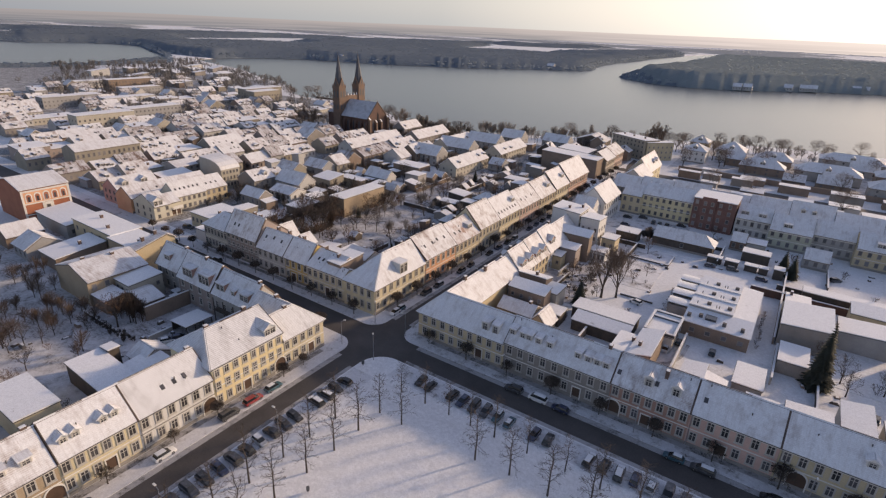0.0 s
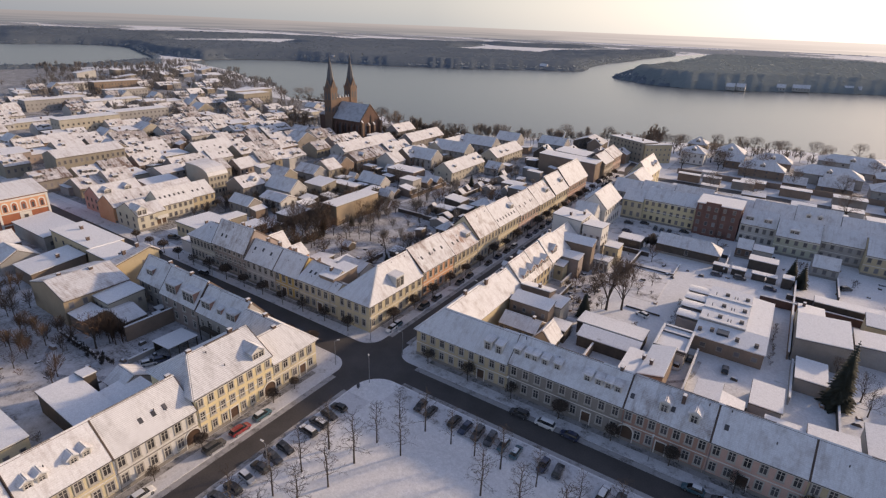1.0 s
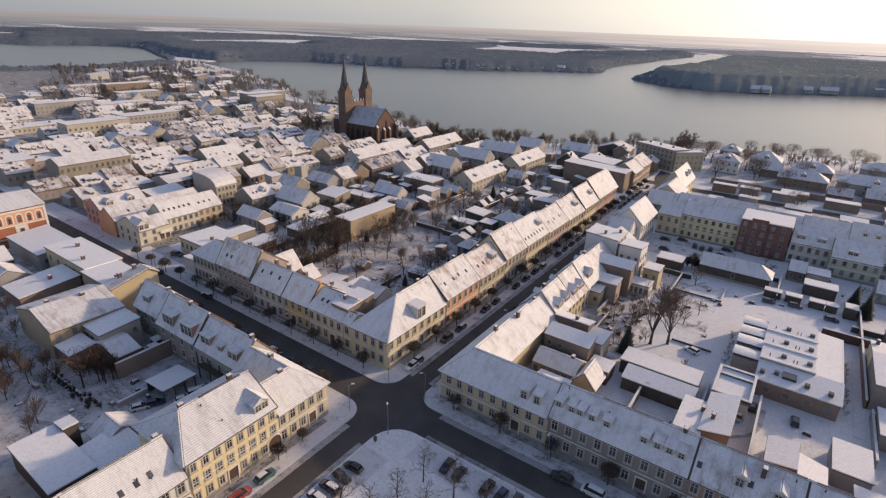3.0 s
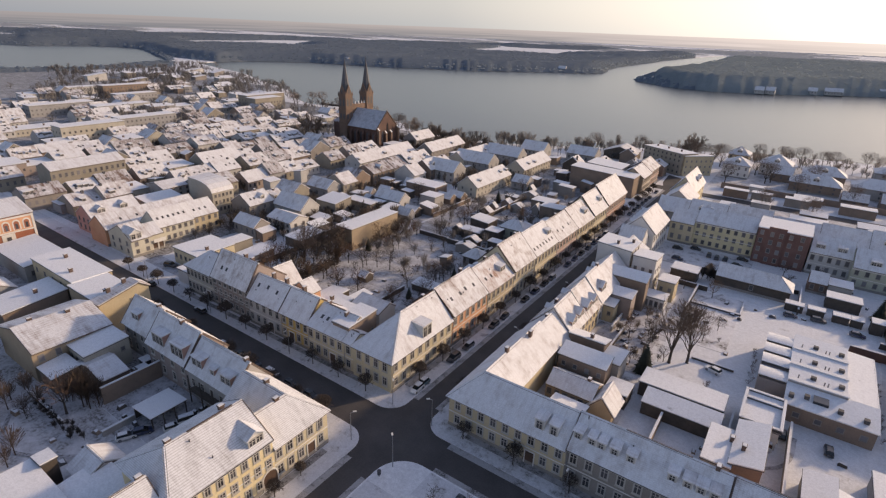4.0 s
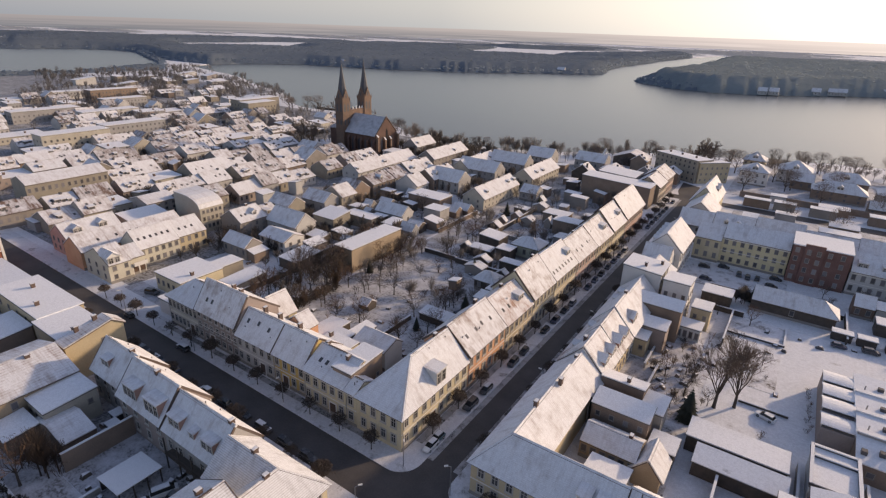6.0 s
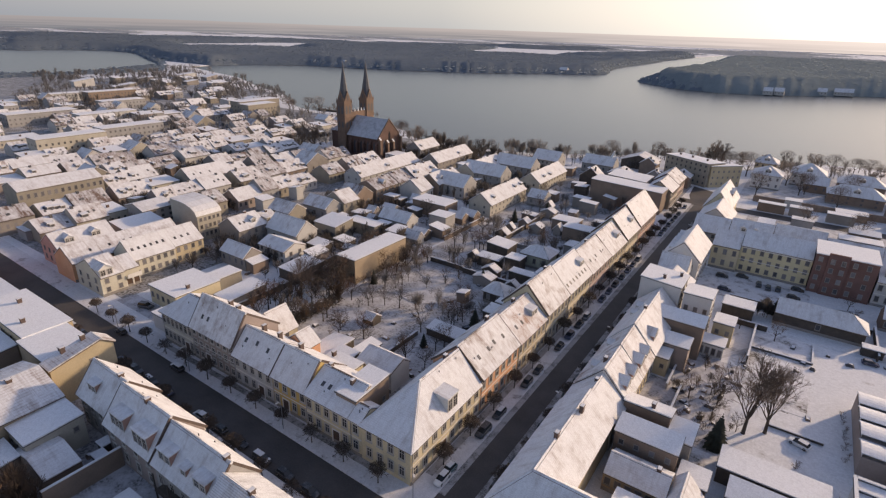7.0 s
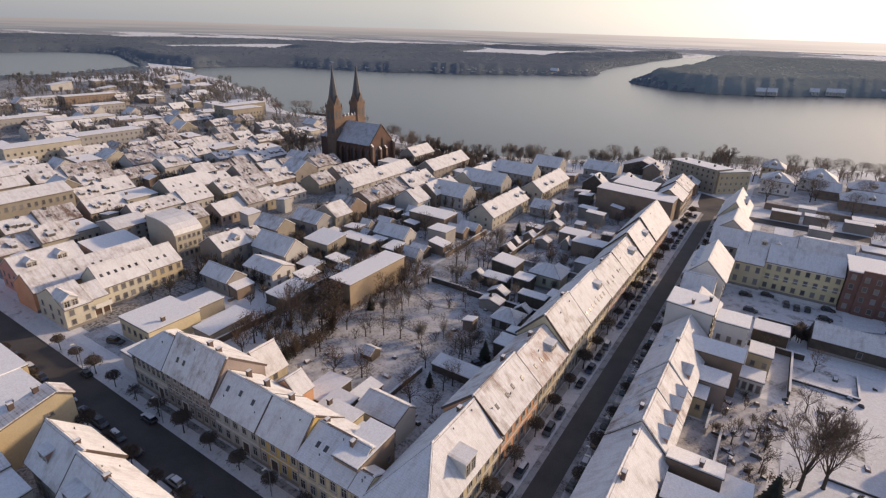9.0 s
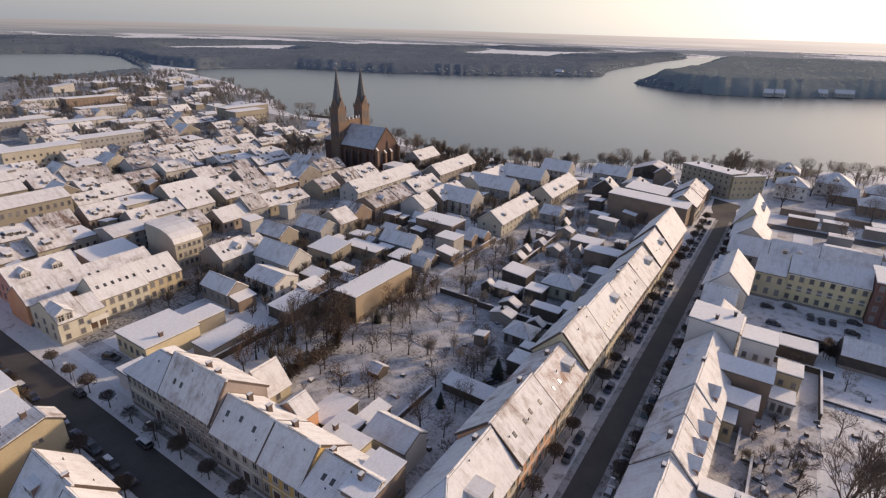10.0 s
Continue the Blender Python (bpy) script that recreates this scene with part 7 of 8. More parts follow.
garden_wall((-113.6, 50.6), (-113.6, 61.4), 3.6, "brown", "tall brown court wall with snow along the top")
for p, q, h, key in (((-105.4, 46.6), (-105.4, 51.9), 1.1, "grey"), ((-128, 44.0), (-113.8, 44.0), 0.8, "timber"), ((-30.6, 92.8), (-30.6, 107.8), 2.2, "brown"), ((-11.0, 93.0), (-11.0, 119.8), 2.0, "grey"), ((6.6, 112.6), (6.6, 128.4), 1.8, "grey"),
                     ((-20.0, 106.0), (-20.0, 119.8), 1.8, "grey"), ((5.7, 130.8), (5.7, 176), 2.0, "brown"), ((-30.4, 133.6), (-22, 133.6), 0.5, "timber"), ((-45, 171.6), (-34, 171.6), 1.4, "timber"), ((-2.0, 158.0), (40.0, 158.0), 2.2, "darkbrick"),
                     ((-142.0, 96.0), (-142.0, 128.0), 1.5, "timber"), ((-110, 155.0), (-86, 155.0), 1.6, "timber"), ((-122, 156.0), (-110.2, 156.0), 1.4, "timber"), ((-118.0, 182.0), (-87.0, 182.0), 1.5, "grey"),
                     ((-128.0, 172.0), (-128.0, 198.0), 1.6, "brown"), ((-145.0, 128.4), (-145.0, 156.0), 1.4, "timber"), ((-112.0, 184.0), (-112.0, 220.0), 1.6, "timber"), ((-100, 120), (-100, 108), 1.2, "timber"), ((-146, 215), (-128.5, 215), 1.6, "brown"), ((-44.0, 186.0), (-13.0, 186.0), 1.2, "timber"), ((-12.6, 172.0), (-12.6, 188.0), 1.6, "timber"), ((14.6, 100.0), (14.6, 117.0), 1.6, "timber"), ((-36.4, 154.0), (-36.4, 171.0), 1.7, "timber"), ((-36.2, 161.5), (-24.7, 161.5), 0.5, "timber"), ((-24.5, 161.5), (-24.5, 170.4), 0.5, "timber"), ((4.0, 165.0), (34.0, 165.0), 1.5, "timber"), ((-48.4, 133.6), (-48.4, 143.6), 1.3, "grey"), ((-46.0, 120.4), (-46.0, 136.0), 1.2, "timber"), ((16.0, 172.0), (16.0, 187.0), 1.4, "timber")):
    garden_wall(p, q, h, key, {"timber": "dark timber fence topped with snow", "brown": "brown yard wall topped with snow", "grey": "grey yard wall topped with snow", "darkbrick": "dark brick wall topped with snow"}[key])

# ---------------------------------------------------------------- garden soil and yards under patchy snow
# patches in snow_town also carry the painted shade between far houses
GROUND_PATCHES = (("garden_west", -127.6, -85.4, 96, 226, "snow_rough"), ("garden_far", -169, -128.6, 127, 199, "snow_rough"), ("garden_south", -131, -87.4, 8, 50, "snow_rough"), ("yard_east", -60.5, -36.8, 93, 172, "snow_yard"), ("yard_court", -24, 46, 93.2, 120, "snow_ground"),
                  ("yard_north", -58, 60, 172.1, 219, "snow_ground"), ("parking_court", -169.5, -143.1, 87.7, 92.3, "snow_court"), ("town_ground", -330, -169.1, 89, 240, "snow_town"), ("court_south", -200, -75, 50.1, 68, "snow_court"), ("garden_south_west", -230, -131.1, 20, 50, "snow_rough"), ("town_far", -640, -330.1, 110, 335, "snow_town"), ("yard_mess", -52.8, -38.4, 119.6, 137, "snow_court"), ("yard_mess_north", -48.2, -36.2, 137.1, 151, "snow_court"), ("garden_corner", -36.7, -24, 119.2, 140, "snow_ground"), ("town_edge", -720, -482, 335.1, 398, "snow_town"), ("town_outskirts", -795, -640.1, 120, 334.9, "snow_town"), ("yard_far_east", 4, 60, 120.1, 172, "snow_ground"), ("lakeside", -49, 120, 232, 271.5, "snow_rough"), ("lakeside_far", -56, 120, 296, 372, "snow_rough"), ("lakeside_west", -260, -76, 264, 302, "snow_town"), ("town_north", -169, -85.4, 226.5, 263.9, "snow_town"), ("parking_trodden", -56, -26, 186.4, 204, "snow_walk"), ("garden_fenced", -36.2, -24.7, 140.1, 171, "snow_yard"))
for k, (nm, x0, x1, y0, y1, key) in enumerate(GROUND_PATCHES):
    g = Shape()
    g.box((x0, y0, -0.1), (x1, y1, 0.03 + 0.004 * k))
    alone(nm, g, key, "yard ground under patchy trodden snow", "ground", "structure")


# trodden paths through the gardens
for nm, pts in (("path_west", [(-124, 129), (-117, 133), (-110, 132), (-103, 136), (-97, 141)]), ("path_middle", [(-121, 148), (-113, 145), (-106, 149), (-100, 158)]), ("path_north", [(-122, 168), (-116, 176), (-114, 186), (-108, 196)]), ("path_yard", [(-58, 140), (-46, 146), (-38, 158), (-30, 172)]), ("path_south", [(-124, 40), (-116, 36), (-108, 39), (-100, 46)]), ("path_court", [(-28, 94), (-26, 100), (-12, 108), (-10, 118)]), ("path_parking", [(-50, 186), (-38, 187.5), (-28, 192), (-14, 198)])):
    line = smooth_line(pts, 6)
    g = Shape()
    for (ax, ay), (bx, by) in zip(line, line[1:]):
        n = Vector((ay - by, bx - ax, 0)).normalized() * 0.35
        g.poly([(ax - n.x, ay - n.y, 0.14), (bx - n.x, by - n.y, 0.14), (bx + n.x, by + n.y, 0.14), (ax + n.x, ay + n.y, 0.14)])
    alone(nm, g, "snow_court", "narrow path trodden through the snow", "path", "structure")


# ---------------------------------------------------------------- trees
def limb(shape, p, d, length, r, depth, kids, spread, keep, droop=0.0, segs=2, mi=0, thin=0.012):
    """A limb that bends, tapers and forks."""
    a = Vector(p)
    d = Vector(d).normalized()
    for k in range(segs):
        q = d + Vector((random.gauss(0, 0.10), random.gauss(0, 0.10), random.gauss(0, 0.06) - droop))
        d = q.normalized()
        b = a + d * (length / segs)
        r2 = max(thin, r * (0.78 if k < segs - 1 else 0.66))
        shape.tube(a, b, r, r2, 5 if r > 0.09 else 3, mi if r > 0.05 else 1, False)
        a, r = b, r2
        if depth > 0 and k < segs - 1 and random.random() < 0.75:
            side(shape, a, d, length * keep * 0.8, r * 0.7, depth - 1, kids, spread, keep, droop, thin)
    if depth > 0:
        for _ in range(kids):
            side(shape, a, d, length * keep * random.uniform(0.8, 1.15), r * random.uniform(0.7, 0.95), depth - 1, kids, spread, keep, droop, thin)


def side(shape, a, d, length, r, depth, kids, spread, keep, droop, thin):
    u = d.orthogonal().normalized()
    u.rotate(Matrix.Rotation(random.uniform(0, 6.283), 3, d))
    q = (d + u * random.uniform(0.5, 1.1) * spread).normalized()
    limb(shape, a, q, length, r, depth, kids, spread, keep, droop, 2, 0, thin)


def bare_tree(name, label, height, trunk_r, levels, kids, spread, keep, clear=0.35, twig="twig", droop=0.0, thin=0.012, fan=6, puff=0, wide=0.03):
    root = thing(name, (0, 0, 0), label, "tree", "bare trees")
    t = Shape()
    h0 = height * clear
    t.tube((0, 0, -0.1), (0, 0, 0.35), trunk_r * 1.5, trunk_r * 1.05, 7, 0, False)
    t.tube((0, 0, 0.35), (0.05, 0, h0), trunk_r * 1.05, trunk_r * 0.8, 7, 0, False)
    part("trunk", t, "bark", root)
    c = Shape()
    limb(c, (0.05, 0, h0), (0, 0, 1), height * 0.28, trunk_r * 0.78, levels, kids, spread, keep, droop, 3, 0, thin)
    for k in range(fan):
        ang = 2 * math.pi * k / fan + random.uniform(-0.3, 0.3)
        z = h0 * random.uniform(0.85, 1.05)
        limb(c, (0.04, 0, z), (math.cos(ang) * spread, math.sin(ang) * spread, random.uniform(0.7, 1.2)), height * 0.26, trunk_r * 0.5, levels - 1, kids, spread, keep, droop, 2, 0, thin)
    for _ in range(puff):
        # fine twigs that fill a flat round crown
        while True:
            p = Vector((random.uniform(-1, 1), random.uniform(-1, 1), random.uniform(-1, 1)))
            if 0.2 < p.length < 1:
                break
        p = Vector((p.x * height * 0.36, p.y * height * 0.36, height * 0.74 + p.z * height * 0.2))
        u = Vector((random.gauss(0, 1), random.gauss(0, 1), random.gauss(0, 0.7))).normalized() * random.uniform(0.12, 0.32)
        w = u.orthogonal().normalized() * wide
        c.poly([p - u, p + w, p + u, p - w], 1)
    part("crown", c, ["bark", twig], root)
    return root


def leader_tree(name, label, height, trunk_r, first, boughs):
    """A slim tree with one straight stem to the top and short side boughs."""
    root = thing(name, (0, 0, 0), label, "tree", "bare trees")
    t = Shape()
    a = Vector((0, 0, -0.1))
    for k in range(6):
        b = Vector((random.gauss(0, 0.07) * k * 0.5, random.gauss(0, 0.07) * k * 0.5, height * (k + 1) / 6))
        t.tube(a, b, trunk_r * (1.15 - k * 0.17), trunk_r * (1.15 - (k + 1) * 0.17), 6, 0, False)
        a = b
    part("trunk", t, "bark", root)
    c = Shape()
    for k in range(boughs):
        f = first + (0.97 - first) * k / boughs
        ang = 2.4 * k + random.uniform(-0.4, 0.4)
        L = height * 0.30 * (1.05 - 0.75 * (f - first)) * random.uniform(0.6, 1.1)
        limb(c, (0, 0, height * f), (math.cos(ang), math.sin(ang), random.uniform(0.25, 0.8)), L * 0.55, trunk_r * 0.32, 2, 3, 0.8, 0.6, 0.0, 2, 0, 0.014)
    part("crown", c, ["bark", "twig"], root)
    return root


def conifer(name, label, height, radius, rows=15):
    root = thing(name, (0, 0, 0), label, "tree", "conifers")
    t = Shape()
    t.tube((0, 0, -0.1), (0, 0, height * 0.96), 0.16, 0.03, 6)
    part("trunk", t, "bark", root)
    c = Shape()
    for k in range(rows):
        f = k / (rows - 1)
        z = height * (0.08 + 0.88 * f)
        rr = radius * (1 - f) ** 0.85 + 0.12
        n = max(5, int(13 * (1 - 0.5 * f)))
        for j in range(n):
            ang = 2 * math.pi * (j + random.random() * 0.6) / n
            L = rr * random.uniform(0.75, 1.12)
            dx, dy = math.cos(ang), math.sin(ang)
            w = L * 0.24 + 0.06
            tip = (dx * L, dy * L, z - L * 0.34)
            m1 = (dx * L * 0.55 - dy * w, dy * L * 0.55 + dx * w, z - L * 0.2)
            m2 = (dx * L * 0.55 + dy * w, dy * L * 0.55 - dx * w, z - L * 0.2)
            c.poly([(0, 0, z + 0.1), m1, tip], 0)
            c.poly([(0, 0, z + 0.1), tip, m2], 0)
            c.poly([(0, 0, z - 0.12), m1, (dx * L * 0.7, dy * L * 0.7, z - L * 0.42), m2], 0)
    part("crown", c, "needle", root)
    return root


def bush(name, label, radius, height, stems, twig="twig_red"):
    c = Shape()
    for _ in range(stems):
        ang = random.uniform(0, 6.283)
        lean = random.uniform(0.1, 1.0) * radius / height
        limb(c, (random.gauss(0, radius * 0.18), random.gauss(0, radius * 0.18), -0.05), (math.cos(ang) * lean, math.sin(ang) * lean, 1), height * 0.55, 0.035, 2, 3, 0.8, 0.55, 0, 2, 1, 0.018)
    return alone(name, c, ["bark", twig], label, "bush", "", "bare bushes")


def place_all(root, spots):
    """Copies of a thing at spots (x, y, z, turn, size); the first spot takes the thing itself."""
    for x, y, z, turn, size in spots[1:]:
        ob = copy_thing(root, pose(x, y, z, 0, 0, turn))
        ob.scale = (size, size, size)
    x, y, z, turn, size = spots[0]
    root.location, root.rotation_euler, root.scale = (x, y, z), (0, 0, radians(turn)), (size, size, size)


def spin():
    return random.uniform(0, 360)


random.seed(5)
# slim young trees on the square
kinds = [leader_tree("square_tree", "slim young bare tree standing in the snow of the square", 10.0, 0.15, 0.24, 30) for _ in range(3)]
spots = [(-50.9, y, 0.12) for y in (17.6, 23.5, 29.4, 35.2, 41.4, 47.3, 53.1, 58.7)] + [(-56.3, y, 0.12) for y in (17.0, 23.0, 29.0, 34.9, 41.4, 47.0, 53.0)] + [(x, 65.7, 0.12) for x in (-51.5, -45.9, -40.6, -36.0, -31.2, -25.0, -18.3, -12.6, -6.8, -1.0, 5.0)] + [(-45.9, 58.7, 0.12), (-31.2, 59.3, 0.12), (-25.2, 59.8, 0.12), (-18.6, 59.6, 0.12), (-12.4, 59.6, 0.12)]
for k, root in enumerate(kinds):
    place_all(root, [(x, y, z, spin(), random.uniform(0.85, 1.12) * (0.8 if y > 60 else 1.0)) for i, (x, y, z) in enumerate(spots) if i % 3 == k])
# small clipped street trees with dense flat crowns
kinds = [bare_tree("street_tree", "small clipped street tree with a dense bare crown", 4.4, 0.10, 3, 4, 1.15, 0.62, 0.48, droop=0.03, thin=0.026, fan=7, puff=1500) for _ in range(3)]
spots = [(x, 82.0, 0.13) for x in np.arange(-79, -170, -7.3)] + [(x, 71.9 + 0.02 * (-76 - x), 0.13) for x in np.arange(-80, -172, -7.0)] + [(-72.9, y, 0.13) for y in np.arange(91, 266, 8.2)] + [(-62.7, y, 0.13) for y in np.arange(92, 266, 8.6)]
spots += [(x, 82.4, 0.13) for x in np.arange(-57, 60, 9.6)] + [(-72.8, y, 0.13) for y in (-10, 2, 13.5, 22.5, 33, 41, 55.5, 60.5)]
for k, root in enumerate(kinds):
    place_all(root, [(x, y, z, spin(), random.uniform(0.78, 1.08) * (0.72 if y < 68 else 1.0)) for i, (x, y, z) in enumerate(spots) if i % 3 == k])
# big old trees in the east yard and by the lake
kinds = [bare_tree("old_tree", "tall old bare tree with spreading limbs", 15.0, 0.32, 5, 3, 0.36, 0.72, 0.2, twig="twig_brown", thin=0.022, fan=5, puff=1500, wide=0.014) for _ in range(2)]
place_all(kinds[0], [(-34.0, 128.6, 0, 40, 1.0), (-212.0, 268.0, 0, 10, 1.1), (-258.0, 236.0, 0, 100, 1.0)])
place_all(kinds[1], [(-30.8, 131.0, 0, 200, 0.92), (-262.0, 232.0, 0, 30, 1.1), (-134.0, 116.0, 0, 60, 0.7)])
lake_kinds = [bare_tree("lakeside_tree", "bare lakeside tree with a rounded twiggy crown", 11.0, 0.24, 3, 3, 0.85, 0.68, 0.2, twig="twig_brown", thin=0.04, fan=4, puff=1100, wide=0.05) for _ in range(3)]
shore_line = smooth_line([(-9, 398), (-49, 382), (-102, 354), (-128, 333), (-179, 302), (-236, 296), (-272, 317), (-330, 342), (-390, 335)], 9)
spots = []
for k, (x, y) in enumerate(shore_line):
    for _ in range(2):
        if random.random() < 0.16:
            spots.append((x + random.uniform(-6, 6), y - random.uniform(0, 12), 0, spin(), random.uniform(0.5, 1.35)))
spots += [(x, y, 0, spin(), random.uniform(0.9, 1.3)) for x, y in ((-66, 338), (-70, 334), (-62, 345), (-58, 342), (-40, 334), (-30, 366), (-22, 372), (8, 384), (14, 380), (30, 398), (48, 392), (-76, 336), (-34, 318), (-32, 322), (70, 360), (90, 380), (-15, 330), (64, 300), (40, 286), (20, 300), (-50, 306), (-20, 302), (0, 300), (14, 344), (34, 350), (52, 356), (-8, 362), (80, 330), (100, 350), (60, 272), (20, 262), (-14, 262), (-30, 268))]
for k, root in enumerate(lake_kinds):
    place_all(root, [s for i, s in enumerate(spots) if i % 3 == k])
pop = bare_tree("poplar", "tall slender bare poplar by the lake", 20.0, 0.3, 4, 3, 0.2, 0.66, 0.12, thin=0.05, fan=9, twig="twig_brown")
place_all(pop, [(-74.0, 338.0, 0, 0, 1.0), (-71.0, 340.0, 0, 80, 0.9), (-77.0, 337.0, 0, 140, 0.7)])
# conifers
place_all(conifer("spruce", "dark green spruce in a yard", 7.4, 2.3), [(-37.6, 121.8, 0, 0, 1.0), (-125.4, 134.0, 0, 30, 0.6), (-96.0, 117.0, 0, 60, 0.5), (-91.4, 131.0, 0, 90, 0.75), (-101.5, 152.0, 0, 10, 0.7), (7.0, 176.0, 0, 50, 1.1), (4.6, 181, 0, 10, 1.0), (-112, 218, 0, 10, 0.9), (10, 150, 0, 0, 0.5), (-118.6, 204, 0, 0, 0.8), (-144, 172, 0, 0, 0.7), (-30, 186, 0, 0, 0.7), (-33.0, 183, 0, 0, 0.8)])
place_all(conifer("tall_spruce", "tall dark spruce with drooping branches", 13.5, 2.8, 26), [(14.4, 117.6, 0, 0, 1.15), (34.0, 178.0, 0, 90, 0.8)])
# fruit trees and bushes of the gardens
fruit = [bare_tree("fruit_tree", "low bare fruit tree in a snowy garden", 6.4, 0.13, 3, 3, 0.85, 0.68, 0.3, twig=tw, thin=0.022, fan=5, puff=260) for tw in ("twig", "twig_red", "twig")]
spots = []


def scatter(n, x0, x1, y0, y1, lo=0.7, hi=1.2):
    out = []
    for _ in range(n):
        x, y = random.uniform(x0, x1), random.uniform(y0, y1)
        if free(x, x, y, y, 0.8):
            out.append((x, y, 0, spin(), random.uniform(lo, hi)))
    return out


spots = scatter(14, -126, -100, 104, 128) + scatter(6, -100, -90, 108, 120) + scatter(8, -100, -88, 126, 140) + scatter(10, -126, -106, 130, 160, 0.5, 1.1) + scatter(10, -126, -106, 160, 200, 0.6, 1.3) + scatter(8, -104, -88, 176, 196) + scatter(10, -141, -128, 100, 126, 0.9, 1.5) + scatter(6, -128, -100, 14, 46, 0.5, 1.0) + scatter(4, -130, -116, 24, 50, 0.5, 1.0)
spots += scatter(8, -46, -26, 118, 142, 0.6, 1.0) + scatter(6, -42, -24, 140, 170, 0.6, 1.0) + scatter(9, -20, 40, 178, 198, 0.7, 1.2) + scatter(7, 14, 40, 112, 132, 0.7, 1.1) + scatter(7, -124, -106, 200, 236) + scatter(6, -150, -130, 172, 200)
# tall brown trees of the southern gardens and the thicket round the storage hall
spots += scatter(4, -130, -116, 40, 50, 1.0, 1.5)
spots += scatter(8, -140.5, -136.5, 118, 150, 1.2, 1.7) + scatter(6, -136, -126, 121, 128, 1.0, 1.5) + scatter(4, -127.5, -124.5, 136, 156, 0.9, 1.3)
for k, root in enumerate(fruit):
    place_all(root, [s for i, s in enumerate(spots) if i % 3 == k])
shrubs = [bush("bush", "bare brown bush in a snowy garden", 1.4, 2.2, 8, tw) for tw in ("twig_red", "twig", "twig_red")]
spots = scatter(22, -126, -88, 100, 150, 0.5, 1.2) + scatter(16, -128, -88, 150, 226, 0.5, 1.1) + scatter(8, -141, -127, 108, 128, 0.8, 1.4) + scatter(12, -134, -108, 18, 50, 0.6, 1.2) + scatter(6, -104, -96, 26, 48, 0.6, 1.2) + scatter(14, -46, -24, 96, 168, 0.4, 1.0) + scatter(10, -20, 44, 172, 200, 0.6, 1.3) + scatter(8, 8, 44, 94, 160, 0.5, 1.2) + scatter(12, -168, -130, 128, 200, 0.6, 1.1)
spots += [(-137.6 + random.uniform(-2, 2), y, 0, spin(), random.uniform(1.3, 2.0)) for y in np.arange(122, 134, 3.0)] + [(-127.4, y, 0, spin(), 1.1) for y in np.arange(132, 152, 3.4)] + [(-18.9 + random.uniform(-0.5, 0.4), y, 0, spin(), 0.45) for y in np.arange(131, 146, 1.6)] + [(2.6 + random.uniform(-0.4, 0.4), y, 0, spin(), 0.5) for y in np.arange(126, 148, 2.2)]
for k, root in enumerate(shrubs):
    place_all(root, [s for i, s in enumerate(spots) if i % 3 == k])
# brown thicket between the hall and the street yards
more = scatter(6, -141, -128, 104, 129, 1.2, 2.0) + scatter(10, -128.4, -123, 130, 158, 1.2, 1.9) + scatter(8, -141, -137, 130, 156, 1.4, 2.2) + scatter(10, -112, -86, 126, 200, 0.9, 1.5) + scatter(8, -126, -112, 162, 200, 1.0, 1.7)
for x, y, z, turn, size in more:
    ob = copy_thing(random.choice(shrubs), pose(x, y, z, 0, 0, turn))
    ob.scale = (size, size, size)
# a dense dark hedge
root = thing("hedge", (-126.0, 111.0, 0), "dense dark bare hedge with a little snow", "hedge")
c = Shape()
for _ in range(2600):
    p = Vector((random.gauss(-126.0, 0.8), random.uniform(101, 121.5), abs(random.gauss(1.1, 0.7))))
    u = Vector((random.gauss(0, 1), random.gauss(0, 1), random.gauss(0, 1))).normalized() * random.uniform(0.15, 0.4)
    w = u.orthogonal().normalized() * 0.14
    c.poly([p - u, p + w, p + u, p - w])
tagged(part("foliage", c, "park_dark", root), kind="stuff")
def dry(x, y):
    return not inside(x, y, main_lake) and not inside(x, y, west_lake)


# grey trees among the far roofs
far_kinds = [bare_tree("town_tree", "grey bare tree among far roofs", 8.0, 0.2, 3, 3, 0.95, 0.7, 0.25, twig="twig_pale", thin=0.05, fan=6) for _ in range(2)]
spots = []
for _ in range(24):
    # bare trees along the causeway and the shore park
    x = random.uniform(-800, -430)
    y = random.uniform(330, 500)
    if dry(x, y) and y > 300 - 0.25 * (x + 430) * 0.6:
        spots.append((x, y, 0, spin(), random.uniform(0.7, 1.3)))
while len(spots) < 62:
    x = -random.uniform(200, 640)
    y = random.uniform(0.3 * -x, 310 if x > -400 else 350)
    if (x < -300 or random.random() < 0.22) and free(x, x, y, y, 0.5):
        spots.append((x, y, 0, spin(), random.uniform(0.6, 1.15)))
for k, root in enumerate(far_kinds):
    place_all(root, [s for i, s in enumerate(spots) if i % 2 == k])


# ---------------------------------------------------------------- cars
def loft(shape, stations, mi=0):
    """Joins cross sections (x, bottom, top, half width below, half width above)."""
    rings = []
    for x, z0, z1, w0, w1 in stations:
        zc = z0 + (z1 - z0) * 0.35
        rings.append([(x, -w0 * 0.94, z0), (x, w0 * 0.94, z0), (x, w0, zc), (x, w1, z1 - 0.04), (x, w1 * 0.86, z1), (x, -w1 * 0.86, z1), (x, -w1, z1 - 0.04), (x, -w0, zc)])
    for a, b in zip(rings, rings[1:]):
        for k in range(8):
            j = (k + 1) % 8
            shape.poly([a[k], a[j], b[j], b[k]], mi)
    shape.poly(rings[0], mi)
    shape.poly(rings[-1][::-1], mi)


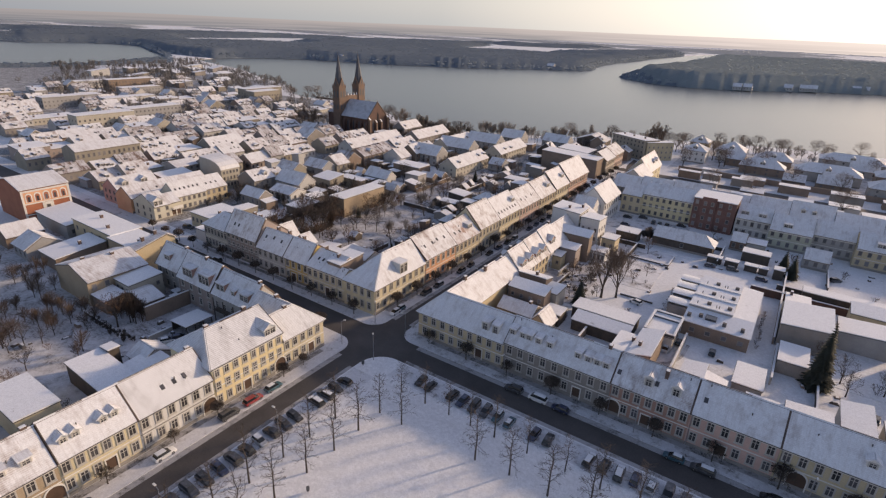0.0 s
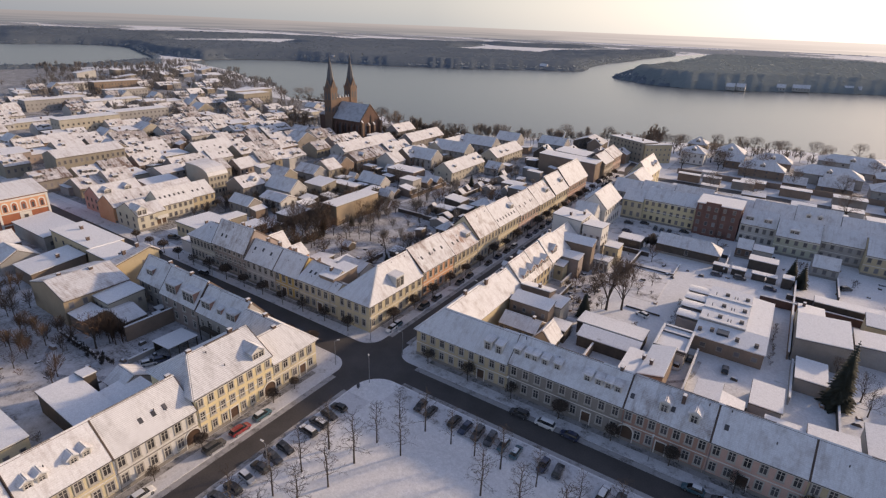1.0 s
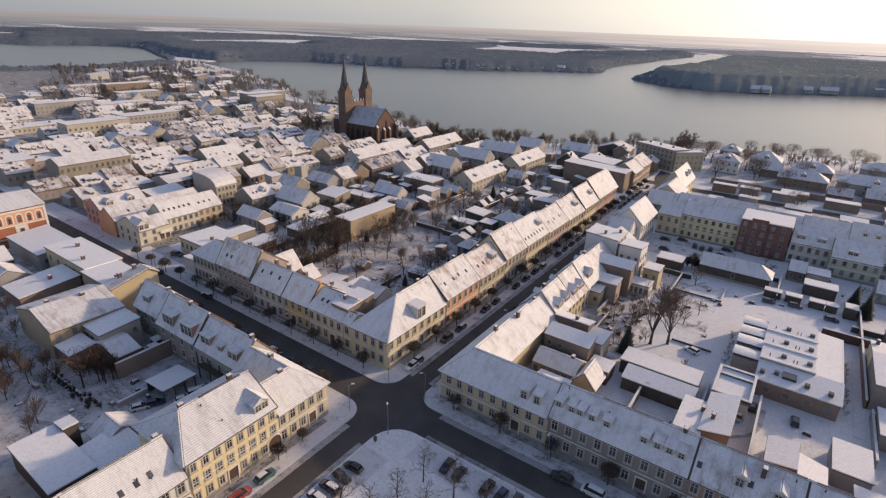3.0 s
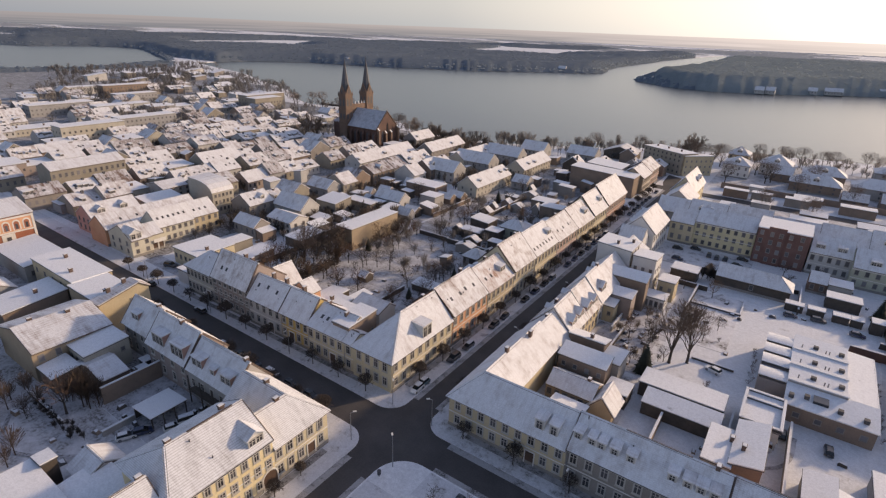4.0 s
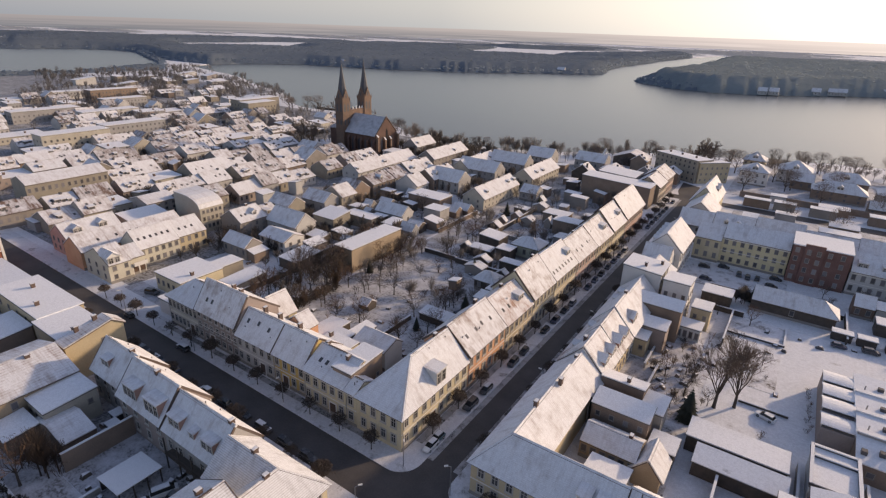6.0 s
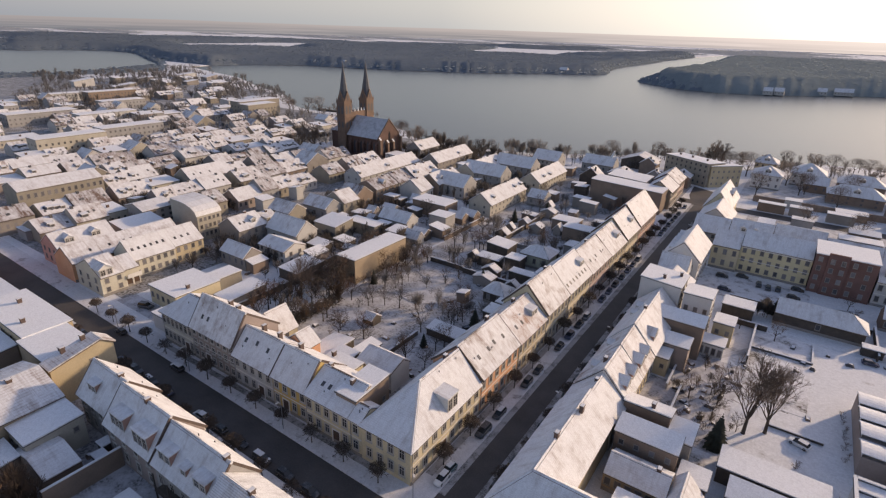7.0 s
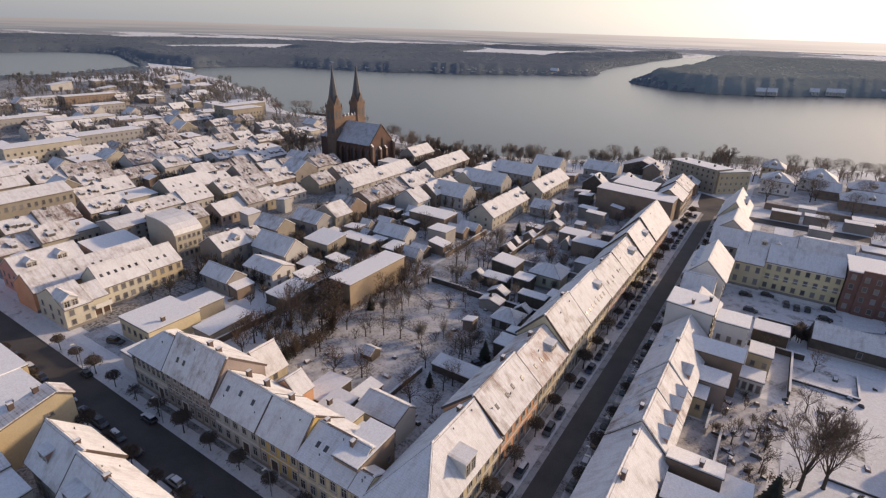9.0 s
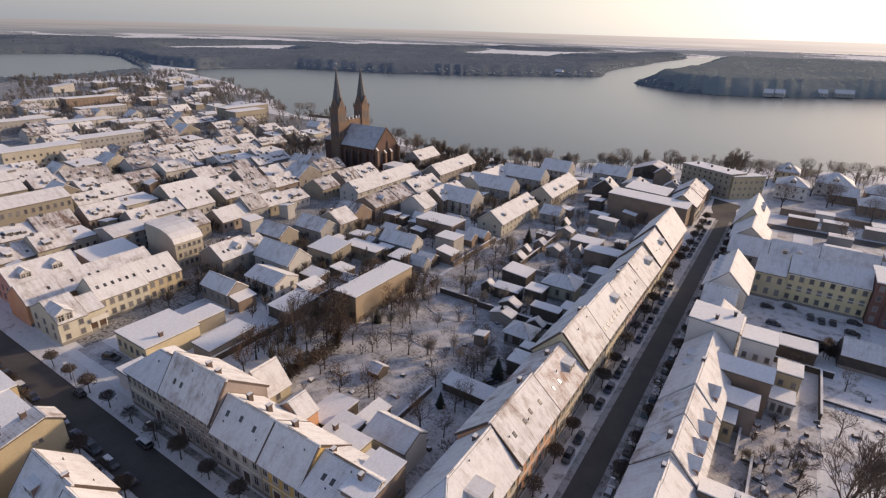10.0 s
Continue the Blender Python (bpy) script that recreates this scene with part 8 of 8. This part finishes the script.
def car(label, paint, kind="hatchback", snowy=0.5):
    root = thing(kind, (0, 0, 0), label, "car", "parked cars")
    L, H, W = {"hatchback": (4.1, 1.45, 0.84), "estate_car": (4.6, 1.46, 0.87), "van": (4.8, 1.95, 0.92), "suv": (4.5, 1.68, 0.9)}[kind]
    f, r = L / 2, -L / 2
    hood = 0.55 * H + 0.1
    b = Shape()
    loft(b, [(r, 0.42, hood - 0.12, W * 0.86, W * 0.84), (r + 0.15, 0.24, hood, W * 0.97, W * 0.93), (-0.2, 0.20, hood + 0.02, W, W * 0.95), (f - 1.15, 0.20, hood - 0.02, W, W * 0.93), (f - 0.25, 0.22, hood - 0.18, W * 0.96, W * 0.86), (f, 0.34, hood - 0.34, W * 0.82, W * 0.74)])
    body = b
    b = Shape()
    back = r + (0.12 if kind in ("van", "estate_car", "suv") else 0.25)
    loft(b, [(back, hood - 0.04, hood, W * 0.88, W * 0.86), (back + 0.28, hood - 0.04, H - 0.05, W * 0.88, W * 0.72), (0.0, hood - 0.04, H - 0.03, W * 0.9, W * 0.74), (f - (1.75 if kind != "van" else 1.3), hood - 0.04, H - 0.08, W * 0.9, W * 0.7), (f - (1.0 if kind != "van" else 0.6), hood - 0.06, hood - 0.01, W * 0.86, W * 0.8)])
    part("greenhouse", b, "car_glass", root)
    b = body
    x0, x1, w = back + 0.3, f - (1.8 if kind != "van" else 1.35), W * 0.70
    b.solid([(x0, -w), (x1, -w * 0.96), (x1, w * 0.96), (x0, w)], H - 0.05, H + 0.015)
    part("body", b, paint, root)
    if snowy > 0:
        b = Shape()
        b.solid([(x0 + 0.08, -w * 0.92), (x1 - 0.05, -w * 0.9), (x1 - 0.05, w * 0.9), (x0 + 0.08, w * 0.92)], H + 0.02, H + 0.02 + 0.10 * snowy)
        if snowy > 0.6:
            b.solid([(f - 0.95, -W * 0.78), (f - 0.3, -W * 0.7), (f - 0.3, W * 0.7), (f - 0.95, W * 0.78)], hood - 0.12, hood - 0.01)
        part("snow_cover", b, "snow_cap", root)
    for sx in (f - 0.82, r + 0.8):
        for sy in (-1, 1):
            t = Shape()
            t.tube((sx, sy * (W - 0.2), 0.31), (sx, sy * (W - 0.0), 0.31), 0.31, 0.31, 10)
            t.tube((sx, sy * (W - 0.02), 0.31), (sx, sy * (W + 0.012), 0.31), 0.19, 0.17, 6, 1)
            part("wheel", t, ["tyre", "rim"], root)
    return root


random.seed(23)
FLEET = [car("black hatchback with a dusting of snow", "paint_black", "hatchback", 0.0), car("dark grey estate car with a little snow", "paint_anthracite", "estate_car", 0.3), car("silver hatchback with thin snow on its roof", "paint_silver", "hatchback", 0.3),
         car("navy blue hatchback with a clear roof", "paint_navy", "hatchback", 0.0), car("black estate car with snow on roof and bonnet", "paint_black", "estate_car", 0.9), car("teal hatchback with thin snow", "paint_teal", "hatchback", 0.2), car("dark grey off-road car", "paint_anthracite", "suv", 0.0)]
tagged(FLEET[6], "dark grey off-road car parked in snow")
white_van, red_car, white_car = car("white van with snow on its roof", "paint_carwhite", "van", 0.5), car("red estate car parked at the kerb", "paint_carred", "estate_car", 0.0), car("white hatchback parked at the kerb", "paint_carwhite", "hatchback", 0.2)
berths = []
for k in range(20):
    if k not in (4, 15):
        berths.append((-61.9, 61.2 - 2.5 * k, 0.135, random.choice([0, 180]) + random.uniform(-4, 4)))
for k, x in enumerate(np.arange(-50.2, 30, 2.45)):
    if k not in (2, 9, 12, 13, 21):
        berths.append((x, 70.3 + random.uniform(-0.3, 0.3), 0.135, random.choice([90, 270]) + random.uniform(-4, 4)))
for x in (-34.4, -24.8, -4.7, -0.2, 9.6, 16, 28):
    berths.append((x, 79.2, 0.03, 180 + random.uniform(-2, 2)))
for y in np.arange(90, 266, 5.6):
    if random.random() < 0.72:
        berths.append((-71.45, y + random.uniform(-0.4, 0.4), 0.13, 270 + random.uniform(-2, 2)))
    if random.random() < 0.66:
        berths.append((-63.5, y + 2 + random.uniform(-0.4, 0.4), 0.13, 90 + random.uniform(-2, 2)))
for x in np.arange(-86, -180, -5.6):
    if random.random() < 0.8:
        berths.append((x, 74.5 + 0.011 * (-80 - x), 0.03, random.choice([0, 180])))
    if random.random() < 0.25:
        berths.append((x, 79.9 + 0.011 * (-80 - x), 0.03, 180))
berths += [(-71.4, 51.8, 0.13, 90), (-71.4, 42.2, 0.13, 90), (-71.4, 18.0, 0.13, 90)]
for x, y, t in ((-101.0, 51.0, 62), (-94.4, 57.5, 10), (-48.0, 199.4, 8), (-43.0, 202.6, 4), (-38.4, 199.4, 95), (-36.0, 198.6, 92), (-33.6, 199.4, 90), (-29.1, 202.4, 0), (-29.8, 196.0, 5), (-46.0, 190.0, 0), (-12.0, 117.4, 90), (-5.0, 117.6, 92), (-160, 90.0, 20), (-150.4, 89.4, 100), (-8.0, 171.0, 5), (0, 168.4, 0), (-14, 169.6, 5), (18.0, 182.0, 40), (-147.6, 97.4, 90), (-91.6, 128.6, 60), (-93.6, 152.6, 0), (24, 112, 80), (-55.6, 99.4, 90)):
    berths.append((x, y, 0.08, t))
bins = [[] for _ in FLEET]
for k, bth in enumerate(berths):
    bins[random.choice([0, 0, 0, 1, 2, 3, 3, 4, 5, 6, 6])].append(bth)
for root, list_of in zip(FLEET, bins):
    place_all(root, [(x, y, z, t, random.uniform(0.78, 0.86)) for x, y, z, t in list_of])
place_all(white_van, [(-29.4, 79.3, 0.03, 180, 0.76), (-13.8, 113.0, 0.08, 90, 0.8), (-97.6, 57.2, 0.08, 68, 0.8)])
place_all(red_car, [(-71.4, 47.2, 0.13, 90, 0.82)])
place_all(white_car, [(-71.4, 30.4, 0.13, 90, 0.86), (-71.3, 88.2, 0.13, 270, 0.82), (-9.8, 99.0, 0.08, 100, 0.82), (-98.0, 54.6, 0.08, 70, 0.78), (-25.6, 131.0, 0.08, 160, 0.86), (-102.0, 48.8, 0.08, 64, 0.8)])


# ---------------------------------------------------------------- street furniture
def street_lamp():
    root = thing("street_lamp", (0, 0, 0), "slim grey street lamp with a short arm", "lamp", "street lamps")
    t = Shape()
    t.tube((0, 0, 0), (0, 0, 5.6), 0.08, 0.05, 6)
    t.tube((0, 0, 5.6), (0.7, 0, 5.9), 0.045, 0.035, 5)
    part("pole", t, "steel", root)
    t = Shape()
    t.box((0.45, -0.13, 5.86), (1.05, 0.13, 5.98))
    part("lamp_head", t, "trim", root)
    return root


place_all(street_lamp(), [(-72.4, 82.2, 0.13, -45, 1.0), (-63.2, 81.8, 0.13, 225, 1.0), (-72.0, 70.8, 0.13, 45, 1.0), (-62.6, 70.4, 0.13, 135, 1.0)] + [(-62.2, y, 0.13, 180, 1.0) for y in (112, 140, 168, 196, 224)] + [(x, 81.4, 0.13, -90, 1.0) for x in (-100, -128, -156, -38, -12, 14)] + [(-60.4, y, 0.13, 180, 1.0) for y in (24, 44)])


def litter_bin():
    root = thing("litter_bin", (0, 0, 0), "small dark litter bin on a post", "bin", "litter bins")
    t = Shape()
    t.tube((0, 0, 0), (0, 0, 0.5), 0.04, 0.04, 5)
    t.tube((0, 0, 0.35), (0, 0, 0.95), 0.22, 0.24, 8)
    part("drum", t, "tar", root)
    return root


place_all(litter_bin(), [(-47.9, 38.9, 0.12, 0, 1.1), (-63.0, 67.6, 0.12, 0, 1.3), (-47.6, 70.8, 0.12, 0, 1.2)])

def yard_heap(x, y, turn):
    """A covered heap of boards or junk, wider below, under snow."""
    w, d, h = random.uniform(0.6, 1.9), random.uniform(0.5, 1.2), random.uniform(0.25, 0.75)
    g = Shape()
    lo = [(-w / 2, -d / 2, 0), (w / 2, -d / 2, 0), (w / 2, d / 2, 0), (-w / 2, d / 2, 0)]
    hi = [(u * random.uniform(0.35, 0.9), v * random.uniform(0.35, 0.9), h * random.uniform(0.6, 1.2)) for u, v, _ in lo]
    for k in range(4):
        g.poly([lo[k], lo[(k + 1) % 4], hi[(k + 1) % 4], hi[k]])
    g.poly(hi[:3], 1)
    g.poly([hi[0], hi[2], hi[3]], 1)
    # one tapered box stands for a heap of yard clutter
    ob = alone("yard_crate", g, [random.choice(["timber", "brown", "tar"]), "snow_cap"], "low dark heap of covered junk capped with snow", "crate", "", "yard crates")
    ob.location, ob.rotation_euler = (x, y, 0.03), (0, 0, radians(turn))


random.seed(91)
for x0, x1, y0, y1, n in ((-54, -40, 96, 101, 5), (-52, -38, 121, 137, 15), (-48, -36, 137, 151, 11), (-102, -92, 58, 62, 10), (-40, -24, 140, 170, 10), (-32, -12, 94, 106, 10), (-10, 20, 94, 118, 12), (6, 30, 146, 158, 7), (-112, -90, 46, 56, 12), (-128, -92, 24, 46, 14), (-124, -88, 100, 126, 12), (-108, -87, 126, 198, 22), (-145, -128, 150, 200, 14), (-164, -146, 114, 166, 20), (-30, 40, 166, 200, 16), (-130, -116, 47, 60, 6)):
    for _ in range(n):
        yard_heap(random.uniform(x0, x1), random.uniform(y0, y1), random.choice([0, 90]) + random.uniform(-12, 12))

# wooden pier and lakeside sculpture
g = Shape()
g.box((-378, 352, -0.6), (-330, 354.4, 0.5))
alone("pier", g, "timber", "long snowy pier on the lake shore", "pier", "structure")
root = thing("sculpture", (-116, 300, 0), "tall white abstract sculpture on the lake shore", "sculpture")
g = Shape()
g.tube((-116, 300, 0), (-115.6, 300, 6), 0.9, 0.7, 5)
g.tube((-115.6, 300, 6), (-113.6, 300, 11.5), 0.7, 0.35, 5)
part("mast", g, "snow_cap", root)

# ---------------------------------------------------------------- woods and hills beyond the lake
random.seed(3)


def field_gap(x, y):
    return noise.noise(Vector((x / 420, y / 420, 0.3))) < 0.12 or x * x + y * y < 1600 ** 2


def canopy(name, label, az0, az1, d0, d1, test, height, key, step=0.26, grow=1.0095, rim=6):
    """A closed canopy of bare woods as one uneven sheet, with a ragged edge down to the ground."""
    cols = int((az1 - az0) / step)
    rows = int(math.log(d1 / d0) / math.log(grow))
    g = Shape()
    on = [[0] * (cols + 1) for _ in range(rows + 1)]
    at = {}
    for i in range(rows + 1):
        for j in range(cols + 1):
            a = radians(az0 + step * (j + random.uniform(-0.12, 0.12)))
            d = d0 * grow ** (i + random.uniform(-0.15, 0.15))
            x, y = d * math.sin(a), d * math.cos(a)
            at[i, j] = (x, y)
            on[i][j] = 1 if 0 < i < rows and 0 < j < cols and test(x, y) and dry(x, y) else 0
    # how many steps each point lies within the woods
    deep = [row[:] for row in on]
    for level in range(1, rim):
        for i in range(rows + 1):
            for j in range(cols + 1):
                if deep[i][j] == level and all(deep[k][m] >= level for k, m in ((max(0, i - 1), j), (min(rows, i + 1), j), (i, max(0, j - 1)), (i, min(cols, j + 1)))):
                    deep[i][j] = level + 1
    number = {}
    for i in range(rows + 1):
        for j in range(cols + 1):
            near = [on[k][m] for k in range(max(0, i - 1), min(rows, i + 1) + 1) for m in range(max(0, j - 1), min(cols, j + 1) + 1)]
            x, y = at[i, j]
            if on[i][j]:
                z = (height(x, y) if callable(height) else height) * (0.82 + 0.18 * noise.noise(Vector((x / 90, y / 90, 4.0))) + random.uniform(-0.05, 0.05)) * (deep[i][j] / rim) ** 0.8
            else:
                z = -0.5
            if any(near):
                number[i, j] = len(g.v)
                g.v.append((x, y, z))
    for i in range(rows):
        for j in range(cols):
            four = [(i, j), (i, j + 1), (i + 1, j + 1), (i + 1, j)]
            if any(on[k][m] for k, m in four):
                g.f.append(tuple(number[c] for c in four))
                g.m.append(0)
    ob = alone(name, g, key, label, "woods", "stuff")
    ob.data.polygons.foreach_set("use_smooth", [True] * len(g.f))
    # the fine broken surface of single crowns, in the same haze-paled colour
    tops, c = g.v, Shape()
    for (i, j), k in number.items():
        if not on[i][j]:
            continue
        x0, y0 = at[i, j]
        x1, y1 = at.get((i + 1, j + 1), (x0, y0))
        for _ in range(2):
            f, h = random.random(), random.random()
            p = Vector((x0 + (x1 - x0) * f, y0 + (y1 - y0) * h, tops[k][2] + random.uniform(-0.6, 0.5)))
            if not dry(p.x, p.y):
                continue
            a, w = random.uniform(0, 6.283), 0.0015 * math.hypot(x0, y0) * random.uniform(0.6, 1.3)
            u = Vector((math.cos(a), math.sin(a), random.uniform(-0.25, 0.25))) * w
            v = Vector((-math.sin(a), math.cos(a), random.uniform(-0.25, 0.25))) * w * random.uniform(0.7, 1.2)
            c.poly([p - u - v * 0.6, p + u - v, p + u * 0.7 + v, p - u * 0.8 + v * 0.7])
        # upright crowns and stems along the edge of the woods
        for _ in range(3 if deep[i][j] < 4 and key == "woods" else 0):
            x, y = x0 + (x1 - x0) * random.uniform(-0.7, 1.2), y0 + (y1 - y0) * random.uniform(-0.7, 1.2)
            if not dry(x, y):
                continue
            a, w, z = math.atan2(-x, y) + random.uniform(-0.3, 0.3), random.uniform(1.2, 2.6), max(2.5, tops[k][2] * random.uniform(0.7, 1.05) + random.uniform(0.0, 1.6))
            u = Vector((math.cos(a), math.sin(a), 0)) * w
            p = Vector((x, y, 0))
            c.poly([p - u * 0.7, p + u * 0.7, p + u + Vector((0, 0, z * 0.7)), p + u * 0.4 + Vector((0, 0, z)), p - u * 0.6 + Vector((0, 0, z * 0.95)), p - u + Vector((0, 0, z * 0.6))])
    alone("woods_crowns", c, key, "crowns of bare trees in far woods, paled for haze", "woods", "stuff")
    return ob


canopy("woods_far_shore", "grey woods on the far lake shore, paled for haze", -72, -11, 690, 2600, lambda x, y: (y > 560 or x < -1000) and field_gap(x, y), 15, "woods")
canopy("woods_peninsula", "grey wooded peninsula in the lake, paled for haze", -19, 16, 790, 1950, lambda x, y: y > 780 and x > -330, lambda x, y: 11 + 12 * min(1.0, max(0.0, (x + 215 + (y - 830) * 0.5) / 40)), "woods_hazy")
canopy("woods_west", "grey woods beyond the bay, paled for haze", -85, -60, 820, 2800, lambda x, y: x < -780 and (field_gap(x, y) or x > -900), 11, "woods")


def brush(name, label, count, x0, x1, y0, y1, test, key, tall=1.0, twigs=30, width=0.14):
    """Open brush of bare trees, thin sprays fanning upwards, all in one sheet of stuff."""
    g = Shape()
    made = tries = 0
    while made < count and tries < 40000:
        tries += 1
        x, y = random.uniform(x0, x1), random.uniform(y0, y1)
        if not test(x, y) or not free(x, x, y, y, 0.5):
            continue
        made += 1
        h, r = tall * random.uniform(4.5, 9.5), tall * random.uniform(1.6, 3.4)
        g.tube((x, y, 0), (x, y, h * 0.6), 0.18 * tall, 0.08 * tall, 3)
        for k in range(twigs):
            a, f = random.uniform(0, 6.283), random.uniform(0.2, 0.75)
            tip = Vector((x + r * math.cos(a) * random.uniform(0.3, 1), y + r * math.sin(a) * random.uniform(0.3, 1), h * random.uniform(max(0.5, f), 1.0)))
            base = Vector((x, y, h * f * 0.8))
            w = Vector((-math.sin(a), math.cos(a), 0.3)) * random.uniform(0.6, 1.4) * width
            g.poly([base, tip - w, tip + w * 0.6 + Vector((0, 0, 2 * width))])
    alone(name, g, key, label, "trees", "stuff")


brush("shore_brush", "bare brownish brush and trees at the edge of town", 900, -790, -300, 130, 500, lambda x, y: dry(x, y) and y > 0.38 * -x and (x < -430 or random.random() < 0.6) and noise.noise(Vector((x / 45, y / 45, 2.0))) > -0.08, "park_grey")
brush("town_brush", "bare grey trees and scrub in the gaps of the old town", 760, -330, -128, 104, 296, lambda x, y: y < 296 + 0.3 * (x + 185) and y > 60 - 0.2 * x and noise.noise(Vector((x / 30, y / 30, 6.0))) > -0.1 and not (-170 < x < -142 and y < 118), "park_dark", 0.62, 60, 0.07)
brush("frosted_brush", "frosted grey trees between far roofs", 300, -440, -255, 150, 312, lambda x, y: y > 0.42 * -x and noise.noise(Vector((x / 40, y / 40, 9.0))) > 0.0, "park_frost", 0.75, 70, 0.09)
brush("garden_brush", "brown scrub and bare trees in the shaded southern gardens", 78, -200, -106, 12, 49, lambda x, y: noise.noise(Vector((x / 16, y / 16, 3.0))) > -0.05, "park_brown", 0.62, 130, 0.035)
brush("thicket_brush", "brown scrub round the storage hall and along the garden edge", 16, -142, -124, 106, 130, lambda x, y: True, "park_brown", 0.6, 130, 0.04)
brush("church_brush", "dark bare scrub in the park by the church", 130, -224, -178, 257, 300, lambda x, y: dry(x, y) and noise.noise(Vector((x / 20, y / 20, 1.0))) > -0.25, "park_dark", 0.66, 110, 0.05)
brush("promenade_brush", "soft grey-brown trees along the promenade", 70, -240, -84, 290, 352, lambda x, y: dry(x, y) and not dry(x - 3, y + 16) and noise.noise(Vector((x / 16, y / 16, 5.0))) > 0.0, "park_grey", 0.95, 170, 0.045)
brush("yard_scrub", "dark scrub in the messy yard behind the row", 16, -48, -36, 127, 152, lambda x, y: True, "park_dark", 0.34, 90, 0.03)
brush("garden_trees", "fine bare grey-brown trees in the long gardens", 80, -128, -87, 128, 256, lambda x, y: noise.noise(Vector((x / 14, y / 14, 7.0))) > -0.1, "park_grey", 0.62, 150, 0.026)
brush("parking_scrub", "dark dense shrub by the parking court", 6, -37.2, -32.6, 179.4, 182.4, lambda x, y: True, "park_dark", 0.55, 260, 0.04)
brush("court_scrub", "brown bushy tree by the court wall", 7, -119.5, -113.8, 48, 54, lambda x, y: True, "park_brown", 0.8, 260, 0.03)
brush("cut_branches", "heap of cut branches along the garden edge", 34, -124, -106, 42.8, 44.8, lambda x, y: True, "park_dark", 0.2, 90, 0.03)
brush("lakeside_brush", "bare dark trees and scrub along the shore", 130, -200, 110, 285, 395, lambda x, y: dry(x, y) and y > 375 + 0.42 * x - 14 and y > 290, "park_grey", 0.8, 90, 0.05)
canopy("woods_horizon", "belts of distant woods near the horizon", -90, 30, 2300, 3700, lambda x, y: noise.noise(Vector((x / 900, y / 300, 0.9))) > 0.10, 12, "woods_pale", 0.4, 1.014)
# a few houses on the far shore
FAR[0] = 2
for k in range(26):
    a = radians(random.uniform(-47, -21))
    d = random.uniform(960, 1120)
    x, y = d * math.sin(a), d * math.cos(a)
    if not inside(x, y, main_lake) and not inside(x + 12, y - 14, main_lake):
        house("S", y, x, x + 14, 9, 5, 9, random.choice(["white", "offwhite", "beige"]), "small far-shore house with a snowy roof", (4, 1), None, bands=False, plinth=False, group="far-shore houses")
for x, y in ((-96, 832), (-84, 838), (-40, 886), (-22, 902), (-12, 906), (38, 956), (48, 962)):
    house("S", y, x, x + 11, 8, 4.5, 8.5, "offwhite", "boathouse with a snowy roof on the wooded shore", (3, 1), None, bands=False, plinth=False, name="boathouse", group="peninsula boathouses")
# low backdrop that closes the horizon, glowing with painted haze
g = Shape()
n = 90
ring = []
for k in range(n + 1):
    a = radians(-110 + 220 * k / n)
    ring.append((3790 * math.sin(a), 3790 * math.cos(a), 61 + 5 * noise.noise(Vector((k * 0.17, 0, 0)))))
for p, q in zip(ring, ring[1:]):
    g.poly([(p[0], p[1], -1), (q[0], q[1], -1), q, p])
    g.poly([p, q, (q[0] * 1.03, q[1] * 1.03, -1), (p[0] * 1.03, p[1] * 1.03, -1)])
alone("backdrop_rise", g, "hill", "low glowing backdrop painted with horizon haze", "hills", "structure")

# ---------------------------------------------------------------- from the plan's units to metres
for me in bpy.data.meshes:
    me.transform(Matrix.Scale(SIZE, 4))
for ob in scene.objects:
    if ob.type in ("MESH", "EMPTY"):
        ob.location *= SIZE
